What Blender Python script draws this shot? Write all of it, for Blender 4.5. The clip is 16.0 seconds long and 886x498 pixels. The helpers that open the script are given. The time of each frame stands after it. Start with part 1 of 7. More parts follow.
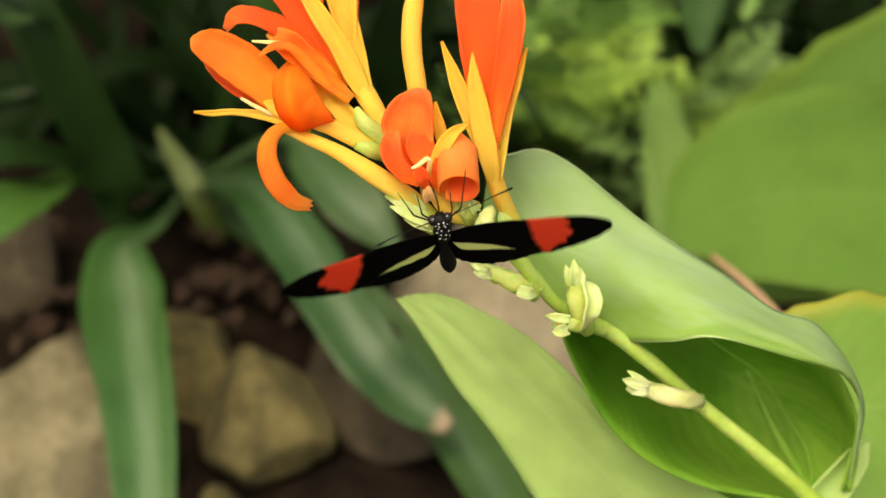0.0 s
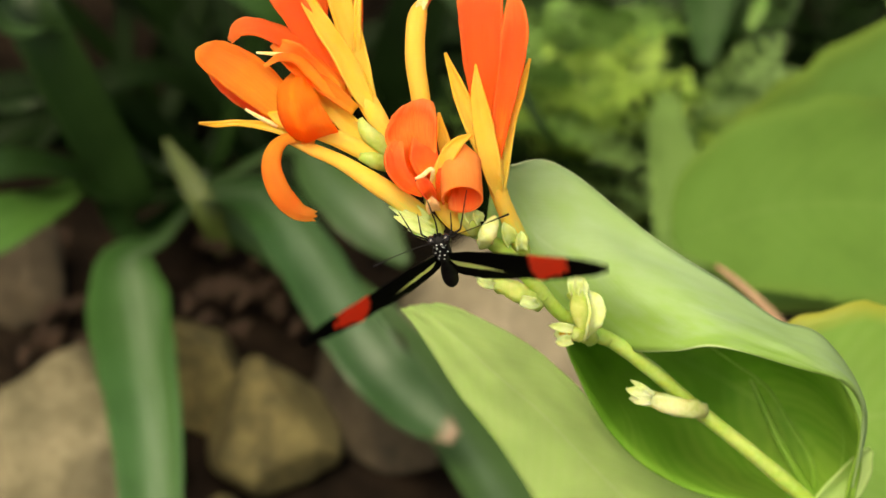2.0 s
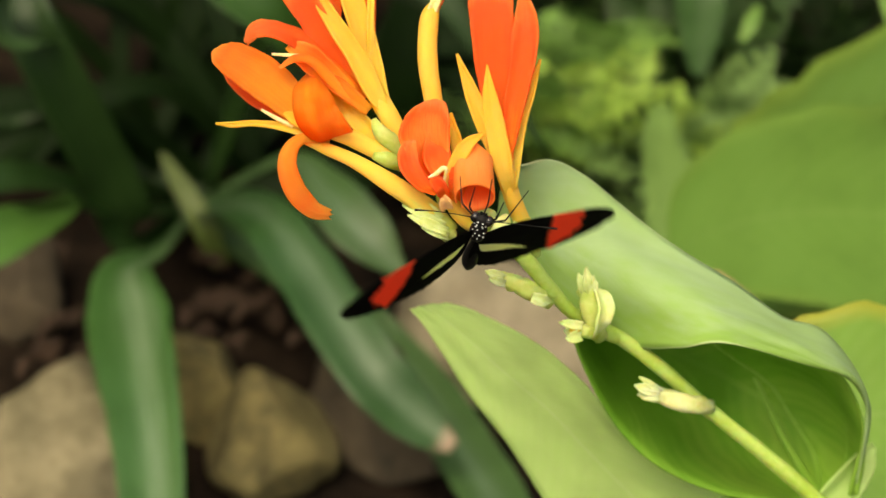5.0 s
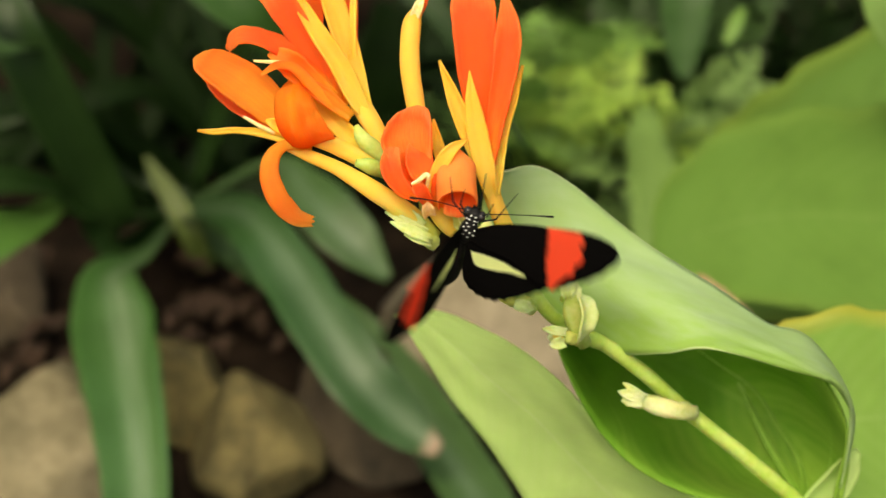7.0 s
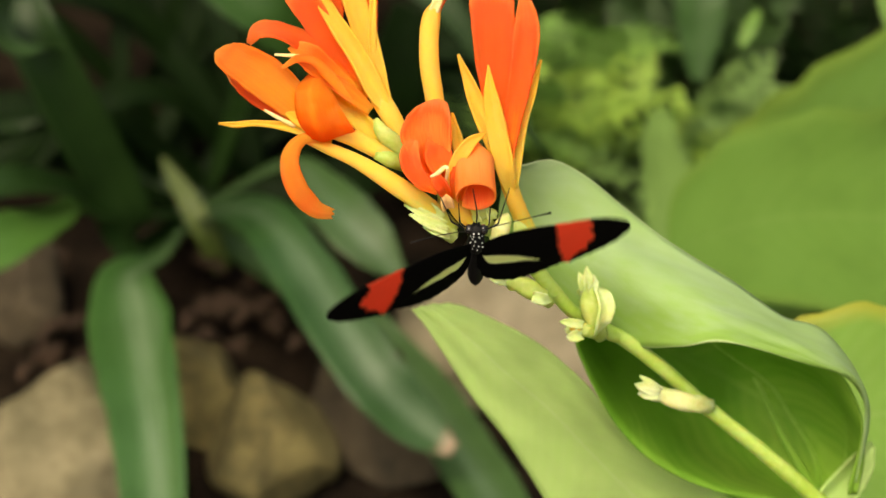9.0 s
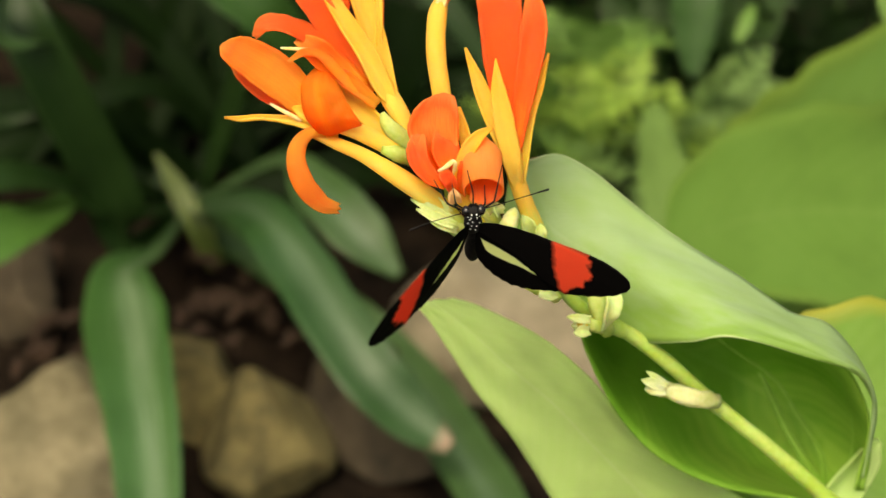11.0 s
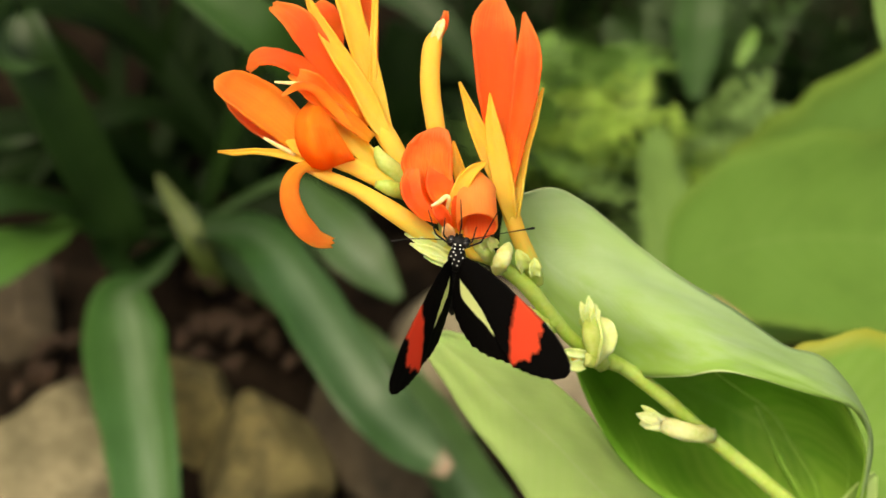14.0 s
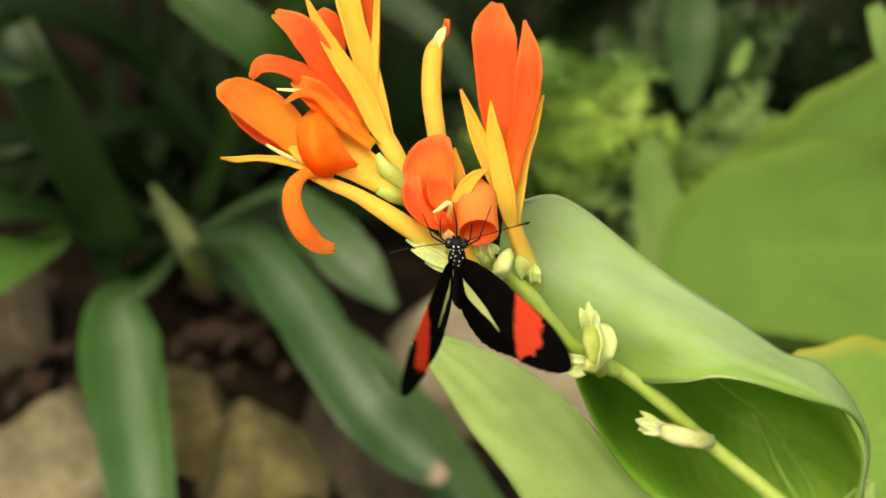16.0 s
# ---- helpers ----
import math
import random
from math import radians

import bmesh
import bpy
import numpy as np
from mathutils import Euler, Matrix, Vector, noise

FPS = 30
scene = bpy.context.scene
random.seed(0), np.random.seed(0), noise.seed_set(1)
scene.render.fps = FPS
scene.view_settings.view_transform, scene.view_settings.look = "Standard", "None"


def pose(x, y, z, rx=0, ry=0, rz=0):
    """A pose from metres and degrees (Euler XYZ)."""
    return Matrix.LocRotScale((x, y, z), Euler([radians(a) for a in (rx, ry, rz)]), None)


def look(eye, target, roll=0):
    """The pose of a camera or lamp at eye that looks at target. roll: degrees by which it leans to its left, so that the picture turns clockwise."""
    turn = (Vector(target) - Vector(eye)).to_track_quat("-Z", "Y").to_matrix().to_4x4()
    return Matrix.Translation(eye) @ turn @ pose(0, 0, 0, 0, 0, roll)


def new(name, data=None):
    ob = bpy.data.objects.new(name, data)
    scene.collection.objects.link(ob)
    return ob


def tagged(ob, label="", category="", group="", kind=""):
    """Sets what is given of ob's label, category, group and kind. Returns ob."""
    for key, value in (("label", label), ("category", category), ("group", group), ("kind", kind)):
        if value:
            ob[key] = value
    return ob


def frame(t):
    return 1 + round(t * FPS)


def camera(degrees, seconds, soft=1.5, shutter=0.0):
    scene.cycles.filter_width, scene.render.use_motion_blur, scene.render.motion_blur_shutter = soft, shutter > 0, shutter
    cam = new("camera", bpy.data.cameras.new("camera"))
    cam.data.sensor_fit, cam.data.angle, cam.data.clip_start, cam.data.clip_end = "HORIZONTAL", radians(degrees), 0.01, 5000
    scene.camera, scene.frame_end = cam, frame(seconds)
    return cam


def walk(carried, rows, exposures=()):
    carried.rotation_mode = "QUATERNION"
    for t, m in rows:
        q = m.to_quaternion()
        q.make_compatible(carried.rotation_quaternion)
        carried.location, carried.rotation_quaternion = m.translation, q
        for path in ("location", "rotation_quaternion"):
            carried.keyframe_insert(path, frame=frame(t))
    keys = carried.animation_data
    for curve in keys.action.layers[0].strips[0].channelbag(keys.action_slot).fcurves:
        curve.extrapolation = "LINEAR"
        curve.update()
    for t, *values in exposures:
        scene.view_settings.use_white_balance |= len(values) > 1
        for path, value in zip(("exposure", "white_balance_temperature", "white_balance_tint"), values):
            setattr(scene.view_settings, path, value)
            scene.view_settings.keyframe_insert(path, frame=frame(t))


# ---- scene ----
cam = camera(25, 16.0, soft=1.5, shutter=0.7)
cam.data.dof.use_dof, cam.data.dof.focus_distance, cam.data.dof.aperture_fstop = True, 0.402, 19.0
# The resting line of sight, and the picture-parallel frame in which the plant is laid out:
# x right, y up along the tilted plane, z towards the lens, origin at the flower head.
VIEW = look((0, -0.328, 0.70), (0, 0, 0.471))
PLANT = VIEW @ Matrix.Translation((0, 0, -0.40))
EXPOSURE = 0.92
walk(cam, [
    (0, VIEW @ pose(0.00000, 0.00000, -0.00000, -0.000, 0.000, 0.000)),
    (0.5, VIEW @ pose(0.00013, -0.00036, 0.00185, 0.127, 0.067, 0.006)),
    (1, VIEW @ pose(0.00006, -0.00213, 0.00189, 0.280, 0.200, -0.043)),
    (1.5, VIEW @ pose(-0.00034, -0.00120, 0.00260, 0.275, 0.202, -0.040)),
    (2, VIEW @ pose(0.00086, -0.00014, 0.00207, 0.309, 0.225, -0.049)),
    (2.5, VIEW @ pose(-0.00060, 0.00019, 0.00352, 0.297, 0.183, -0.013)),
    (3, VIEW @ pose(-0.00214, -0.00134, 0.00441, 0.364, 0.169, 0.149)),
    (3.5, VIEW @ pose(-0.00344, -0.00341, 0.00733, 0.482, 0.153, 0.102)),
    (4, VIEW @ pose(-0.00365, -0.00442, 0.00867, 0.698, 0.134, -0.049)),
    (6.5, VIEW @ pose(-0.00603, -0.00462, 0.00932, 0.912, -0.576, -0.415)),
    (7, VIEW @ pose(-0.00385, -0.00347, 0.00815, 0.896, -0.554, -0.436)),
    (7.5, VIEW @ pose(-0.00303, -0.00390, 0.01037, 0.868, -0.385, -0.235)),
    (8, VIEW @ pose(-0.00232, -0.00497, 0.01195, 0.935, -0.245, -0.251)),
    (8.5, VIEW @ pose(-0.00416, -0.00594, 0.01139, 1.094, -0.172, -0.310)),
    (9, VIEW @ pose(-0.00501, -0.00643, 0.01170, 1.079, -0.179, -0.303)),
    (11.5, VIEW @ pose(-0.00927, -0.00627, 0.00802, 0.956, -0.728, -0.389)),
    (12, VIEW @ pose(-0.00726, -0.00512, 0.00807, 1.131, -0.906, -0.427)),
    (12.5, VIEW @ pose(-0.00829, -0.00361, 0.00888, 1.249, -0.728, -0.345)),
    (13, VIEW @ pose(-0.00747, -0.00379, 0.00885, 1.429, -0.599, -0.370)),
    (13.5, VIEW @ pose(-0.00744, -0.00364, 0.00869, 1.504, -0.454, -0.270)),
    (14, VIEW @ pose(-0.00650, -0.00296, 0.00786, 1.452, -0.367, -0.174)),
    (14.5, VIEW @ pose(-0.00665, -0.00358, 0.00730, 1.389, -0.376, -0.195)),
    (15, VIEW @ pose(-0.00810, -0.00352, 0.00908, 1.506, -0.489, -0.227)),
    (15.5, VIEW @ pose(-0.00853, -0.00454, 0.01081, 1.742, -0.613, -0.168)),
    (16, VIEW @ pose(-0.00868, -0.00407, 0.01057, 1.774, -0.636, -0.159)),
], [(0, EXPOSURE, 8000, 3), (16, EXPOSURE, 8000, 3)])

# ---- world and light ----
world = bpy.data.worlds.new("sky")
scene.world = world
world.use_nodes = True
sky = world.node_tree.nodes.new("ShaderNodeTexSky")
sky.sky_type, sky.sun_disc = "NISHITA", False
sky.sun_elevation, sky.sun_rotation = radians(58), radians(200)
sky.air_density, sky.dust_density = 1.0, 6.0
world.node_tree.links.new(sky.outputs[0], world.node_tree.nodes["Background"].inputs[0])
world.node_tree.nodes["Background"].inputs[1].default_value = 0.135
sun_data = bpy.data.lights.new("sun", "SUN")
sun_data.energy, sun_data.angle, sun_data.color = 1.05, radians(25), (1.0, 0.95, 0.86)
sun = new("sun", sun_data)
sun.matrix_world = look((-0.5, -1.4, 3.0), (0, 0, 0.3))


# ---- materials ----
def material(name, rough=0.5, through_light=0.0, spec=0.4, coat=0.0, flesh=0.0):
    """A material with a Principled surface, mixed with light that passes through. Returns it, its nodes, links and two colour sockets."""
    m = bpy.data.materials.new(name)
    m.use_nodes = True
    n, l = m.node_tree.nodes, m.node_tree.links
    b = n["Principled BSDF"]
    b.inputs["Roughness"].default_value = rough
    b.inputs["Specular IOR Level"].default_value = spec
    b.inputs["Coat Weight"].default_value = coat
    b.inputs["Subsurface Weight"].default_value = flesh
    b.inputs["Subsurface Radius"].default_value = (1.0, 0.6, 0.25)
    b.inputs["Subsurface Scale"].default_value = 0.002
    sockets = [b.inputs["Base Color"]]
    if through_light:
        tr, mix = n.new("ShaderNodeBsdfTranslucent"), n.new("ShaderNodeMixShader")
        mix.inputs[0].default_value = through_light
        l.new(b.outputs[0], mix.inputs[1])
        l.new(tr.outputs[0], mix.inputs[2])
        l.new(mix.outputs[0], n["Material Output"].inputs[0])
        sockets.append(tr.inputs[0])
    return m, n, l, b, sockets


def ramp(n, stops):
    r = n.new("ShaderNodeValToRGB")
    e = r.color_ramp.elements
    while len(e) < len(stops):
        e.new(0.5)
    for el, (p, c) in zip(e, stops):
        el.position, el.color = p, (*c, 1)
    return r


def calc(n, l, op, a, b=None, c=None):
    m = n.new("ShaderNodeMath")
    m.operation = op
    for i, v in enumerate((a, b, c)):
        if v is None:
            continue
        if isinstance(v, (int, float)):
            m.inputs[i].default_value = v
        else:
            l.new(v, m.inputs[i])
    return m.outputs[0]


def blend(n, l, fac, a, b, mode="MIX"):
    m = n.new("ShaderNodeMix")
    m.data_type, m.blend_type = "RGBA", mode
    for i, v in ((0, fac), (6, a), (7, b)):
        if isinstance(v, (int, float)):
            m.inputs[i].default_value = v
        elif isinstance(v, tuple):
            m.inputs[i].default_value = (*v, 1)
        else:
            l.new(v, m.inputs[i])
    return m.outputs[2]


def uv_parts(n, l):
    uv = n.new("ShaderNodeUVMap")
    uv.uv_map = "blade"
    s = n.new("ShaderNodeSeparateXYZ")
    l.new(uv.outputs[0], s.inputs[0])
    return uv, s.outputs[0], s.outputs[1]


def grain(n, l, scale, detail=3.0, vector=None, stretch=None):
    t = n.new("ShaderNodeTexNoise")
    t.inputs["Scale"].default_value, t.inputs["Detail"].default_value = scale, detail
    if vector is None:
        vector = n.new("ShaderNodeTexCoord").outputs["Object"]
    if stretch:
        mp = n.new("ShaderNodeMapping")
        mp.inputs["Scale"].default_value = stretch
        l.new(vector, mp.inputs[0])
        vector = mp.outputs[0]
    l.new(vector, t.inputs["Vector"])
    return t.outputs["Fac"]


def bump(n, l, b, height, strength, distance):
    bp = n.new("ShaderNodeBump")
    bp.inputs["Strength"].default_value, bp.inputs["Distance"].default_value = strength, distance
    l.new(height, bp.inputs["Height"])
    l.new(bp.outputs[0], b.inputs["Normal"])


def petal_material(name, stops, through_light=0.4):
    """Soft petal: colour runs from base to tip, with fine streaks along its length."""
    m, n, l, b, socks = material(name, 0.6, through_light, 0.10, flesh=0.6)
    uv, u, v = uv_parts(n, l)
    streak = grain(n, l, 6.0, 4.0, uv.outputs[0], (0.5, 9.0, 1.0))
    cloud = grain(n, l, 160.0, 2.0)
    place = calc(n, l, "ADD", u, calc(n, l, "MULTIPLY_ADD", streak, 0.5, -0.25))
    place = calc(n, l, "ADD", place, calc(n, l, "MULTIPLY_ADD", cloud, 0.36, -0.18))
    side = calc(n, l, "ABSOLUTE", calc(n, l, "MULTIPLY_ADD", v, 2.0, -1.0))
    rim = n.new("ShaderNodeMapRange")
    rim.inputs[1].default_value, rim.inputs[2].default_value, rim.inputs[4].default_value = 0.55, 1.05, 0.16
    l.new(calc(n, l, "ADD", side, calc(n, l, "MULTIPLY_ADD", cloud, 0.4, -0.2)), rim.inputs[0])
    place = calc(n, l, "ADD", place, rim.outputs[0])
    c = ramp(n, stops)
    l.new(place, c.inputs[0])
    for s in socks:
        l.new(c.outputs[0], s)
    bump(n, l, b, streak, 0.4, 0.0005)
    return m


def leaf_material(name, base, vein, edge=None,  veins=26.0, slant=5.0, rough=0.42, through_light=0.3, contrast=0.5, spec=0.4, rib=0.03, stripe=None, tip=None, rim=0.80, patch=None, foot=None, stripe_at=0.0, lip=None):
    """Leaf: pinnate side veins that run from the midrib to the margin, blotches at two scales."""
    m, n, l, b, socks = material(name, rough, through_light, spec)
    uv, u, v = uv_parts(n, l)
    side = calc(n, l, "ABSOLUTE", calc(n, l, "MULTIPLY_ADD", v, 2.0, -1.0))
    phase = calc(n, l, "SUBTRACT", calc(n, l, "MULTIPLY", u, veins), calc(n, l, "MULTIPLY", calc(n, l, "POWER", side, 1.35), slant))
    wob = grain(n, l, 3.0, 2.0, uv.outputs[0])
    phase = calc(n, l, "ADD", phase, calc(n, l, "MULTIPLY", wob, 1.2))
    wave = calc(n, l, "MULTIPLY_ADD", calc(n, l, "SINE", calc(n, l, "MULTIPLY", phase, 6.2832)), 0.5, 0.5)
    fine = calc(n, l, "MULTIPLY_ADD", calc(n, l, "SINE", calc(n, l, "MULTIPLY", phase, 31.4)), 0.5, 0.5)
    lines = calc(n, l, "ADD", calc(n, l, "MULTIPLY", wave, 0.65), calc(n, l, "MULTIPLY", fine, 0.35))
    fac = calc(n, l, "MULTIPLY", lines, contrast)
    col = blend(n, l, fac, base, vein)
    mid = calc(n, l, "LESS_THAN", side, rib)
    col = blend(n, l, calc(n, l, "MULTIPLY", mid, 0.5), col, vein)
    blotch = grain(n, l, 45.0, 4.0)
    dark = tuple(x * 0.72 for x in base)
    sc = n.new("ShaderNodeMapRange")
    sc.inputs[1].default_value, sc.inputs[2].default_value, sc.inputs[4].default_value = 0.45, 0.75, 0.55
    l.new(blotch, sc.inputs[0])
    col = blend(n, l, sc.outputs[0], col, dark)
    if patch:
        pr = n.new("ShaderNodeMapRange")
        pr.inputs[1].default_value, pr.inputs[2].default_value, pr.inputs[4].default_value = 0.42, 0.62, 0.75
        l.new(grain(n, l, 3.2, 5.0, uv.outputs[0], (1.6, 1.0, 1.0)), pr.inputs[0])
        col = blend(n, l, pr.outputs[0], col, patch)
    if lip:
        lr = n.new("ShaderNodeMapRange")
        lr.inputs[1].default_value, lr.inputs[2].default_value, lr.inputs[4].default_value = 0.40, 0.95, 0.8
        mottle = calc(n, l, "ADD", grain(n, l, 7.0, 5.0, uv.outputs[0], (2.0, 1.0, 1.0)), calc(n, l, "MULTIPLY", lines, 0.12))
        l.new(calc(n, l, "ADD", v, calc(n, l, "MULTIPLY_ADD", mottle, 1.0, -0.55)), lr.inputs[0])
        col = blend(n, l, lr.outputs[0], col, lip)
    # foot: lighter towards the base, where light falls; it is put into the colour.
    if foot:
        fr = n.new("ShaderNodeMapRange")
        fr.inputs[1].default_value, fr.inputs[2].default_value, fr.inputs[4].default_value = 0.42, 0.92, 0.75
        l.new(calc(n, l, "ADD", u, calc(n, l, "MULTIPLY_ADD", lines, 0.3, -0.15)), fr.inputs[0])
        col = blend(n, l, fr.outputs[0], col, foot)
    # stripe: grey sheen in broken streaks along the blade, put into the colour.
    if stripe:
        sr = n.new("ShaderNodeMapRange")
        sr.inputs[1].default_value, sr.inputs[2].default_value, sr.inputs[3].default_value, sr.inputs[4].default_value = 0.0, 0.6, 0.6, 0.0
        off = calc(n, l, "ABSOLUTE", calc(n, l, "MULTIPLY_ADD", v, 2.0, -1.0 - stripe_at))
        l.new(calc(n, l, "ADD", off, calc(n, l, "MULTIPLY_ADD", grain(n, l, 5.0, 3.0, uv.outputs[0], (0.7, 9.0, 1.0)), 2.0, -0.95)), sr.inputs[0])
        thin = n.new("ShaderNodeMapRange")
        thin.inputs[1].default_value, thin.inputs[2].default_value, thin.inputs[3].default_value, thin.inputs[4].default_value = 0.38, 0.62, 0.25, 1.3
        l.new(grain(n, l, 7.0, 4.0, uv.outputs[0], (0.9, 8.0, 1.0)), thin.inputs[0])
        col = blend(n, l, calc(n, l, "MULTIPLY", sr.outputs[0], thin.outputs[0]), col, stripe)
    if tip:
        tr2 = n.new("ShaderNodeMapRange")
        tr2.inputs[1].default_value, tr2.inputs[2].default_value = 0.90, 0.97
        l.new(calc(n, l, "ADD", u, calc(n, l, "MULTIPLY_ADD", blotch, 0.06, -0.03)), tr2.inputs[0])
        col = blend(n, l, tr2.outputs[0], col, tip)
    if edge:
        er = n.new("ShaderNodeMapRange")
        er.inputs[1].default_value, er.inputs[2].default_value, er.inputs[4].default_value = rim, 1.0, 0.8
        l.new(calc(n, l, "ADD", side, calc(n, l, "MULTIPLY_ADD", blotch, 0.6 * (1 - rim), -0.3 * (1 - rim))), er.inputs[0])
        col = blend(n, l, er.outputs[0], col, edge)
    for s in socks:
        l.new(col, s)
    rr = n.new("ShaderNodeMapRange")
    rr.inputs[3].default_value, rr.inputs[4].default_value = rough - 0.08, rough + 0.14
    l.new(blotch, rr.inputs[0])
    l.new(rr.outputs[0], b.inputs["Roughness"])
    bump(n, l, b, calc(n, l, "MULTIPLY_ADD", blotch, 3.0, lines), 0.12, 0.0004)
    return m


def mottled(name, a, c, scale, rough=0.7, through_light=0.0, relief=0.3, depth=0.002, spec=0.3, fine=6.0, flesh=0.0):
    """Two tones mixed by noise at two scales, with relief."""
    m, n, l, b, socks = material(name, rough, through_light, spec, flesh=flesh)
    g1, g2 = grain(n, l, scale, 5.0), grain(n, l, scale * fine, 4.0)
    mixv = calc(n, l, "ADD", calc(n, l, "MULTIPLY", g1, 0.65), calc(n, l, "MULTIPLY", g2, 0.35))
    r = ramp(n, [(0.36, a), (0.64, c)])
    l.new(mixv, r.inputs[0])
    for s in socks:
        l.new(r.outputs[0], s)
    if relief:
        bump(n, l, b, mixv, relief, depth)
    return m


def wing_material(name, band, colour, soft_edge):
    """Velvet black wing scales with one patch of colour. band(n, l, a, p, w) gives the distance into the patch, in millimetres."""
    m, n, l, b, socks = material(name, 0.75, 0.5, 0.06)
    uv, u, v = uv_parts(n, l)
    a, p = calc(n, l, "MULTIPLY", u, 32.7), calc(n, l, "MULTIPLY", v, 32.7)
    w = calc(n, l, "MULTIPLY_ADD", grain(n, l, 380.0, 4.0), 2.0, -1.0)
    inside = band(n, l, a, p, w)
    f = n.new("ShaderNodeMapRange")
    f.inputs[1].default_value, f.inputs[2].default_value = -soft_edge, soft_edge
    l.new(inside, f.inputs[0])
    speck = grain(n, l, 5000.0, 2.0)
    tone = blend(n, l, speck, tuple(x * 0.94 for x in colour), colour)
    col = blend(n, l, f.outputs[0], (0.0045, 0.004, 0.0038), tone)
    for s in socks:
        l.new(col, s)
    bump(n, l, b, speck, 0.2, 0.00005)
    return m


def red_patch(n, l, a, p, w):
    square = calc(n, l, "MULTIPLY", p, p)
    inner = calc(n, l, "SUBTRACT", a, calc(n, l, "ADD", calc(n, l, "MULTIPLY_ADD", p, -0.36, 16.5), calc(n, l, "MULTIPLY", square, 0.014)))
    bulge = calc(n, l, "ABSOLUTE", calc(n, l, "ADD", p, 0.9))
    outer = calc(n, l, "SUBTRACT", calc(n, l, "MULTIPLY_ADD", bulge, -0.47, 25.1), a)
    front = calc(n, l, "SUBTRACT", 5.5, p)
    inner = calc(n, l, "MULTIPLY_ADD", w, 1.0, inner)
    outer = calc(n, l, "MULTIPLY_ADD", w, 2.6, outer)
    return calc(n, l, "MINIMUM", calc(n, l, "MINIMUM", inner, outer), front)


def yellow_patch(n, l, a, p, w):
    upper = calc(n, l, "SUBTRACT", calc(n, l, "MULTIPLY_ADD", calc(n, l, "MULTIPLY", a, a), -0.0145, -3.75), p)
    start = calc(n, l, "MAXIMUM", calc(n, l, "MULTIPLY_ADD", a, -0.2128, 1.0), 0.0)
    lower = calc(n, l, "SUBTRACT", p, calc(n, l, "MULTIPLY_ADD", calc(n, l, "MULTIPLY", start, start), 6.4, -7.15))
    end = calc(n, l, "SUBTRACT", 14.6, a)
    return calc(n, l, "MULTIPLY_ADD", w, 0.5, calc(n, l, "MINIMUM", calc(n, l, "MINIMUM", upper, lower), end))


ORANGE = petal_material("orange_petal", [(0.0, (0.98, 0.56, 0.08)), (0.35, (0.98, 0.38, 0.06)), (0.75, (0.98, 0.245, 0.045)), (1.0, (0.98, 0.39, 0.08))], 0.6)
RED = petal_material("red_orange_petal", [(0.0, (0.97, 0.40, 0.05)), (0.25, (0.97, 0.19, 0.038)), (0.7, (0.97, 0.16, 0.046)), (1.0, (0.98, 0.29, 0.08))], 0.55)
YELLOW = petal_material("yellow_sepal", [(0.0, (0.96, 0.70, 0.13)), (0.4, (0.97, 0.61, 0.11)), (1.0, (0.97, 0.51, 0.075))], 0.4)
# Lit copy of orange_petal: the fold's yellowish highlight is in the ramp.
ORANGE_HIGHLIT = petal_material("orange_petal_with_painted_highlight", [(0.0, (0.98, 0.38, 0.05)), (0.35, (0.98, 0.46, 0.07)), (0.75, (0.98, 0.34, 0.045)), (1.0, (0.98, 0.25, 0.04))], 0.75)
# The ramp's golden middle is the hood's highlight, put into the colour.
RED_HIGHLIT = petal_material("red_petal_with_painted_highlight", [(0.0, (0.97, 0.17, 0.035)), (0.30, (0.97, 0.22, 0.045)), (0.52, (0.98, 0.38, 0.09)), (0.75, (0.97, 0.20, 0.05)), (1.0, (0.98, 0.30, 0.10))], 0.6)
TUBE = petal_material("yellow_flower_tube", [(0.05, (0.62, 0.70, 0.16)), (0.38, (0.94, 0.63, 0.12)), (1.0, (0.97, 0.54, 0.10))], 0.35)
PALE_ORANGE = petal_material("pale_orange_petal", [(0.0, (0.98, 0.33, 0.08)), (0.4, (0.98, 0.38, 0.10)), (1.0, (0.98, 0.27, 0.06))], 0.5)
PEACH = mottled("peach_petal_edge", (0.95, 0.50, 0.20), (0.97, 0.62, 0.30), 700.0, 0.5, 0.3, 0.2, 0.0002, flesh=0.5)
CREAM = mottled("cream_stamen", (0.90, 0.62, 0.22), (0.95, 0.78, 0.42), 900.0, 0.5, 0.2, 0.2, 0.0002, flesh=0.5)
BUD = mottled("pale_green_bud", (0.52, 0.66, 0.13), (0.72, 0.78, 0.30), 160.0, 0.5, 0.4, 0.2, 0.0003, flesh=0.5)
BUD_RIM = mottled("pale_bud_rim", (0.62, 0.73, 0.22), (0.80, 0.85, 0.46), 140.0, 0.5, 0.4, 0.2, 0.0003, flesh=0.5)
BUD_CREAM = mottled("cream_bud", (0.62, 0.68, 0.25), (0.80, 0.82, 0.48), 190.0, 0.55, 0.35, 0.3, 0.0003, flesh=0.5)
OVARY = mottled("green_ovary", (0.38, 0.52, 0.10), (0.54, 0.65, 0.22), 200.0, 0.5, 0.3, 0.2, 0.0003, flesh=0.5)
STEM = mottled("green_stem", (0.34, 0.50, 0.075), (0.48, 0.62, 0.17), 120.0, 0.42, 0.15, 0.2, 0.0004, flesh=0.5)
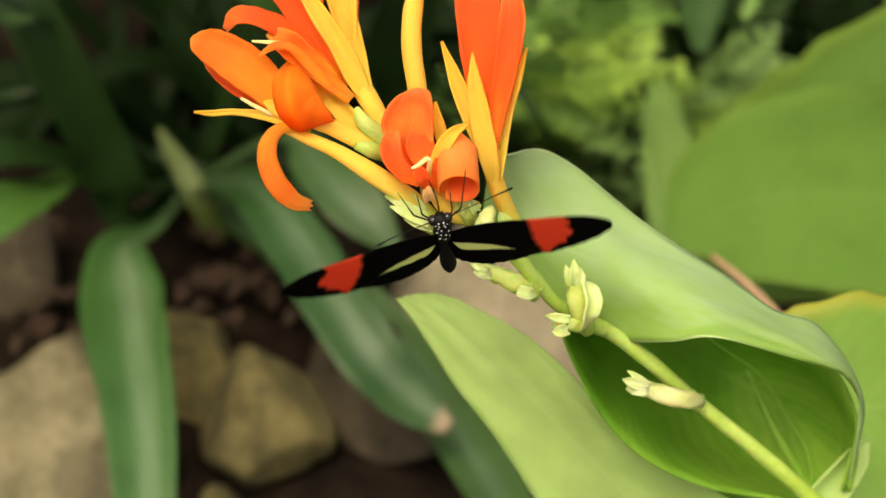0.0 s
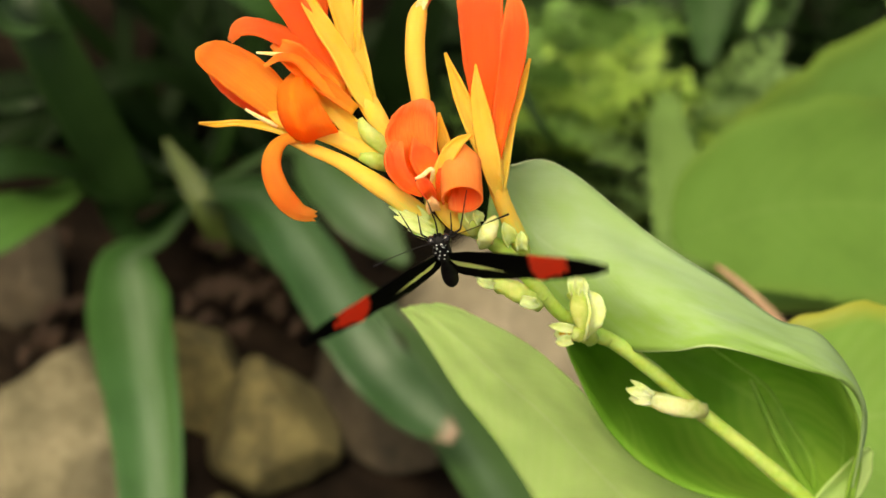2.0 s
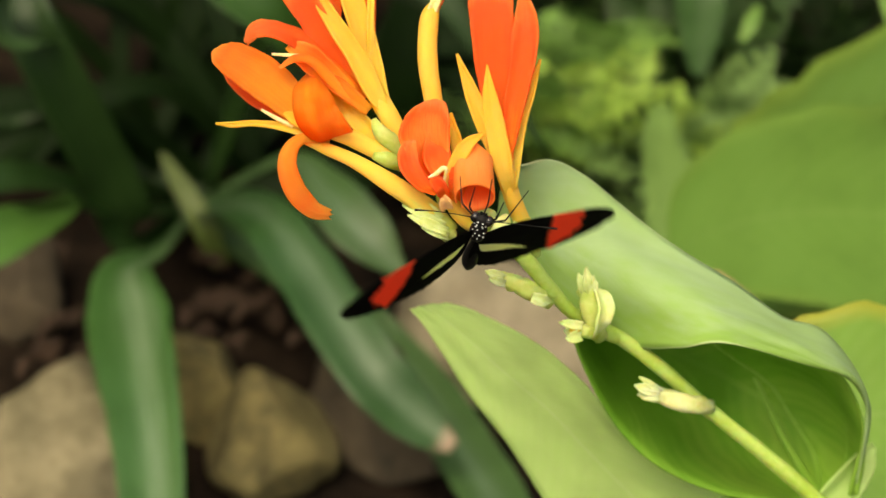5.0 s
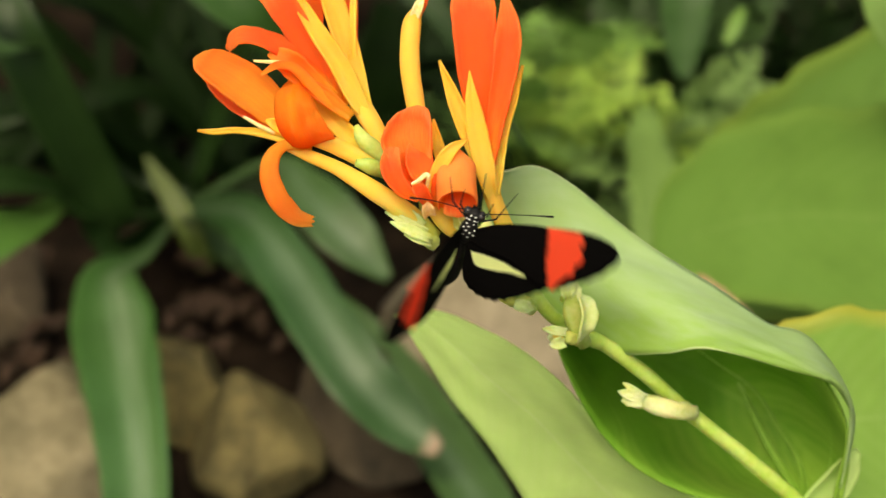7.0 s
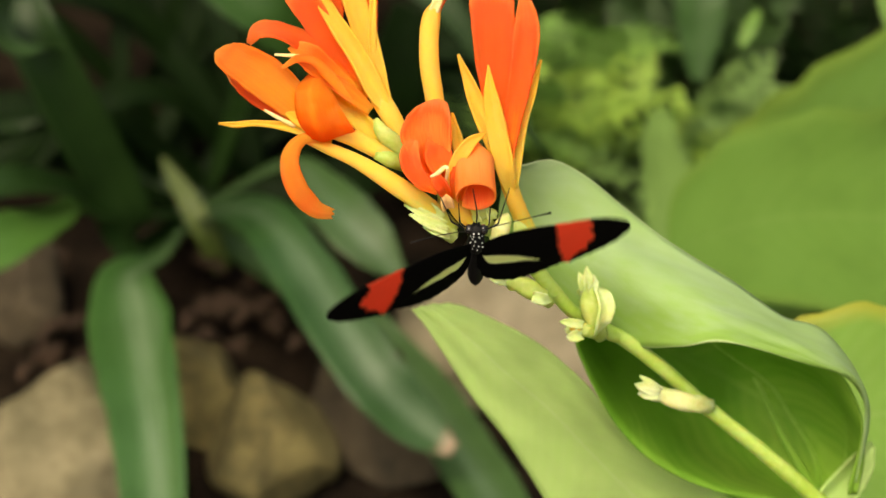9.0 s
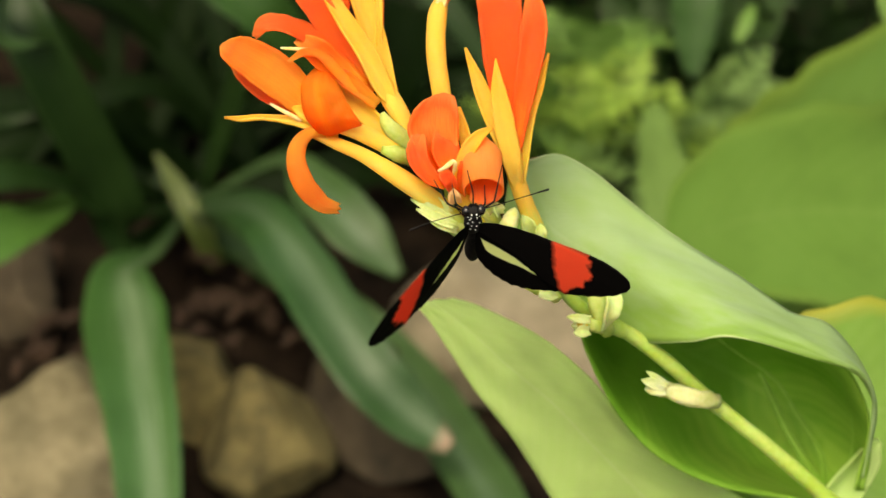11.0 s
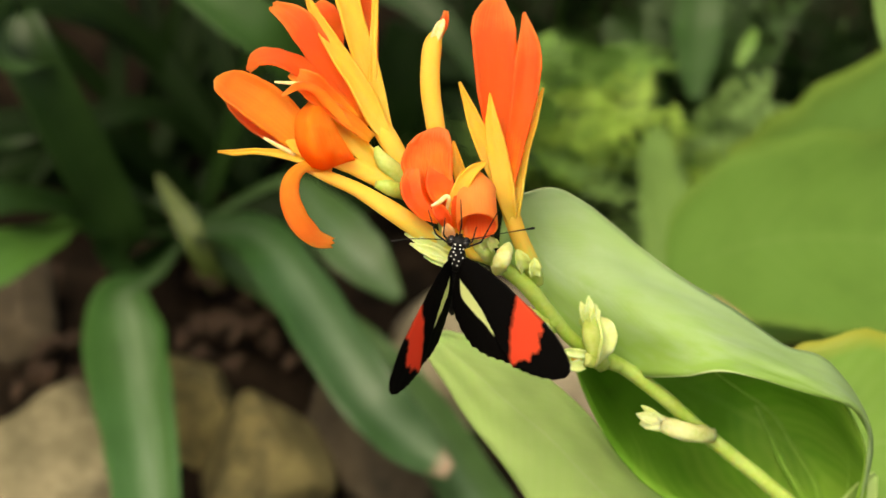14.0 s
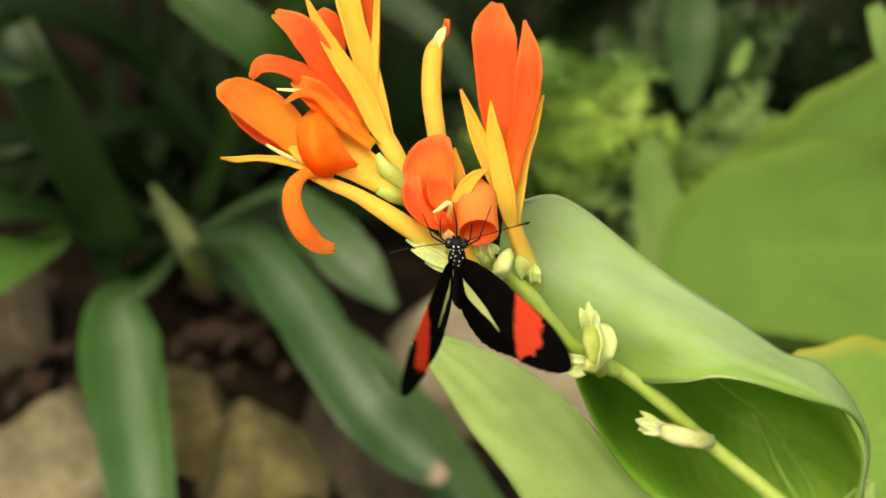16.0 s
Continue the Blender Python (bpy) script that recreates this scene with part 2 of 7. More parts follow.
LEAF_PALE = leaf_material("pale_leaf_underside", (0.36, 0.52, 0.24), (0.42, 0.57, 0.29), (0.60, 0.70, 0.38), 12, 4, 0.65, 0.38, 0.35, 0.2, rim=0.965, patch=(0.33, 0.50, 0.17), lip=(0.27, 0.46, 0.07))
# Its foot colour paints the lit lower right of the hollow face.
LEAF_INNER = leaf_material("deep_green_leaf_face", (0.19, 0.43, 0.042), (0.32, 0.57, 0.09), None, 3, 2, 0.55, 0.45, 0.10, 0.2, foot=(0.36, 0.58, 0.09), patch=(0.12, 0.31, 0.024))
LEAF_RIB = mottled("leaf_midrib", (0.26, 0.50, 0.06), (0.36, 0.60, 0.11), 90.0, 0.45, 0.4, 0.2, 0.0003)
LEAF_LIGHT = leaf_material("yellow_green_leaf", (0.64, 0.83, 0.32), (0.72, 0.86, 0.45), None, 20, 5, 0.5, 0.62, 0.18, 0.2)
LEAF_EDGED = leaf_material("green_leaf_with_yellow_margin", (0.19, 0.36, 0.05), (0.25, 0.41, 0.09), (0.42, 0.40, 0.05), 16, 5, 0.45, 0.4, 0.3)
LEAF_NARROW = leaf_material("narrow_pale_leaf", (0.15, 0.26, 0.065), (0.19, 0.30, 0.09), None, 10, 4, 0.6, 0.35, 0.3, 0.15)
LEAF_BACK = leaf_material("broad_pale_green_leaf", (0.12, 0.235, 0.045), (0.145, 0.265, 0.065), (0.12, 0.185, 0.025), 14, 5, 0.65, 0.35, 0.3, 0.1)
LEAF_FAR = leaf_material("broad_green_leaf", (0.107, 0.215, 0.036), (0.13, 0.24, 0.05), (0.12, 0.21, 0.036), 14, 5, 0.65, 0.35, 0.3, 0.1)
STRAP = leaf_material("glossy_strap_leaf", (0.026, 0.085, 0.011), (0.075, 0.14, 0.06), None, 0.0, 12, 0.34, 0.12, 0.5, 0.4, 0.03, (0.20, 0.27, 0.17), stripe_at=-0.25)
# Next two: shade among the foliage is put into the base colour.
STRAP_DARK = leaf_material("deep_shade_toned_leaf", (0.0035, 0.010, 0.002), (0.008, 0.018, 0.004), None, 0.0, 12, 0.5, 0.12, 0.6, 0.06)
STRAP_MID = leaf_material("shade_toned_strap_leaf", (0.010, 0.030, 0.005), (0.023, 0.047, 0.014), None, 0.0, 12, 0.4, 0.12, 0.6, 0.2)
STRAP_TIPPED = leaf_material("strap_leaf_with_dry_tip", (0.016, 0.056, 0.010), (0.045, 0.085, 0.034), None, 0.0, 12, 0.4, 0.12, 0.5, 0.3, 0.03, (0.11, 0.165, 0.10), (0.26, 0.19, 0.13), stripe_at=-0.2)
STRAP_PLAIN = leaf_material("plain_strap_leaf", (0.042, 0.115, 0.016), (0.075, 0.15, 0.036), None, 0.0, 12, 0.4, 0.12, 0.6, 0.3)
# Half-lit copy of plain_strap_leaf; part shade is put into its colour.
STRAP_HALF_LIT = leaf_material("half_lit_strap_leaf", (0.018, 0.055, 0.008), (0.034, 0.075, 0.018), None, 0.0, 12, 0.45, 0.12, 0.6, 0.2)
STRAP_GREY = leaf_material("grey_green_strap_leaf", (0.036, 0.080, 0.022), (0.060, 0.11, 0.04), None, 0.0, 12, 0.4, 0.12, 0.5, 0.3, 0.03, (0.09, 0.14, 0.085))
STRAP_YELLOW = leaf_material("yellowing_strap_leaf", (0.07, 0.11, 0.02), (0.12, 0.15, 0.04), None, 0.0, 10, 0.45, 0.2, 0.6)
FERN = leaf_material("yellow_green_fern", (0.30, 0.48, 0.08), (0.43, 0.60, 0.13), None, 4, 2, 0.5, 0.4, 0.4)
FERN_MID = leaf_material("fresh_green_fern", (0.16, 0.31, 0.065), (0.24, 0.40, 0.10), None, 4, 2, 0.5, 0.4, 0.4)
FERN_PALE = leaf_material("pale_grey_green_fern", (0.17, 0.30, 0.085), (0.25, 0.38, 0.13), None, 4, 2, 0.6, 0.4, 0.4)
# Dim copy of yellow_green_fern; the shade is put into its colour.
FERN_DARK = leaf_material("shade_toned_fern", (0.026, 0.068, 0.012), (0.048, 0.10, 0.02), None, 4, 2, 0.5, 0.4, 0.4)
STONE_BEIGE = mottled("beige_stone", (0.095, 0.085, 0.046), (0.22, 0.19, 0.115), 38.0, 0.85, 0, 0.5, 0.004)
STONE_OLIVE = mottled("olive_mossy_stone", (0.040, 0.034, 0.012), (0.175, 0.145, 0.056), 40.0, 0.85, 0, 0.8, 0.005)
STONE_PALE = mottled("pale_beige_stone", (0.14, 0.12, 0.078), (0.26, 0.225, 0.155), 30.0, 0.85, 0, 0.5, 0.004)
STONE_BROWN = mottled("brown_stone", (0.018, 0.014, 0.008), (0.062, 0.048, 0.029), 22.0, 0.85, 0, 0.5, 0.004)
REDDISH = mottled("reddish_leaf_stalk", (0.26, 0.15, 0.08), (0.36, 0.24, 0.14), 60.0, 0.5)
# Below the tone of wet soil: shade between things is put into it.
SOIL = mottled("shade_darkened_soil", (0.0035, 0.0026, 0.0018), (0.020, 0.0135, 0.009), 34.0, 0.95, 0, 0.9, 0.01, 0.05)
LITTER = mottled("dry_brown_leaf_litter", (0.011, 0.007, 0.004), (0.060, 0.033, 0.018), 70.0, 0.8, 0.1, 0.4, 0.002)
BLACK = mottled("black_velvet_body", (0.003, 0.003, 0.003), (0.010, 0.009, 0.009), 1500.0, 0.6, 0, 0.4, 0.0002, 0.12)
WHITE = mottled("white_scale_spot", (0.75, 0.74, 0.70), (0.88, 0.87, 0.84), 2000.0, 0.7, 0, 0.1, 0.0001)
EYE = mottled("glossy_dark_eye", (0.008, 0.007, 0.007), (0.02, 0.016, 0.014), 1500.0, 0.2, 0, 0.1, 0.0001, 0.5)
WING_RED = wing_material("black_forewing_with_red_band", red_patch, (1.0, 0.12, 0.055), 0.6)
WING_YELLOW = wing_material("black_hindwing_with_cream_stripe", yellow_patch, (0.88, 0.95, 0.48), 0.2)


# ---- shapes ----
def cm(p):
    return Vector(p) * 0.01


def smooth(points, count):
    """Evenly placed points on a smooth curve through a few points of any dimension."""
    pts = [np.array(p, float) for p in points]
    pts = [2 * pts[0] - pts[1], *pts, 2 * pts[-1] - pts[-2]]
    span = len(pts) - 3
    out = []
    for i in range(count):
        s = i / (count - 1) * span
        k = min(int(s), span - 1)
        t = s - k
        a, b, c, d = pts[k:k + 4]
        out.append(0.5 * (2 * b + (c - a) * t + (2 * a - 5 * b + 4 * c - d) * t * t + (3 * b - 3 * c + d - a) * t ** 3))
    return np.array(out)


def shell(grid, uvs, thick):
    """A thin closed sheet from a grid of places (rows x columns x 3)."""
    grid = np.array(grid, float)
    rows, cols = grid.shape[:2]
    du, dv = np.gradient(grid, axis=0), np.gradient(grid, axis=1)
    nrm = np.cross(du, dv)
    size = np.linalg.norm(nrm, axis=2, keepdims=True)
    nrm = nrm / np.where(size < 1e-12, 1, size)
    bm = bmesh.new()
    layer = bm.loops.layers.uv.new("blade")
    sides = []
    for s in (0.5, -0.5):
        sides.append([[bm.verts.new(grid[i, j] + nrm[i, j] * thick * s) for j in range(cols)] for i in range(rows)])

    def face(vs, keys):
        try:
            f = bm.faces.new(vs)
        except ValueError:
            return
        f.smooth = True
        for lp, (i, j) in zip(f.loops, keys):
            lp[layer].uv = uvs[i][j]

    a, b = sides
    for i in range(rows - 1):
        for j in range(cols - 1):
            k = [(i, j), (i + 1, j), (i + 1, j + 1), (i, j + 1)]
            face([a[x][y] for x, y in k], k)
            face([b[x][y] for x, y in k[::-1]], k[::-1])
    rim = [(i, 0) for i in range(rows)] + [(rows - 1, j) for j in range(1, cols)] + [(i, cols - 1) for i in range(rows - 2, -1, -1)] + [(0, j) for j in range(cols - 2, 0, -1)]
    for p, q in zip(rim, rim[1:] + rim[:1]):
        face([a[q[0]][q[1]], a[p[0]][p[1]], b[p[0]][p[1]], b[q[0]][q[1]]], [q, p, p, q])
    return bm


def blade(path, widths, cup=0.25, facing=(0, 0, 1), rows=26, cols=11, thick=0.0004, ruffle=0.0, twist=0.0, seed=0, fold=0.0, notch=0.0, swell=0.0):
    """A petal or leaf along a path of places in metres: half widths along it, hollowed by cup across it.
    ruffle waves the margins, twist turns it (degrees), fold creases it along the midrib, notch frays the tip."""
    c = smooth(path, rows)
    w = np.maximum(smooth([(x,) for x in widths], rows)[:, 0], 0.00012)
    tan = np.gradient(c, axis=0)
    tan /= np.linalg.norm(tan, axis=1, keepdims=True)
    grid, uvs = [], []
    for i in range(rows):
        u = i / (rows - 1)
        f = np.array(facing, float)
        across = np.cross(tan[i], f)
        if np.linalg.norm(across) < 1e-6:
            across = np.array((1.0, 0, 0))
        across /= np.linalg.norm(across)
        up = np.cross(across, tan[i])
        a = radians(twist) * (u - 0.3)
        across, up = across * math.cos(a) + up * math.sin(a), up * math.cos(a) - across * math.sin(a)
        line, uvl = [], []
        for j in range(cols):
            v = 2 * j / (cols - 1) - 1
            n1 = noise.noise((u * 5 + seed * 7.3, v * 1.5, seed * 3.1))
            n2 = noise.noise((u * 14 + seed, v * 2.0 + 5, seed * 1.7))
            lift = cup * (v * v - 0.4) * w[i] + fold * abs(v) * w[i] + ruffle * w[i] * (abs(v) ** 2) * (n1 + 0.5 * n2) + swell * w[i] * n1 * 0.5
            edge = 1 + 0.06 * n2 * abs(v)
            pull = -notch * w[i] * (0.5 + 0.5 * math.sin(v * 6 + seed)) * max(0, (u - 0.85) / 0.15)
            line.append(c[i] + across * v * w[i] * edge + up * lift + tan[i] * pull)
            uvl.append((u, (v + 1) / 2))
        grid.append(line)
        uvs.append(uvl)
    return shell(grid, uvs, thick)


def loft(curves, rows, cols, thick, wave=0.0, seed=0):
    """A sheet through a few curves, each a list of places in metres. Rows run along the curves."""
    lines = np.array([smooth(c, rows) for c in curves])
    grid, uvs = [], []
    for i in range(rows):
        across = smooth(list(lines[:, i]), cols)
        u = i / (rows - 1)
        line = []
        for j in range(cols):
            v = j / (cols - 1)
            k = wave * noise.noise((u * 6 + seed, v * 5, seed * 2.2)) + wave * 0.5 * noise.noise((u * 15, v * 9 + seed, 1.3))
            line.append(across[j] + np.array((0, 0.3 * k, k)))
        grid.append(line)
        uvs.append([(u, j / (cols - 1)) for j in range(cols)])
    return shell(grid, uvs, thick)


def rolled(top, bottom, r_top, r_low, longer, rows=22, cols=34):
    """A petal rolled into an open tube that closes at its top; its back wall hangs lower than its front."""
    grid, uvs = [], []
    for i in range(rows):
        u = i / (rows - 1)
        line = []
        for j in range(cols):
            v = j / (cols - 1)
            a = radians(-112 + 338 * v)
            back = 0.5 - 0.5 * math.cos(a)
            r = (r_top + (r_low - r_top) * u) * math.sin(min(1, 0.18 + u * 2.4) * math.pi / 2) * (1 - 0.08 * v)
            c = Vector(top).lerp(Vector(bottom), u) + Vector((0, -longer * back * u * u, 0))
            k = 0.00025 * noise.noise((u * 4, v * 7, 2.7))
            line.append(c + Vector((math.sin(a) * (r + k), 0.0012 * math.cos(a) * (1 - u), math.cos(a) * (r + k) * 0.85)))
        grid.append(line)
        uvs.append([(u * 0.85, j / (cols - 1)) for j in range(cols)])
    return shell(grid, uvs, 0.0004)


def tube(path, radii, rows=20, seg=10, flat=1.0, rough=0.0, seed=0):
    """A round stalk along a path, with capped ends."""
    c = smooth(path, rows)
    r = np.maximum(smooth([(x,) for x in radii], rows)[:, 0], 0.00002)
    tan = np.gradient(c, axis=0)
    tan /= np.linalg.norm(tan, axis=1, keepdims=True)
    bm = bmesh.new()
    layer = bm.loops.layers.uv.new("blade")
    ref = np.array((0.13, 0.21, 0.97))
    rings = []
    for i in range(rows):
        x = np.cross(tan[i], ref)
        x /= np.linalg.norm(x)
        y = np.cross(x, tan[i])
        ring = []
        for k in range(seg):
            a = 2 * math.pi * k / seg
            q = r[i] * (1 + rough * noise.noise((i * 0.45, math.cos(a) * 1.5 + seed, math.sin(a) * 1.5)))
            ring.append(bm.verts.new(c[i] + x * math.cos(a) * q + y * math.sin(a) * q * flat))
        rings.append(ring)
    for i in range(rows - 1):
        for k in range(seg):
            f = bm.faces.new((rings[i][k], rings[i][(k + 1) % seg], rings[i + 1][(k + 1) % seg], rings[i + 1][k]))
            f.smooth = True
            for lp, (a, b) in zip(f.loops, ((i, k), (i, k + 1), (i + 1, k + 1), (i + 1, k))):
                lp[layer].uv = (a / (rows - 1), b / seg)
    for i, ring in ((0, rings[0][::-1]), (1, rings[-1])):
        f = bm.faces.new(ring)
        for lp in f.loops:
            lp[layer].uv = (i, 0.5)
    return bm


def ball(radii, seg=16, rough=0.0, seed=0, offset=(0, 0, 0), freq=1.2):
    """An ellipsoid with an uneven surface."""
    bm = bmesh.new()
    bmesh.ops.create_icosphere(bm, subdivisions=3 if seg < 20 else 4, radius=1.0)
    for v in bm.verts:
        k = 1 + rough * (noise.noise(v.co * freq + Vector((seed * 3.7, seed, 0))) + 0.4 * noise.noise(v.co * freq * 3 + Vector((seed, 0, seed))))
        v.co = Vector([a * b * k + o for a, b, o in zip(v.co, radii, offset)])
    for f in bm.faces:
        f.smooth = True
    return bm


def part(name, bm, mat, parent, label=""):
    """Links a bmesh, given in its thing's space, as one mesh under a thing or a part."""
    me = bpy.data.meshes.new(name)
    bmesh.ops.recalc_face_normals(bm, faces=bm.faces[:])
    bm.to_mesh(me)
    bm.free()
    me.materials.append(mat)
    ob = new(name, me)
    ob.parent = parent
    if label:
        tagged(ob, label)
    return ob


def thing(name, m, label, category, group="", kind=""):
    """An Empty at a thing's base."""
    ob = new(name)
    ob.empty_display_size = 0.02
    ob.matrix_world = m
    return tagged(ob, label, category, group, kind)


def solid(name, bm, mat, m, label, category, group="", kind=""):
    """A thing that is one mesh."""
    ob = part(name, bm, mat, None)
    ob.matrix_world = m
    return tagged(ob, label, category, group, kind)


def px(points):
    return [cm(p) for p in points]


def mm(*values):
    return [v * 0.001 for v in values]


# ---- ground ----
def make_ground():
    """One sheet of soil, fine near the bed and coarse towards the horizon."""
    def steps(lo, hi, fine):
        s = [lo + (hi - lo) * i / fine for i in range(fine + 1)]
        far = [0.4, 1.2, 3, 8, 25, 80, 300]
        return [lo - f for f in far[::-1]] + s + [hi + f for f in far]
    xs, ys = steps(-0.9, 0.9, 90), steps(0.1, 2.0, 95)
    bm = bmesh.new()
    rows = []
    for y in ys:
        row = []
        for x in xs:
            z = 0.018 * noise.noise((x * 5, y * 5, 0)) + 0.008 * noise.noise((x * 17, y * 17, 3)) + 0.004 * noise.noise((x * 45, y * 45, 6))
            row.append(bm.verts.new((x, y, z - 0.01)))
        rows.append(row)
    for i in range(len(ys) - 1):
        for j in range(len(xs) - 1):
            bm.faces.new((rows[i][j], rows[i][j + 1], rows[i + 1][j + 1], rows[i + 1][j])).smooth = True
    return solid("ground", bm, SOIL, Matrix(), "garden soil with scattered litter, darkened for shade", "ground", kind="structure")


make_ground()


def make_shade_hedge():
    """A dense near-black hedge, out of view, added to block sky light; it stands round the bed on three sides and leans
    over it.
    """
    rnd = random.Random(3)
    plan = smooth([(-1.15, -0.1), (-1.1, 0.7), (-0.75, 1.5), (0.1, 1.95), (0.9, 1.7), (1.3, 0.9), (1.4, 0.0)], 44)
    bm = bmesh.new()
    layer = bm.loops.layers.uv.new("blade")
    rows = []
    for p in plan:
        inward = (Vector((0, 0.5)) - Vector(p)).normalized()
        row = []
        for k in range(19):
            z = 1.2 * k / 18
            lean = 0.55 * max(0, z - 0.5) ** 1.3 / 2.6 + 0.08 * noise.noise((p[0] * 3, p[1] * 3, z * 3))
            row.append(bm.verts.new((p[0] + inward.x * lean, p[1] + inward.y * lean, z - 0.03)))
        rows.append(row)
    spots = []
    for i in range(43):
        for k in range(18):
            q = (rows[i][k], rows[i + 1][k], rows[i + 1][k + 1], rows[i][k + 1])
            bm.faces.new(q)
            for _ in range(6):
                a, b = rnd.random(), rnd.random()
                spots.append(q[0].co.lerp(q[1].co, a).lerp(q[3].co.lerp(q[2].co, a), b))
    for c in spots:
        d = Vector((rnd.uniform(-1, 1), rnd.uniform(-1, 1), rnd.uniform(-1, 0.3))).normalized() * rnd.uniform(0.03, 0.06)
        s = d.cross(Vector((rnd.uniform(-1, 1), rnd.uniform(-1, 1), 1))).normalized() * d.length * 0.35
        c = c + (Vector((0, 0.5, c.z)) - c).normalized() * rnd.uniform(0, 0.06)
        vs = [bm.verts.new(v) for v in (c, c + d * 0.5 + s, c + d, c + d * 0.5 - s)]
        f = bm.faces.new(vs)
        for lp, t in zip(f.loops, ((0, 0.5), (0.5, 1), (1, 0.5), (0.5, 0))):
            lp[layer].uv = t
    solid("unseen_shade_hedge", bm, STRAP_DARK, Matrix(), "unseen hedge added to block sky light from the bed", "hedge", kind="structure")


make_shade_hedge()


# ---- stones ----
def make_stone(x, y, size, turn, mat, label, seed, cuts=9):
    """A worn stone: an uneven ball with flat broken faces, sunk a little into the soil."""
    bm = ball(size, 20, 0.14, seed, freq=1.3)
    rnd = random.Random(seed)
    for _ in range(cuts):
        d = Vector((rnd.uniform(-1, 1), rnd.uniform(-1, 1), rnd.uniform(-0.2, 1))).normalized()
        far = rnd.uniform(0.52, 0.78) * Vector([a * b for a, b in zip(d, size)]).length
        for v in bm.verts:
            over = v.co.dot(d) - far
            if over > 0:
                v.co -= d * over * 0.95
    for v in bm.verts:
        v.co += v.co.normalized() * min(size) * 0.05 * noise.noise(v.co * 70 + Vector((seed, 0, 0)))
        v.co.z = max(v.co.z, -size[2] * 0.55)
    solid("stone", bm, mat, pose(x, y, size[2] * 0.45, 0, 0, turn), label, "stone", "stones bordering the bed")


make_stone(-0.216, 0.465, (0.060, 0.084, 0.050), 20, STONE_BEIGE, "large beige stone set in dark soil", 1)
make_stone(-0.134, 0.540, (0.027, 0.036, 0.044), 5, STONE_OLIVE, "olive mossy stone set in dark soil", 2)
make_stone(-0.094, 0.494, (0.037, 0.042, 0.040), 12, STONE_OLIVE, "blocky olive-brown stone with broken faces", 3, 7)
make_stone(-0.114, 0.436, (0.012, 0.012, 0.014), 0, STONE_OLIVE, "small olive stone set in dark soil", 5)
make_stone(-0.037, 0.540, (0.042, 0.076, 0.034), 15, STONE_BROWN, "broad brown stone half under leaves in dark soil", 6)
make_stone(0.024, 0.582, (0.095, 0.070, 0.044), -20, STONE_PALE, "broad pale beige stone set in dark soil", 7)
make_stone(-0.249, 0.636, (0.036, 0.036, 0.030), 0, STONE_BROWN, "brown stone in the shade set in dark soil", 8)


def make_litter():
    """Dry leaf pieces on the soil, each its own thing."""
    rnd = random.Random(4)
    for x, y in ((-0.225, 0.590), (-0.235, 0.584), (-0.100, 0.651), (-0.090, 0.628), (-0.113, 0.606), (-0.173, 0.584), (-0.152, 0.628), (-0.131, 0.651), (-0.122, 0.628), (-0.160, 0.606), (-0.116, 0.675), (0.002, 0.972), (-0.263, 0.669), (-0.080, 0.606)):
        for k in range(5):
            s = rnd.uniform(0.004, 0.011)
            a = rnd.uniform(0, 6.3)
            d = np.array((math.cos(a), math.sin(a), 0.1)) * s
            bm = blade([-d, (0, 0, 0.006), d], [0.001, s * 0.5, 0.001], 0.5, (0, 0, 1), 9, 5, 0.0006, 0.8, 20, k)
            solid("dead_leaf", bm, LITTER, pose(x + rnd.uniform(-0.03, 0.03), y + rnd.uniform(-0.03, 0.03), 0.014), "curled dry reddish-brown leaf lying on dark soil", "dead leaf", "dry leaves on the soil")


make_litter()


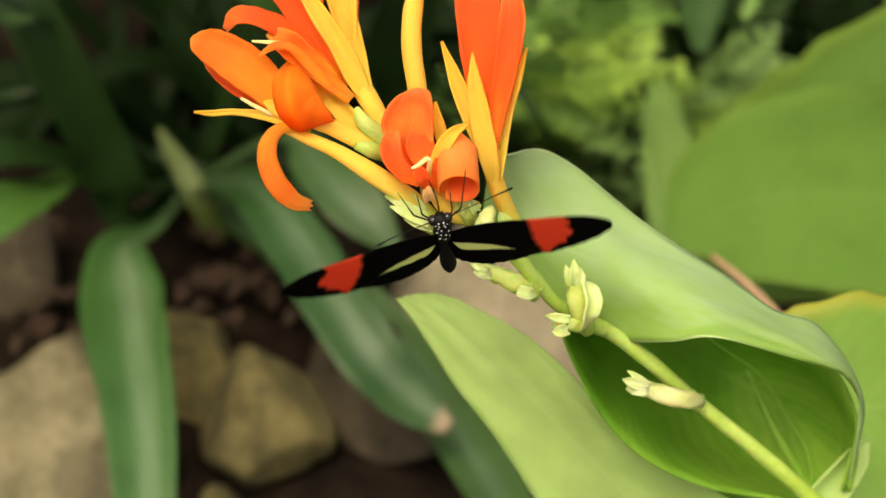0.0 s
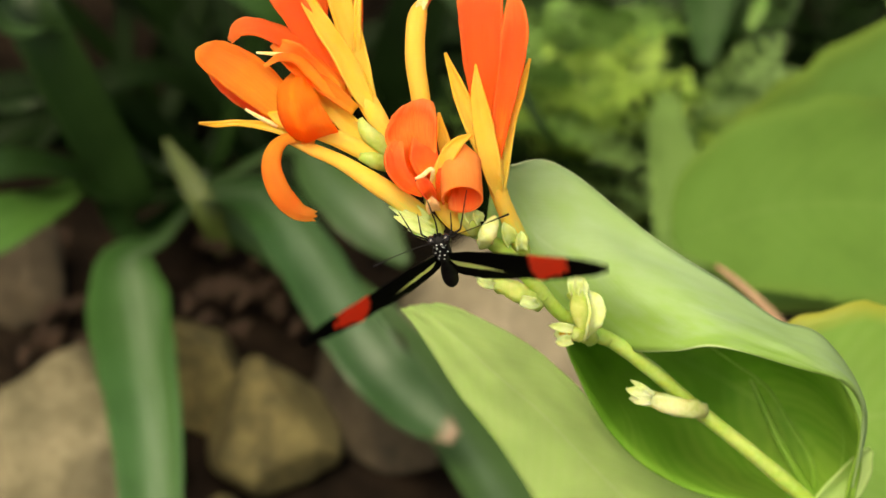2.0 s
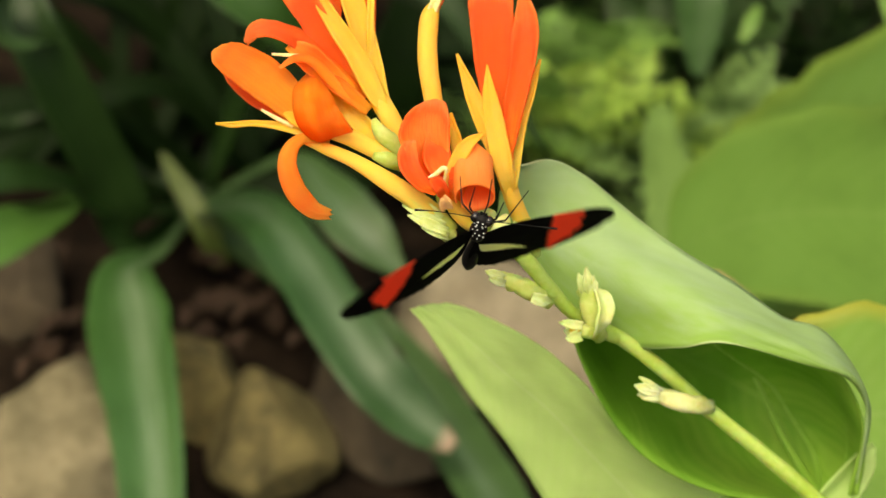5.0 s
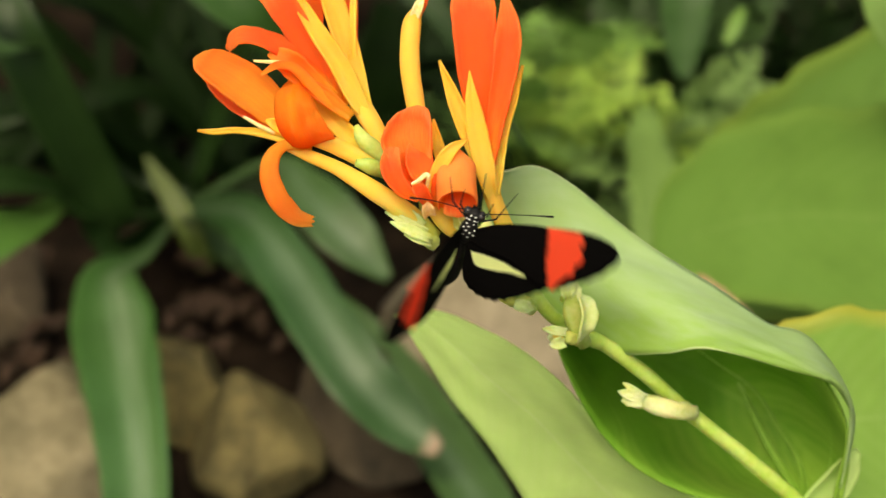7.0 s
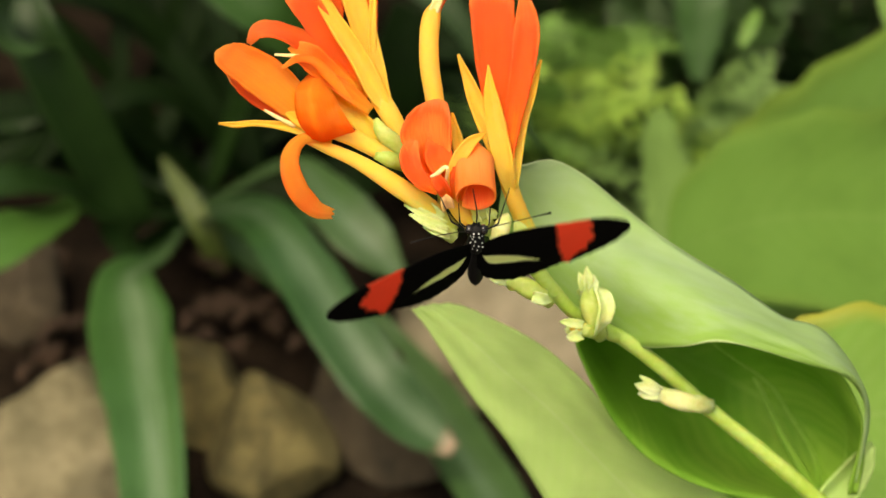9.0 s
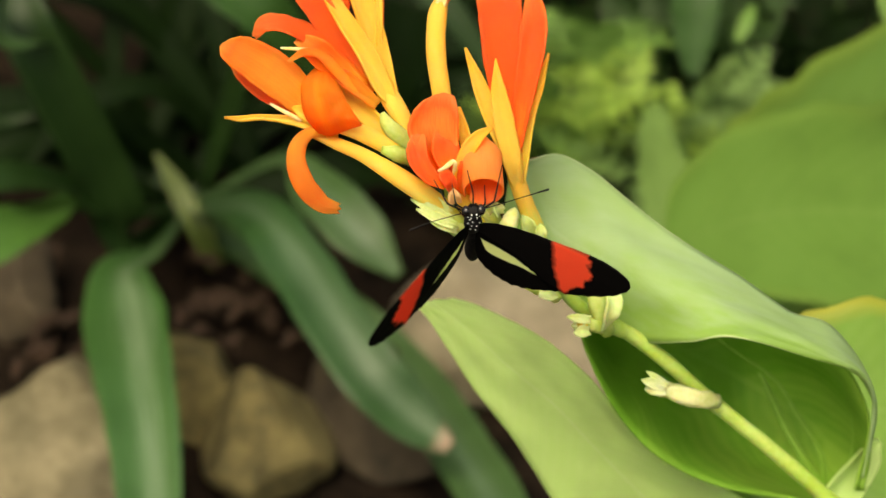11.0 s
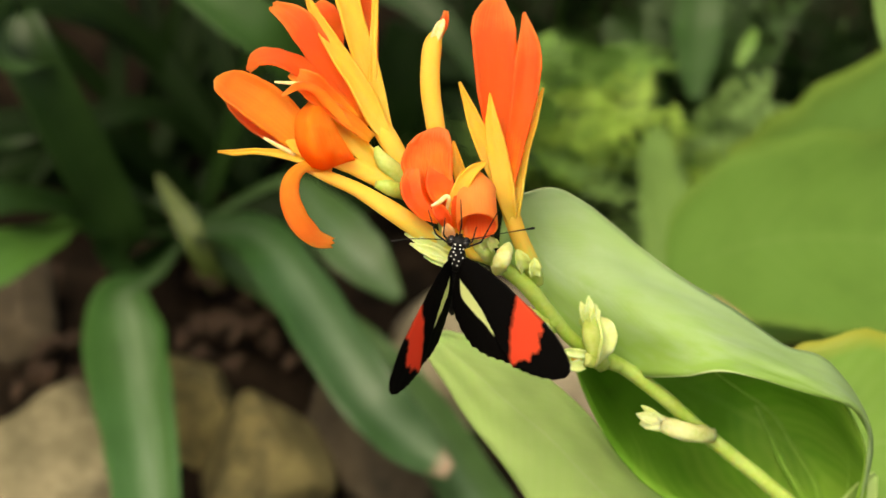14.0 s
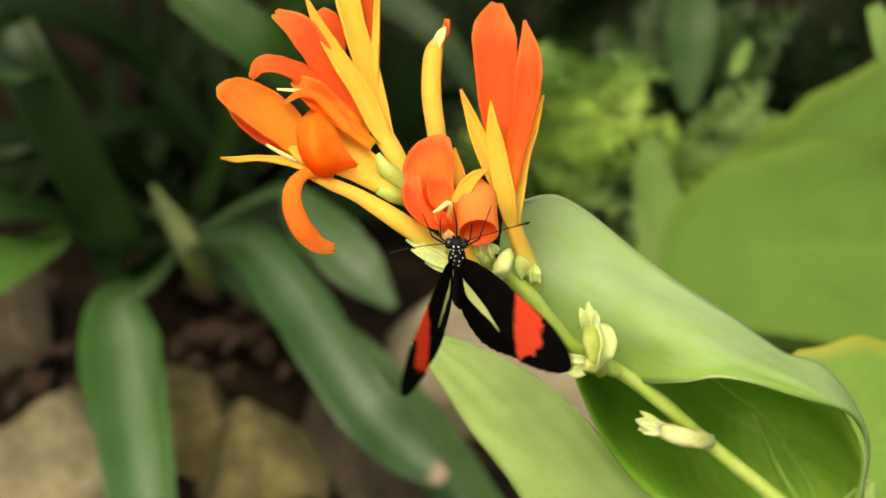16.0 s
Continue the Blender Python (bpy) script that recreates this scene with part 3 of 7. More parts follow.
# ---- strap-leaved plant ----
def make_strap_plants():
    up = (0, 0.35, 1)
    base = Vector((-0.164, 0.745, 0.000))
    inv = (PLANT.inverted() @ base)
    plant = thing("strap_leaf_plant", PLANT @ Matrix.Translation(inv), "clump of long arching glossy green strap leaves rooted in soil", "plant")
    o = np.array(inv)

    def strap(points, widths, mat, label="", cup=0.35, seed=0, twist=0.0, facing=up):
        path = [np.array(cm(p)) - o for p in points]
        part("leaf", blade(path, [w * 0.01 for w in widths], cup, facing, 40, 9, 0.0008, 0.05, twist, seed, 0.0), mat, plant, label)

    root = tuple(inv * 100)
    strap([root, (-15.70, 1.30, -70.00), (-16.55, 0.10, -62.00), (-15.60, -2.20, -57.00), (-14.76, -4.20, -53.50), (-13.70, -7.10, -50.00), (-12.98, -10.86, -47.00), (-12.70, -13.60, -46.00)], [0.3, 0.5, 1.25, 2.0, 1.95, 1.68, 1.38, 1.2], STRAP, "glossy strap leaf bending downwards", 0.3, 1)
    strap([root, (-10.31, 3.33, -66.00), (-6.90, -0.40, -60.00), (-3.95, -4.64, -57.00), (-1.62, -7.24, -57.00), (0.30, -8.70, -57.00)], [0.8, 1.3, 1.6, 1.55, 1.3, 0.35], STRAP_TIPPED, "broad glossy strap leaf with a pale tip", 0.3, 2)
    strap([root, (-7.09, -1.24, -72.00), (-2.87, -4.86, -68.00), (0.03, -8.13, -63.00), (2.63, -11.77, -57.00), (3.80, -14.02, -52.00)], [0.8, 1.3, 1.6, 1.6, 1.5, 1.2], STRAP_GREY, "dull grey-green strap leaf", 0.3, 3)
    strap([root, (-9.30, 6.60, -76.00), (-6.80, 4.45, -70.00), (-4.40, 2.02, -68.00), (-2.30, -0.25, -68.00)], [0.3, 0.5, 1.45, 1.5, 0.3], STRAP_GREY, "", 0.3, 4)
    strap([(-13.66, 0.38, -82.00), (-14.56, 2.82, -80.00), (-15.88, 5.19, -80.00), (-17.10, 7.23, -80.00)], [0.5, 0.75, 0.6, 0.15], STRAP_YELLOW, "yellowing narrow strap leaf", 0.3, 5)
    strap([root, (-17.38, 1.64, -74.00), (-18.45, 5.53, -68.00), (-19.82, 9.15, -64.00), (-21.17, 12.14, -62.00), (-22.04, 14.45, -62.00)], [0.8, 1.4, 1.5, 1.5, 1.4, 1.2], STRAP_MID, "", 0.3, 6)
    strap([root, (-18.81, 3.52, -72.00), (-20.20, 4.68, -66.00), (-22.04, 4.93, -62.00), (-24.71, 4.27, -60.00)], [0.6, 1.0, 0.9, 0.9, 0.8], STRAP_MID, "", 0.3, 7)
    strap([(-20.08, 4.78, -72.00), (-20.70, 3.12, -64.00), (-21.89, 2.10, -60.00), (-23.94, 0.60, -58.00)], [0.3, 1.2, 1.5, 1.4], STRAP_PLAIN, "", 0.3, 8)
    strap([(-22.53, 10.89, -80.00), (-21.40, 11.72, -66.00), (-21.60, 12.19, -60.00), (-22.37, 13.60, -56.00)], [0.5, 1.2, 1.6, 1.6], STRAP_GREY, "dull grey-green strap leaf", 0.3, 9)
    strap([(-4.20, 9.50, -84.00), (-6.90, 12.00, -76.00), (-9.20, 14.10, -72.00), (-11.60, 15.90, -71.00), (-14.40, 17.80, -71.00)], [0.4, 1.1, 1.5, 1.6, 1.2], STRAP_HALF_LIT, "strap leaf with half-light put into its colour", 0.3, 10)
    strap([root, (-5.13, 6.81, -86.00), (-2.90, 11.76, -82.00), (-1.49, 16.32, -80.00)], [0.8, 1.8, 2.0, 1.6], STRAP_DARK, "strap leaf coloured near black for shade", 0.3, 11)
    # Mostly near-black blades that stand for the shade behind the clump.
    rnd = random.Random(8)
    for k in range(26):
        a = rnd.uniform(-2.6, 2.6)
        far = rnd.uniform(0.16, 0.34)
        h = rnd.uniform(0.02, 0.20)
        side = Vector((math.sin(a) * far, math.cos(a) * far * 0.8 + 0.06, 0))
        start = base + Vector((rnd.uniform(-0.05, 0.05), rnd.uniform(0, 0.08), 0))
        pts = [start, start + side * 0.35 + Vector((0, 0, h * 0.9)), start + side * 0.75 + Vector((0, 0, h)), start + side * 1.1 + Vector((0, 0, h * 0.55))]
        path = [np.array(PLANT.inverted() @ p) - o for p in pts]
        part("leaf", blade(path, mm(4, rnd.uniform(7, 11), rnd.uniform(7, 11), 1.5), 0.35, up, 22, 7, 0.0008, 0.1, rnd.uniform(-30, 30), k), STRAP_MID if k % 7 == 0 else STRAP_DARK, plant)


make_strap_plants()


# ---- ferns ----
def frond(rnd, length, pairs):
    """A drooping frond whose leaflets are cut into small lobes. Runs along +x, upper side +z."""
    bm = bmesh.new()
    layer = bm.loops.layers.uv.new("blade")

    def leaflet(o, d, up, ln, wd):
        s = d.cross(up).normalized()
        ring = []
        for f, w in ((0, 0.15), (0.25, 0.8), (0.42, 0.55), (0.6, 1.0), (0.78, 0.6), (1.0, 0.05)):
            ring.append((o + d * ln * f - up * ln * 0.25 * f * f, w * wd))
        vs = [(bm.verts.new(p + s * w + up * w * 0.3), bm.verts.new(p), bm.verts.new(p - s * w + up * w * 0.3)) for p, w in ring]
        for i in range(len(vs) - 1):
            for k in (0, 1):
                fc = bm.faces.new((vs[i][k], vs[i + 1][k], vs[i + 1][k + 1], vs[i][k + 1]))
                fc.smooth = True
                for lp, uvq in zip(fc.loops, ((i, k), (i + 1, k), (i + 1, k + 1), (i, k + 1))):
                    lp[layer].uv = (uvq[0] / 5, uvq[1] / 2)
    for i in range(pairs):
        t = (i + 1) / pairs
        o = Vector((length * t, 0, 0.45 * length * t - 0.62 * length * t * t))
        reach = length * 0.30 * math.sin(math.pi * min(1, 0.25 + 0.75 * t)) ** 0.8 + 0.004
        for sgn in (-1, 1):
            d = Vector((0.55 + rnd.uniform(-0.1, 0.1), sgn, rnd.uniform(-0.15, 0.2))).normalized()
            leaflet(o, d, Vector((0, 0, 1)), reach, length / pairs * rnd.uniform(0.30, 0.44))
            dd = (d + Vector((0.5, 0, rnd.uniform(-0.2, 0.3)))).normalized()
            leaflet(o + d * reach * 0.4, dd, Vector((0, 0, 1)), reach * 0.45, length / pairs * 0.2)
    path = [(length * t, 0, 0.45 * length * t - 0.62 * length * t * t) for t in (0, 0.25, 0.5, 0.75, 1)]
    st = tube(path, mm(1.4, 1.1, 0.8, 0.5, 0.2), 12, 5)
    me = bpy.data.meshes.new("tmp")
    st.to_mesh(me)
    st.free()
    bm.from_mesh(me)
    bpy.data.meshes.remove(me)
    return bm


def make_ferns():
    rnd = random.Random(21)
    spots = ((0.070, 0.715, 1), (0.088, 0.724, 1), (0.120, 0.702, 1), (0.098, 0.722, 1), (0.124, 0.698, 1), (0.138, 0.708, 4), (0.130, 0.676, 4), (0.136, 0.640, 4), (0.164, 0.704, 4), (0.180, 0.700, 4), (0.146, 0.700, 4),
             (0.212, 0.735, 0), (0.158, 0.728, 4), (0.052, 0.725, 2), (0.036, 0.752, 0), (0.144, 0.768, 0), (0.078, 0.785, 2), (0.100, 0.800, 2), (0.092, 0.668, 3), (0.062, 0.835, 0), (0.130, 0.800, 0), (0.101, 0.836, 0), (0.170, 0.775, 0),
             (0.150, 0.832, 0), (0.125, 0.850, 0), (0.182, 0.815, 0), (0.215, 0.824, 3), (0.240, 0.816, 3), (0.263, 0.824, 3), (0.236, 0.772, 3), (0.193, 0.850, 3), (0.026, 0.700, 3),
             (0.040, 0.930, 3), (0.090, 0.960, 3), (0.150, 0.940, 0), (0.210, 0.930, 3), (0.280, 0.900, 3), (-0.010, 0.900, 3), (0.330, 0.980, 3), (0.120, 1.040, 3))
    # Kind 3 is near black and fills gaps where only shade lies.
    kinds = (("feathery fern with shade put into its colour", FERN_DARK), ("feathery yellow-green fern clump growing from dark soil", FERN), ("fresh green fern clump among other ferns", FERN_MID), ("near-black fern standing for deep shade", STRAP_DARK), ("pale grey-green fern with soft fronds", FERN_PALE))
    for x, y, kind in spots:
        plant = thing("fern", pose(x, y, 0.0, 0, 0, rnd.uniform(0, 360)), kinds[kind][0], "fern", "ferns behind the flower")
        n = rnd.randint(7, 9)
        low = (0.0, 0.006, 0.018, 0.0, 0.0)[kind]
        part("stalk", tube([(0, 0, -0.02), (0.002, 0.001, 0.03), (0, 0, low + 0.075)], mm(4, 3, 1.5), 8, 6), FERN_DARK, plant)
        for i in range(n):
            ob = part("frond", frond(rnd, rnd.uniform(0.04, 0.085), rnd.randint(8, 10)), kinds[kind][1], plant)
            ob.matrix_basis = pose(0, 0, low + rnd.uniform(0.0, 0.07), 0, -rnd.uniform(20, 62), i * 360 / n + rnd.uniform(-18, 18))


make_ferns()


# ---- broad-leaved plant behind ----
def make_broad_plant():
    plant = thing("broad_leaf_plant", PLANT @ Matrix.Translation(cm((22, -14, -34))), "large broad pale green leaves behind the flower", "plant")
    o = np.array(cm((22, -14, -34)))

    def leaf(points, widths, mat, facing=(0, 0.25, 1), label="", seed=0, cup=0.15, ruffle=0.12):
        path = [np.array(cm(p)) - o for p in points]
        part("leaf", blade(path, [w * 0.01 for w in widths], cup, facing, 46, 17, 0.0006, ruffle, 0, seed, 0.06), mat, plant, label)

    leaf([(11.04, 0.99, -55.00), (12.20, 1.52, -54.60), (15.04, 2.13, -54.00), (18.70, 3.60, -53.00), (22.64, 6.23, -53.00), (27.40, 9.76, -54.00), (31.19, 12.81, -55.00)], [0.4, 3.0, 4.8, 5.6, 5.5, 4.2, 0.4], LEAF_BACK, (0.1, 0.2, 1), "broad mid-green leaf with a yellowish margin", 1)
    leaf([(9.87, 0.64, -47.00), (11.53, 1.54, -46.60), (14.49, 2.33, -46.00), (17.66, 2.41, -46.00), (21.30, 1.97, -46.00), (25.49, 1.25, -47.00)], [0.4, 2.9, 4.2, 4.6, 4.4, 0.5], LEAF_FAR, (0, 0.25, 1), "broad yellowish green leaf", 7)
    part("leaf_stalk", tube([np.array(cm(p)) - o for p in ((9.93, -0.23, -34.00), (10.92, -1.07, -33.50), (12.18, -2.31, -33.50), (13.88, -4.37, -34.00))], mm(1.0, 1.6, 1.9, 2.0), 12, 8), REDDISH, plant, "reddish leaf stalk")
    leaf([(12.72, -5.74, -62.00), (12.09, 0.03, -64.00), (12.04, 4.27, -67.00), (12.18, 7.41, -71.00), (12.45, 9.60, -74.00)], [0.9, 1.25, 1.3, 1.1, 0.4], LEAF_NARROW, (0, 0.25, 1), "narrow light green leaf", 2, 0.15, 0.5)
    leaf([(23.70, 5.79, -45.00), (20.60, 8.40, -42.00), (18.60, 10.00, -40.00), (17.60, 12.00, -40.00)], [0.8, 1.0, 0.9, 0.3], LEAF_NARROW, (0, 0.25, 1), "", 3)
    leaf([(15.70, 12.00, -82.00), (15.90, 14.60, -83.00), (16.20, 17.40, -84.00), (16.60, 20.40, -84.00)], [0.4, 1.3, 1.6, 1.2], STRAP_HALF_LIT, (0, 0.25, 1), "half-lit leaf, shade put into its colour", 4)
    leaf([(16.55, 12.70, -70.00), (17.05, 13.70, -70.00), (17.65, 14.80, -71.00)], [0.2, 0.42, 0.15], FERN_MID, (0, 0.25, 1), "small yellow-green leaf", 5)
    stalk = [np.array(cm(p)) - o for p in ((8.95, -0.20, -39.00), (9.64, -4.50, -40.00), (10.87, -11.58, -36.00))]
    part("leaf_stalk", tube(stalk, mm(3, 4, 5), 12, 8), LEAF_NARROW, plant)


make_broad_plant()


# ---- canna plant ----
canna = thing("canna_plant", PLANT, "canna with orange-red flowers, pale green stem and broad leaves", "flowering plant")


def make_stem():
    pts = [(0.09, 1.03, -0.90), (0.63, 0.57, -1.10), (1.36, 0.01, -1.50), (1.98, -0.68, -2.20), (2.56, -1.26, -2.90), (3.60, -1.78, -3.80), (4.60, -2.50, -4.40), (5.62, -3.37, -5.10), (7.06, -4.51, -5.70), (8.52, -5.77, -6.30), (10.36, -7.59, -7.20), (14.94, -15.57, -12.00)]
    stem = part("stem", tube(px(pts), mm(1.2, 1.5, 1.7, 1.6, 1.5, 1.65, 1.75, 1.75, 1.85, 2.0, 2.8, 5), 70, 14, 1, 0.08), STEM, canna, "pale green jointed stem")
    for (a, b, r) in (((1.86, -0.58, -2.10), (2.05, -0.79, -2.30), 1.95), ((3.14, -1.58, -3.40), (3.51, -1.76, -3.75), 2.0), ((5.48, -3.26, -5.00), (5.90, -3.60, -5.25), 2.1)):
        d = Vector(b) - Vector(a)
        part("joint", tube(px([a, Vector(a) + d * 0.5, b]), [r * 0.00082, r * 0.00093, r * 0.00084], 9, 12, 1, 0.2), STEM, stem)
    # the stem's foot goes down to the soil, well below the view
    foot = PLANT.inverted() @ Vector((0.16, -0.02, 0.0))
    part("stem_base", tube([cm(pts[-1]), (cm(pts[-1]) + foot) / 2 + Vector((0.01, 0, 0)), foot], mm(5, 7, 9), 14, 12), STEM, canna)


make_stem()


def make_leaves():
    # big rolled leaf: lower margin, hollow inside, back, crest of the fold, its front, and the free lip
    margin = [(2.52, -1.49, -4.40), (2.81, -2.27, -4.90), (3.49, -3.59, -5.50), (4.50, -4.73, -6.00), (6.13, -5.54, -6.50), (8.19, -5.94, -7.00), (9.16, -6.13, -7.20)]
    hollow = [(2.56, -1.26, -5.00), (3.24, -2.10, -6.60), (4.54, -3.23, -7.80), (5.85, -4.25, -8.60), (7.26, -5.09, -8.80), (8.67, -5.71, -8.20), (9.33, -6.06, -7.40)]
    back = [(1.86, -0.24, -5.00), (3.57, -1.33, -7.40), (5.46, -2.33, -8.80), (7.21, -3.20, -9.40), (8.71, -4.23, -9.20), (9.49, -5.37, -8.20), (9.57, -5.91, -7.60)]
    rise = [(1.34, 1.40, -4.60), (3.11, 0.41, -6.60), (5.20, -0.79, -7.60), (7.14, -1.89, -8.00), (8.87, -2.96, -7.80), (9.72, -4.66, -7.20), (9.62, -5.70, -7.20)]
    crest = [(1.42, 2.05, -3.20), (2.08, 2.19, -3.55), (2.95, 1.78, -4.00), (4.57, 0.49, -4.20), (6.30, -0.62, -4.40), (7.35, -1.36, -4.50), (8.48, -1.78, -4.80), (9.64, -3.45, -5.90), (9.50, -5.39, -6.75)]
    front = [(1.03, 1.87, -3.30), (2.05, 0.44, -3.60), (3.70, -0.42, -3.50), (5.57, -1.15, -3.20), (7.58, -1.96, -3.50), (9.13, -2.86, -4.60), (9.61, -3.87, -5.80)]
    lip = [(0.84, 0.58, -3.50), (2.09, -0.80, -4.00), (3.76, -1.94, -4.20), (4.85, -2.02, -3.30), (5.76, -1.88, -2.60), (7.54, -2.34, -3.30), (8.86, -2.75, -4.40), (9.54, -3.42, -5.60)]
    tuck = [tuple(np.array(p) + (-0.12, -0.3, -0.25)) for p in crest]
    outer = part("leaf", loft([px(c) for c in (crest, front, lip)], 60, 18, 0.0005, 0.0008, 3), LEAF_PALE, canna, "broad canna leaf rolled over, pale outer face")
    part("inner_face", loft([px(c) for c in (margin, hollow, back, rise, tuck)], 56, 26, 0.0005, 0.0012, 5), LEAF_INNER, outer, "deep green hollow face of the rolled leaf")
    rib = [(8.89, -5.95, -7.90), (8.55, -5.22, -8.70), (8.11, -4.36, -9.10), (7.54, -3.05, -9.30), (7.14, -2.34, -8.90)]
    part("midrib", tube(px(rib), mm(1.5, 1.2, 0.9, 0.6, 0.25), 20, 8), LEAF_RIB, outer, "lighter green midrib")
    face = [smooth(px(c), 41) for c in (margin, hollow, back, rise, tuck)]
    for ends, thick in ((((0.95, 0.10), (0.72, 0.45), (0.34, 0.66)), 0.9), (((0.96, 0.18), (0.82, 0.50), (0.74, 0.80)), 0.8), (((0.97, 0.20), (0.90, 0.50), (0.88, 0.74)), 0.8), (((0.975, 0.12), (0.95, 0.36), (0.955, 0.55)), 0.7)):
        line = [smooth([f[round(u * 40)] for f in face], 41)[round(v * 40)] + np.array((0, 0, 0.0004)) for u, v in smooth(ends, 9)]
        part("side_vein", tube(line, mm(thick, thick * 0.8, thick * 0.5, 0.15), 20, 6), LEAF_RIB, outer)
    # light leaf below
    left_edge = [(-1.11, -1.20, -7.70), (-0.62, -1.84, -7.60), (0.21, -3.15, -7.60), (0.96, -4.11, -7.70), (1.64, -5.09, -8.00), (2.38, -6.29, -8.50), (3.58, -8.11, -9.50)]
    ridge = [(-0.76, -1.09, -7.70), (0.01, -1.67, -7.30), (1.11, -2.66, -7.10), (2.15, -3.57, -7.10), (3.17, -4.62, -7.50), (4.45, -5.98, -8.10), (6.05, -7.76, -9.10)]
    right_edge = [(-0.22, -1.07, -7.70), (0.53, -1.27, -7.20), (1.91, -2.01, -6.70), (3.03, -2.98, -6.50), (3.83, -3.93, -6.70), (5.44, -5.15, -7.30), (7.42, -6.31, -8.10)]
    part("leaf", loft([px(c) for c in (left_edge, ridge, right_edge)], 54, 20, 0.0005, 0.0011, 4), LEAF_LIGHT, canna, "smooth yellow-green canna leaf")
    # leaf with a yellow margin
    b = [(6.71, -6.01, -12.00), (8.18, -4.91, -12.00), (10.23, -4.22, -12.00), (12.71, -4.02, -12.50), (16.13, -3.92, -13.50)]
    part("leaf", blade(px(b), mm(9, 22, 28.5, 27, 4), 0.12, (0, 0.2, 1), 40, 17, 0.0005, 0.08, 0, 6), LEAF_EDGED, canna, "bright green canna leaf with a yellowed margin")
    c = [(8.39, -6.50, -7.00), (9.16, -5.66, -7.20), (9.80, -5.03, -7.60), (10.19, -4.60, -8.00)]
    part("leaf_sheath", blade(px(c), mm(4.5, 4.4, 3.4, 0.8), 0.6, (0.3, 0, 1), 24, 9, 0.0006, 0.2, 0, 7), LEAF_LIGHT, canna, "pale sheath clasping the stem")
    d = [(5.46, -6.75, -8.80), (6.98, -6.40, -8.80), (8.47, -6.31, -8.60), (9.80, -6.69, -8.40)]
    part("leaf", blade(px(d), mm(1.5, 8, 9, 4), 0.2, (0, 0.2, 1), 24, 9, 0.0005, 0.35, 0, 9), LEAF_EDGED, canna)


make_leaves()


def make_bud(body, radii, tips, label="pale green seed-pod bud with ragged papery tips", mat=BUD):
    """A swollen bud on the stem with pointed papery tips."""
    pts = px(body)
    bud = part("bud", tube(pts, [r * 0.001 for r in radii], 22, 16, 0.9, 0.3, len(tips)), mat, canna, label)
    for k, (p, q, w) in enumerate(tips):
        a, b = cm(p), cm(q)
        m = (a + b) / 2 + Vector((0, 0, 0.0012))
        part("bract", blade([a, m, b], mm(w * 0.8, w, 0.15), 0.7, (0.2, 0.1, 1), 14, 9, 0.0003, 0.55, 0, k, notch=0.9), mat if mat == BUD_CREAM else BUD_RIM, bud)
    return bud


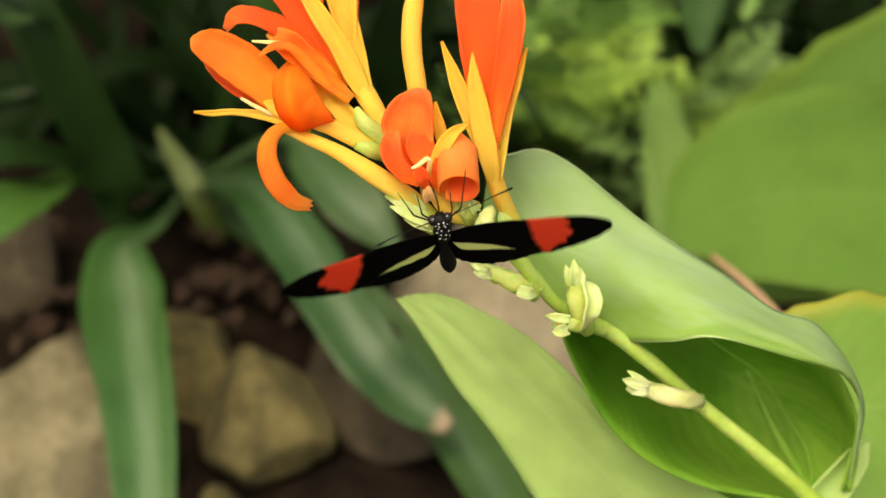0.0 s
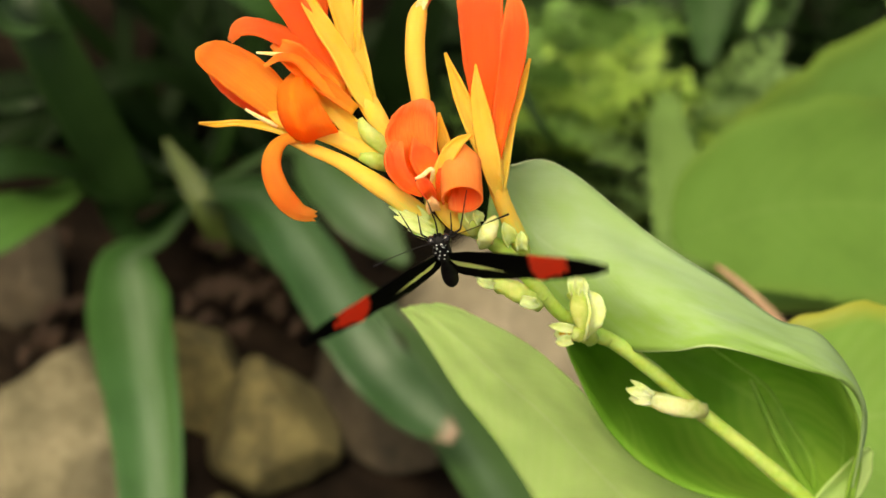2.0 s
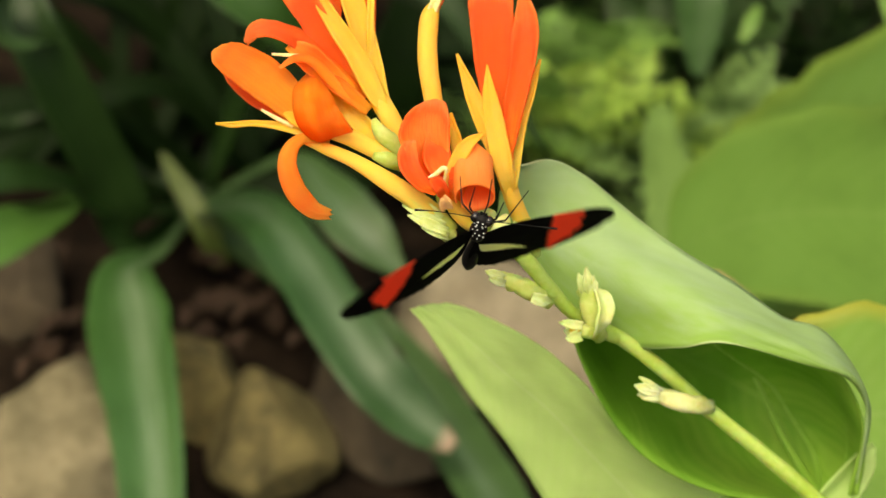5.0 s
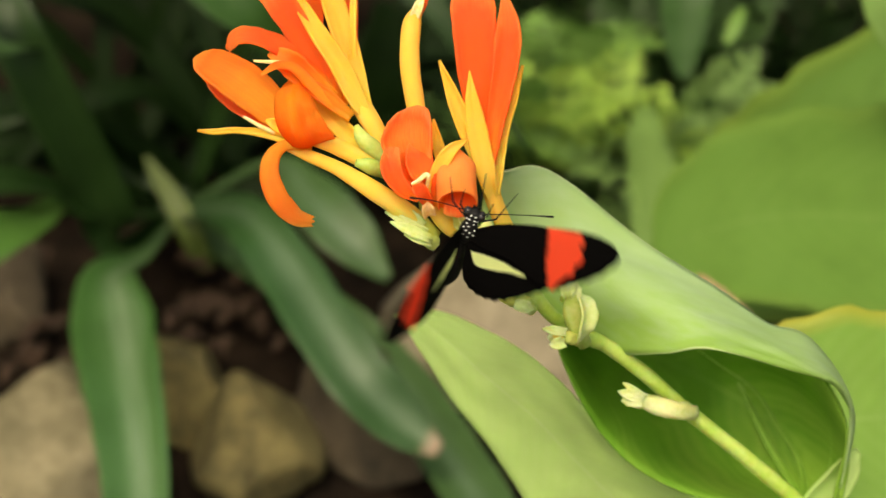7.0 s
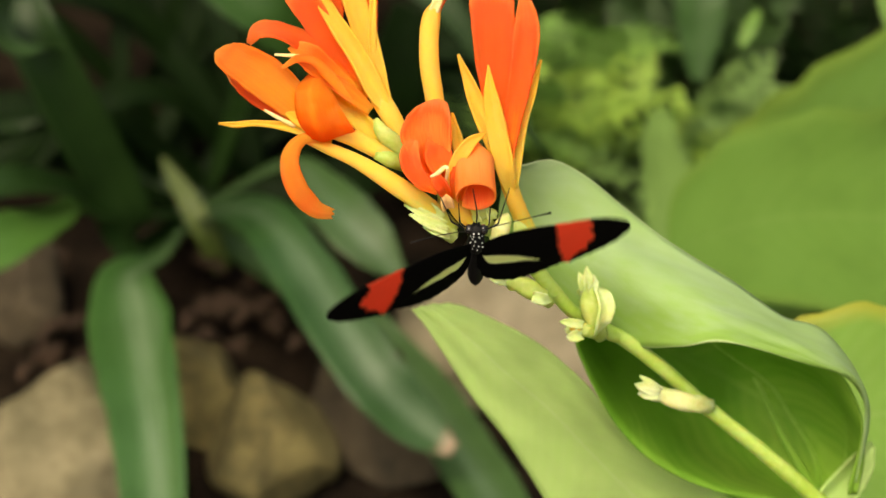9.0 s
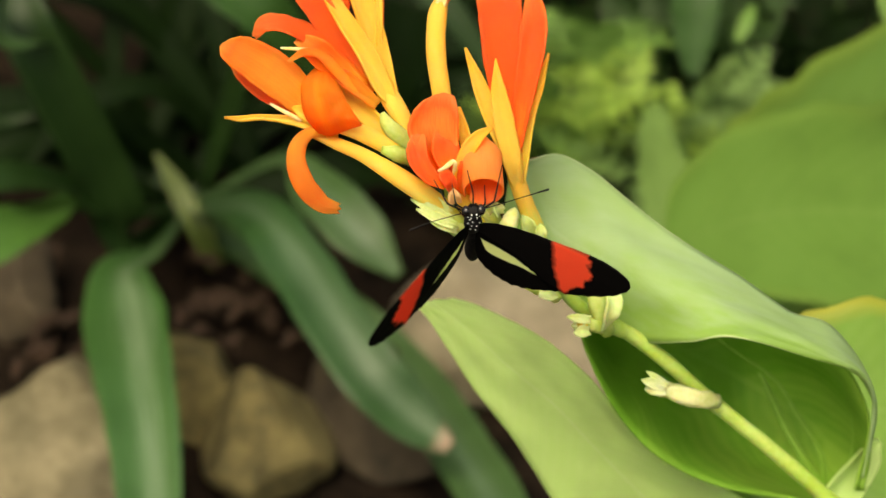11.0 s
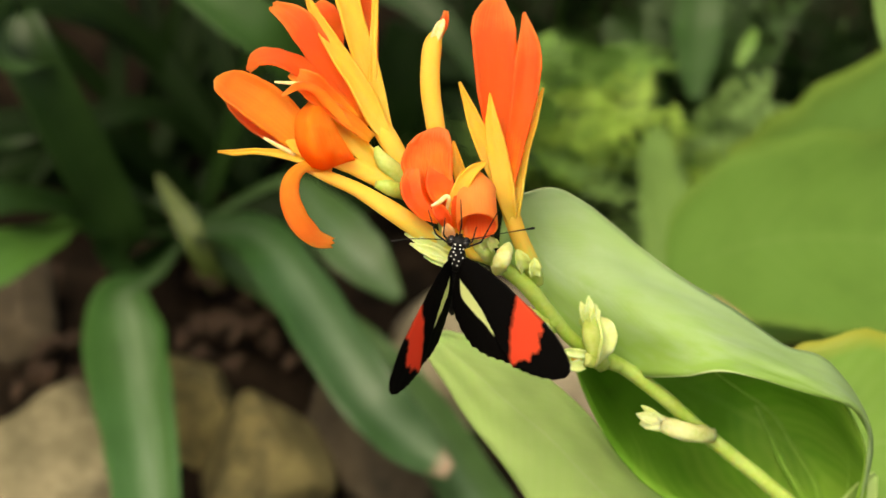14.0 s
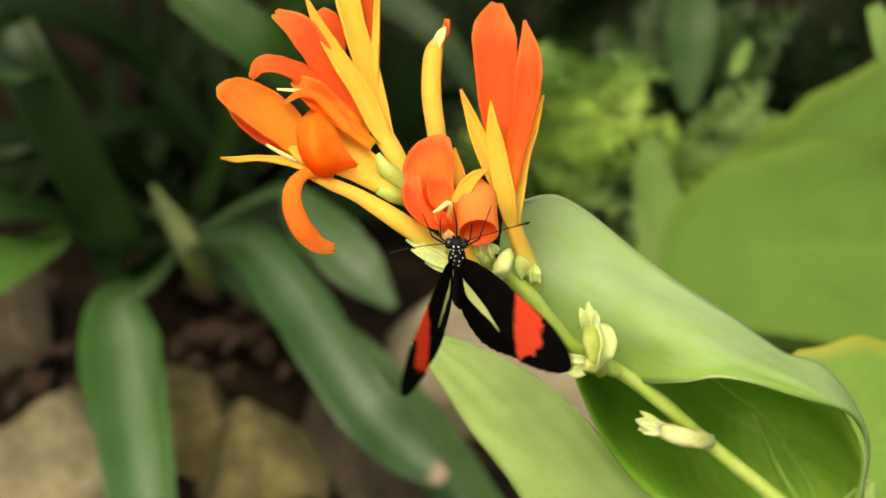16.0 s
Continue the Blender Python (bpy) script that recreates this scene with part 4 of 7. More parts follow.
def make_buds():
    make_bud([(1.97, -0.95, -2.40), (1.55, -0.73, -1.90), (1.13, -0.54, -1.70), (0.75, -0.36, -1.60)], [1.6, 2.1, 1.8, 1.0],
             [((0.95, -0.46, -1.40), (0.56, -0.29, -1.40), 1.0), ((0.98, -0.56, -1.40), (0.63, -0.46, -1.30), 0.9), ((1.54, -0.87, -1.60), (1.97, -0.98, -1.90), 1.3)])
    pod = make_bud([(3.16, -1.75, -3.30), (2.97, -1.41, -2.70), (2.88, -1.09, -2.50), (2.81, -0.80, -2.40), (2.77, -0.59, -2.40), (2.73, -0.40, -2.40)], [1.6, 2.3, 2.5, 2.3, 1.9, 1.3],
             [((2.68, -0.78, -2.22), (2.60, -0.34, -2.30), 0.9), ((2.77, -0.72, -2.18), (2.77, -0.22, -2.30), 1.0), ((2.87, -0.80, -2.26), (2.93, -0.40, -2.36), 1.0)], "plump pale green bud with a pointed neck")
    shell_path = [(2.96, -1.71, -2.70), (3.08, -1.44, -2.20), (3.16, -1.12, -2.10), (3.09, -0.82, -2.20), (2.94, -0.68, -2.50)]
    part("bract", blade(px(shell_path), mm(0.8, 1.7, 2.0, 1.8, 0.7), 0.55, (0.55, 0.1, 1), 24, 11, 0.0006, 0.1, 0, 4), BUD_RIM, pod, "pale cupped bract")
    cup = make_bud([(2.98, -1.69, -2.90), (2.79, -1.62, -2.50), (2.59, -1.58, -2.40)], [1.2, 1.5, 1.3],
             [((2.67, -1.49, -2.20), (2.17, -1.41, -2.30), 1.0), ((2.65, -1.71, -2.20), (2.30, -1.75, -2.20), 1.2), ((2.61, -1.61, -2.70), (2.29, -1.60, -2.60), 1.4)], "small open bud with an orange centre")
    part("petal_tip", ball(mm(1.1, 0.7, 0.5), 8, 0.2, 3, cm((2.50, -1.59, -2.30))), YELLOW, cup, "orange petal tip inside a small bud")
    make_bud([(5.78, -3.40, -5.00), (5.29, -3.33, -4.40), (4.70, -3.17, -4.20), (4.29, -3.02, -4.10), (4.09, -2.92, -4.10)], [1.7, 2.2, 2.0, 1.6, 0.9],
             [((4.55, -3.02, -3.95), (4.06, -2.67, -3.95), 0.8), ((4.42, -3.02, -3.90), (3.95, -2.86, -3.95), 1.2), ((4.48, -3.11, -3.85), (4.02, -3.07, -4.00), 1.2)], "cream bud with a ragged papery mouth", BUD_CREAM)
    # round white bud beside the flower base
    make_bud([(0.74, 0.28, -0.90), (0.82, 0.48, -0.50), (0.93, 0.71, -0.50), (0.99, 0.87, -0.70)], [1.1, 1.8, 1.5, 0.4], [], "small round pale bud", BUD_CREAM)
    # leafy bracts where the florets join the stem
    make_bud([(-0.14, 0.40, -0.90), (-0.33, 0.54, -0.75), (-0.54, 0.66, -0.65), (-0.73, 0.75, -0.60)], [1.5, 1.6, 1.1, 0.3],
             [((-0.31, 0.63, -0.45), (-1.18, 1.08, -0.50), 1.0), ((-0.26, 0.51, -0.40), (-1.07, 0.87, -0.40), 1.15), ((-0.38, 0.77, -0.50), (-0.97, 1.23, -0.70), 1.2), ((-0.22, 0.42, -0.50), (-0.78, 0.61, -0.40), 1.0)])
    make_bud([(0.63, 0.55, -1.20), (0.50, 0.72, -0.80), (0.33, 0.90, -0.70), (0.26, 1.01, -0.70)], [1.5, 1.7, 1.2, 0.4],
             [((0.52, 0.77, -0.60), (0.40, 1.07, -0.60), 1.3), ((0.68, 0.75, -0.60), (0.59, 1.01, -0.60), 1.1)])
    make_bud([(1.63, 0.05, -1.90), (1.51, 0.34, -1.60), (1.44, 0.56, -1.50), (1.37, 0.74, -1.50)], [1.6, 1.8, 1.6, 1.2],
             [((1.55, 0.19, -1.30), (1.55, 0.58, -1.30), 1.3), ((1.35, 0.31, -1.30), (1.18, 0.77, -1.20), 1.5)])


make_buds()


def floret(label):
    f = new("floret")
    f.parent = canna
    return tagged(f, label)


def petal(f, points, widths, mat, name="petal", cup=0.35, seed=0, facing=(0, 0, 1), twist=0.0, ruffle=0.15, thick=0.00045, notch=0.0, fold=0.0, cols=13, rows=32, label=""):
    return part(name, blade(px(points), mm(*widths), cup, facing, rows, cols, thick, ruffle, twist, seed, fold, notch, 0.25), mat, f, label)


def stalk(f, points, radii, mat, name="tube", flat=0.8, seed=0):
    return part(name, tube(px(points), mm(*radii), 24, 12, flat, 0.05, seed), mat, f)


def make_florets():
    # lower side flower with drooping petals
    a = floret("open orange flower with drooping petals on a yellow tube")
    stalk(a, [(-0.14, 0.55, -0.90), (-0.63, 0.99, -0.60), (-1.39, 1.50, -0.30), (-2.09, 1.94, -0.20), (-2.72, 2.22, -0.10), (-3.19, 2.42, -0.10)], [1.6, 2.1, 2.1, 1.6, 1.3, 0.9], TUBE)
    stalk(a, [(-1.25, 1.93, -0.60), (-1.74, 2.21, -0.40), (-2.26, 2.46, -0.20), (-2.72, 2.57, 0.00)], [1.2, 1.8, 1.8, 1.3], TUBE)
    petal(a, [(-1.51, 2.25, -0.60), (-1.98, 2.72, -0.50), (-2.39, 3.13, -0.50), (-2.68, 3.43, -0.50)], [1.4, 1.9, 1.5, 0.3], YELLOW, "sepal", 0.5, 21, fold=0.07)
    petal(a, [(-3.02, 2.65, -0.30), (-3.48, 3.22, -0.10), (-4.04, 3.69, 0.10), (-4.60, 4.04, 0.10), (-4.89, 4.18, -0.05), (-5.05, 4.26, -0.20)], [1.6, 3.7, 4.3, 3.7, 2.3, 0.5], ORANGE, "petal", 0.4, 1, (-0.1, 0.3, 1), 0, 0.1, fold=-0.08)
    petal(a, [(-2.74, 2.71, -0.40), (-3.21, 2.99, -0.50), (-3.98, 3.32, -0.60), (-4.58, 3.75, -0.70), (-4.94, 4.05, -0.80)], [1.4, 3.0, 3.0, 2.4, 0.5], RED, "petal", 0.3, 2, (-0.1, 0.1, 1))
    folds = ([(-3.12, 3.79, -0.30), (-3.35, 3.45, 0.10), (-3.38, 3.07, 0.20), (-3.28, 2.71, 0.25), (-3.07, 2.43, 0.10)],
             [(-3.02, 3.83, -0.20), (-3.08, 3.38, 0.50), (-3.05, 2.99, 0.65), (-2.94, 2.62, 0.60), (-2.79, 2.35, 0.25)],
             [(-2.91, 3.81, -0.20), (-2.86, 3.37, 0.45), (-2.75, 3.01, 0.42), (-2.62, 2.66, 0.35), (-2.53, 2.45, 0.10)],
             [(-2.80, 3.74, -0.30), (-2.64, 3.37, 0.15), (-2.48, 3.06, 0.30), (-2.31, 2.79, 0.35), (-2.16, 2.55, 0.25)])
    part("petal", loft([px(c) for c in folds], 30, 19, 0.0004, 0.0004, 4), ORANGE_HIGHLIT, a, "broad orange petal folded down its middle")
    petal(a, [(-2.66, 2.38, -0.10), (-3.18, 2.42, 0.15), (-3.45, 2.15, 0.30), (-3.48, 1.73, 0.40), (-3.28, 1.28, 0.35), (-2.98, 0.96, 0.20), (-2.61, 0.86, 0.00)], [0.8, 1.0, 1.6, 2.0, 2.1, 1.8, 0.9], ORANGE, "petal", -0.35, 5, (0.1, 0.0, 1), 0, 0.1, notch=0.8)
    petal(a, [(-2.90, 2.46, -0.10), (-3.47, 2.65, 0.00), (-4.16, 2.74, 0.10), (-4.62, 2.71, 0.10), (-4.96, 2.73, 0.20)], [1.2, 0.9, 0.55, 0.5, 0.1], YELLOW, "sepal", 0.6, 6, fold=0.07)
    petal(a, [(-2.95, 2.56, 0.00), (-3.35, 2.83, 0.10), (-3.58, 2.94, 0.10)], [1.0, 1.3, 0.3], YELLOW, "petal", 0.3, 7)
    part("stamen", tube(px([(-3.41, 2.68, 0.00), (-3.75, 2.85, 0.15), (-4.03, 3.01, 0.20)]), mm(0.5, 0.45, 0.3), 10, 8), CREAM, a)
    stalk(a, [(-1.13, 1.87, -0.70), (-1.44, 2.00, -0.30), (-1.76, 2.08, -0.20)], [1.2, 1.7, 0.8], OVARY, "ovary", 1.0)
    # upper side flower
    b = floret("red-orange flower with long petals and yellow sepals")
    stalk(b, [(-0.98, 2.03, -0.90), (-1.21, 2.50, -0.70), (-1.53, 3.08, -0.55), (-1.84, 3.62, -0.70), (-2.04, 4.12, -0.90)], [1.5, 1.9, 2.2, 1.9, 0.8], TUBE)
    stalk(b, [(-0.98, 1.97, -0.90), (-1.33, 2.33, -0.55), (-1.62, 2.59, -0.40), (-1.76, 2.86, -0.40)], [1.2, 1.8, 1.6, 0.6], OVARY, "ovary", 1.0)
    petal(b, [(-1.50, 2.99, -0.50), (-1.76, 3.45, -0.32), (-2.08, 4.09, -0.10), (-2.54, 4.78, 0.05), (-2.95, 5.48, 0.00), (-3.23, 6.07, -0.10)], [0.9, 1.9, 2.0, 1.7, 1.1, 0.15], YELLOW, "sepal", 0.5, 11, fold=0.07)
    petal(b, [(-1.48, 3.00, -0.60), (-1.67, 3.54, -0.50), (-1.91, 4.43, -0.50), (-2.23, 5.48, -0.40), (-2.46, 6.43, -0.40), (-2.68, 7.16, -0.50)], [0.9, 1.8, 2.3, 2.3, 2.2, 0.4], YELLOW, "sepal", 0.5, 12, fold=0.07)
    petal(b, [(-1.83, 4.09, -0.60), (-1.81, 4.88, -0.30), (-1.77, 5.70, -0.30), (-1.75, 6.53, -0.30), (-1.79, 7.02, -0.40)], [0.8, 0.7, 0.6, 0.5, 0.1], YELLOW, "sepal", 0.5, 13, fold=0.07)
    petal(b, [(-1.84, 4.24, -0.90), (-1.92, 5.19, -0.90), (-2.00, 6.15, -0.90), (-2.10, 7.25, -1.00), (-2.22, 7.99, -1.10)], [1.0, 2.0, 2.6, 3.0, 0.8], RED, "petal", 0.3, 14)
    petal(b, [(-1.92, 3.31, -0.50), (-2.38, 3.94, -0.30), (-2.84, 4.68, -0.10), (-3.29, 5.35, 0.10), (-3.89, 5.77, -0.10)], [1.3, 2.8, 2.9, 2.9, 1.2], RED, "petal", 0.3, 15, (-0.2, 0.1, 1), 0, 0.12, notch=0.4)
    petal(b, [(-2.58, 4.84, -0.90), (-2.70, 5.31, -0.90), (-2.83, 5.66, -0.80), (-2.99, 5.94, -0.90)], [1.2, 2.6, 2.8, 1.2], RED, "petal", 0.2, 16)
    petal(b, [(-2.09, 3.42, -0.40), (-2.67, 3.99, -0.20), (-3.15, 4.40, 0.00), (-3.68, 4.63, 0.30), (-4.12, 4.64, 0.30), (-4.36, 4.39, 0.10)], [1.2, 2.2, 2.4, 2.2, 2.0, 0.8], RED, "petal", -0.3, 17, (0, 0.5, 1), 0, 0.2, notch=0.4)
    petal(b, [(-2.20, 3.40, -0.20), (-2.66, 3.73, 0.00), (-3.05, 4.06, 0.20), (-3.47, 4.36, 0.10)], [1.4, 2.4, 2.6, 1.2], ORANGE, "petal", 0.3, 18)
    petal(b, [(-2.25, 3.27, -0.10), (-2.67, 3.71, 0.20), (-2.99, 3.99, 0.35), (-3.33, 4.03, 0.40), (-3.64, 3.85, 0.30)], [0.9, 1.3, 0.9, 0.9, 0.3], ORANGE, "petal", -0.5, 19, (0, 0.6, 1))
    petal(b, [(-1.85, 3.02, -0.30), (-2.31, 3.38, 0.00), (-2.66, 3.61, 0.05), (-2.91, 3.70, 0.00)], [1.1, 1.6, 1.4, 0.3], ORANGE, "petal", 0.3, 20)
    part("stamen", tube(px([(-3.23, 4.10, 0.20), (-3.51, 4.11, 0.30), (-3.80, 4.13, 0.30)]), mm(0.45, 0.4, 0.25), 10, 8), CREAM, b)
    # unopened tube
    c = floret("unopened yellow tubular floret with a reddish tip")
    stalk(c, [(-0.32, 1.03, -1.20), (-0.42, 2.22, -1.00), (-0.52, 3.23, -0.70), (-0.61, 3.84, -0.50), (-0.64, 4.42, -0.40), (-0.58, 4.98, -0.40), (-0.47, 5.24, -0.40)], [1.3, 1.8, 2.0, 2.1, 2.1, 1.9, 1.1], TUBE, "tube", 0.9)
    petal(c, [(-0.53, 5.09, -0.30), (-0.44, 5.31, -0.20), (-0.35, 5.48, -0.25)], [0.9, 0.9, 0.2], CREAM, "petal", 0.6, 22)
    petal(c, [(-0.46, 5.15, -0.40), (-0.35, 5.40, -0.35), (-0.30, 5.67, -0.40)], [0.7, 0.8, 0.35], RED, "petal", 0.6, 23)
    # open flower that faces forward, on which the butterfly feeds
    d = floret("open red-orange flower with a rolled lip and cream stamen")
    stalk(d, [(0.60, 0.57, -1.10), (0.17, 0.76, -0.80), (-0.12, 1.13, -0.50), (-0.27, 1.53, -0.30)], [1.4, 1.9, 1.9, 1.4], TUBE)
    hood = ([(-0.45, 1.45, -0.20), (-0.92, 1.90, 0.05), (-1.21, 2.38, 0.15), (-1.16, 2.76, 0.02), (-0.96, 3.02, -0.15)],
            [(-0.38, 1.45, -0.35), (-0.70, 2.00, -0.28), (-0.86, 2.50, -0.22), (-0.83, 2.95, -0.15), (-0.76, 3.16, -0.18)],
            [(-0.30, 1.45, -0.35), (-0.45, 2.00, -0.32), (-0.50, 2.55, -0.22), (-0.50, 3.00, -0.10), (-0.49, 3.24, -0.16)],
            [(-0.22, 1.40, -0.20), (-0.20, 1.90, 0.00), (-0.20, 2.40, 0.10), (-0.20, 2.85, 0.05), (-0.26, 3.16, -0.08)])
    part("petal", loft([px(c) for c in hood], 34, 21, 0.0004, 0.0004, 24), RED_HIGHLIT, d, "broad red-orange petal with a blunt upper edge")
    lobe = ([(-0.52, 1.24, 0.25), (-0.88, 1.38, 0.40), (-1.18, 1.74, 0.42), (-1.24, 2.10, 0.26), (-1.14, 2.34, 0.10)],
            [(-0.46, 1.28, 0.15), (-0.74, 1.45, 0.20), (-0.98, 1.78, 0.20), (-1.05, 2.10, 0.14), (-1.02, 2.38, 0.06)],
            [(-0.40, 1.32, 0.10), (-0.60, 1.52, 0.22), (-0.78, 1.82, 0.24), (-0.84, 2.10, 0.18), (-0.86, 2.36, 0.06)])
    part("petal", loft([px(c) for c in lobe], 28, 15, 0.0004, 0.0003, 25), RED, d, "red-orange side lobe folded outwards")
    petal(d, [(-0.40, 1.72, 0.08), (-0.44, 1.95, 0.06), (-0.47, 2.25, -0.14), (-0.48, 2.52, -0.42)], [1.7, 2.7, 2.5, 1.6], RED, "petal", 0.45, 26, (0, 0, 1), 0, 0.06)
    petal(d, [(-0.22, 1.34, -0.10), (-0.05, 1.91, 0.20), (0.18, 2.27, 0.35), (0.50, 2.50, 0.20)], [1.0, 1.5, 1.2, 0.3], YELLOW, "petal", 0.4, 27, (0, 0, 1))
    roll = part("petal", rolled(cm((0.27, 2.24, -0.10)), cm((0.32, 1.44, 0.10)), 0.0041, 0.0041, 0.0050), PALE_ORANGE, d, "orange petal rolled into a tube, redder inside")
    roll.data.materials.append(RED)
    for f in roll.data.polygons:
        side = Vector((f.center.x - 0.0030, 0, f.center.z))
        f.material_index = 1 if side.dot(f.normal) < 0 else 0
    petal(d, [(-0.08, 1.17, -0.20), (-0.01, 1.57, 0.10), (0.10, 1.92, 0.10), (0.23, 2.18, -0.10)], [1.2, 2.0, 2.0, 1.0], RED, "petal", 0.3, 30)
    petal(d, [(-0.28, 1.17, -0.10), (-0.36, 1.35, 0.30), (-0.48, 1.53, 0.40), (-0.55, 1.65, 0.30)], [0.7, 1.3, 1.2, 0.3], RED, "petal", 0.5, 31)
    petal(d, [(0.05, 2.02, -0.70), (-0.07, 2.49, -0.60), (-0.16, 2.99, -0.55)], [1.2, 1.1, 0.15], YELLOW, "sepal", 0.5, 32, fold=0.07)
    part("stamen", tube(px([(-0.32, 1.50, 0.30), (-0.27, 1.72, 0.55), (-0.32, 1.78, 0.60), (-0.46, 1.67, 0.60), (-0.62, 1.59, 0.55)]), mm(0.3, 0.45, 0.5, 0.5, 0.25), 14, 8), CREAM, d, "cream curved stamen")
    petal(d, [(-0.25, 0.97, -0.20), (-0.30, 1.13, 0.05), (-0.36, 1.29, 0.10)], [1.2, 1.2, 0.2], PEACH, "petal", 0.4, 33)
    # tall flower
    e = floret("tall red-orange flower with pointed yellow sepals")
    stalk(e, [(1.56, 0.32, -1.70), (1.30, 0.85, -1.30), (1.08, 1.38, -0.90), (0.95, 1.96, -0.70), (0.88, 2.54, -0.60)], [2.0, 1.9, 1.9, 2.1, 1.9], TUBE)
    petal(e, [(1.00, 2.02, -0.80), (0.86, 2.91, -0.80), (0.74, 3.98, -0.70), (0.70, 4.91, -0.60), (0.68, 5.52, -0.70), (0.76, 6.09, -1.00)], [1.8, 2.6, 3.8, 4.5, 4.3, 1.3], RED, "petal", 0.3, 34, (0, -0.1, 1), 0, 0.06)
    petal(e, [(0.99, 2.01, -0.50), (1.14, 3.00, -0.40), (1.32, 3.93, -0.30), (1.41, 4.82, -0.30), (1.32, 5.67, -0.60)], [1.2, 2.0, 2.6, 2.5, 0.25], RED, "petal", 0.4, 35, (-0.25, 0, 1), 0, 0.08)
    petal(e, [(0.83, 2.02, -0.70), (0.52, 2.77, -0.50), (0.24, 3.47, -0.40), (-0.03, 4.20, -0.40)], [1.4, 1.7, 1.3, 0.12], YELLOW, "sepal", 0.6, 37, fold=0.07)
    petal(e, [(1.10, 1.20, -0.95), (0.94, 1.77, -0.42), (0.77, 2.52, -0.20), (0.64, 3.27, -0.10), (0.59, 3.95, -0.20)], [0.6, 1.8, 2.1, 1.5, 0.12], YELLOW, "sepal", 0.3, 38, fold=0.07)
    petal(e, [(1.09, 1.43, -0.80), (1.27, 2.71, -0.66), (1.50, 3.41, -0.50), (1.70, 4.08, -0.40)], [1.2, 1.3, 0.9, 0.1], YELLOW, "sepal", 0.6, 39, fold=0.07)


make_florets()


# ---- butterfly ----
butterfly = thing("butterfly", Matrix(), "black butterfly with red-banded, cream-striped wings, on a flower", "butterfly")
REACH, SWEEP = 32.7, radians(0)


def wing_sheet(lead, trail, length, side, drop, rows, cols, scallop):
    """One wing, flat but for a slight camber. lead and trail: distance ahead of and behind the wing's long axis along it, in millimetres."""
    al = [p[0] for p in lead]
    grid, uvs = [], []
    for i in range(rows):
        s = i / (rows - 1)
        a = length * (1 - (1 - s) ** 1.6)
        hi = np.interp(a, al, [p[1] for p in lead])
        lo = np.interp(a, [p[0] for p in trail], [p[1] for p in trail])
        lo += scallop * abs(math.sin(a * 1.45)) * min(1, a / 5)
        if lo > hi:
            lo = hi - 0.02
        line, uvl = [], []
        for j in range(cols):
            p = lo + (hi - lo) * j / (cols - 1)
            z = drop + 0.9 * math.sin(math.pi * min(1, a / REACH)) * 0.5 - 0.012 * (p + 3) ** 2 * 0.4 + 0.12 * noise.noise((a * 0.35, p * 0.5, drop))
            x, y = a * math.cos(SWEEP) - p * math.sin(SWEEP), a * math.sin(SWEEP) + p * math.cos(SWEEP)
            line.append((side * x * 0.001, y * 0.001, z * 0.001))
            uvl.append((a / 32.7, p / 32.7))
        grid.append(line)
        uvs.append(uvl)
    return shell(grid, uvs, 0.00008)


def make_wing(side, word):
    lead = [(0, 1.2), (1, 2.0), (3.5, 3.3), (6.5, 4.3), (9.5, 4.9), (12, 5.3), (15, 5.4), (19.2, 5.8), (23, 5.9), (25.8, 5.6), (28.5, 4.9), (30.5, 4.0), (32, 2.8), (32.7, 1.4)]
    trail = [(0, -1.3), (4, -2.9), (8, -3.7), (11, -4.8), (14, -6.5), (16.5, -8.2), (19, -9.1), (21.5, -9.1), (23.5, -8.1), (25.5, -7.0), (28.5, -5.0), (31, -2.8), (32.4, -0.7), (32.7, 0.8)]
    hind_lead = [(0, -0.4), (4, -0.7), (9, -1.8), (14, -4.0), (18, -7.0), (20.5, -9.3)]
    hind_trail = [(0, -3.1), (1.0, -8.2), (2.6, -11.3), (4.6, -13.2), (7.2, -14.6), (10.3, -15.0), (13, -14.3), (15.8, -12.8), (18.4, -11.0), (20.5, -9.6)]
    wing = part("wing", wing_sheet(lead, trail, REACH, side, 0.15, 60, 16, 0.3), WING_RED, butterfly, word + " forewing, velvet black with a bright red band")
    part("hindwing", wing_sheet(hind_lead, hind_trail, 20.5, side, -0.25, 60, 14, 0.5), WING_YELLOW, wing, "black scalloped hindwing with a cream-yellow stripe")
    wing.location = (side * 0.001, 0.001, 0.0012)
    return wing


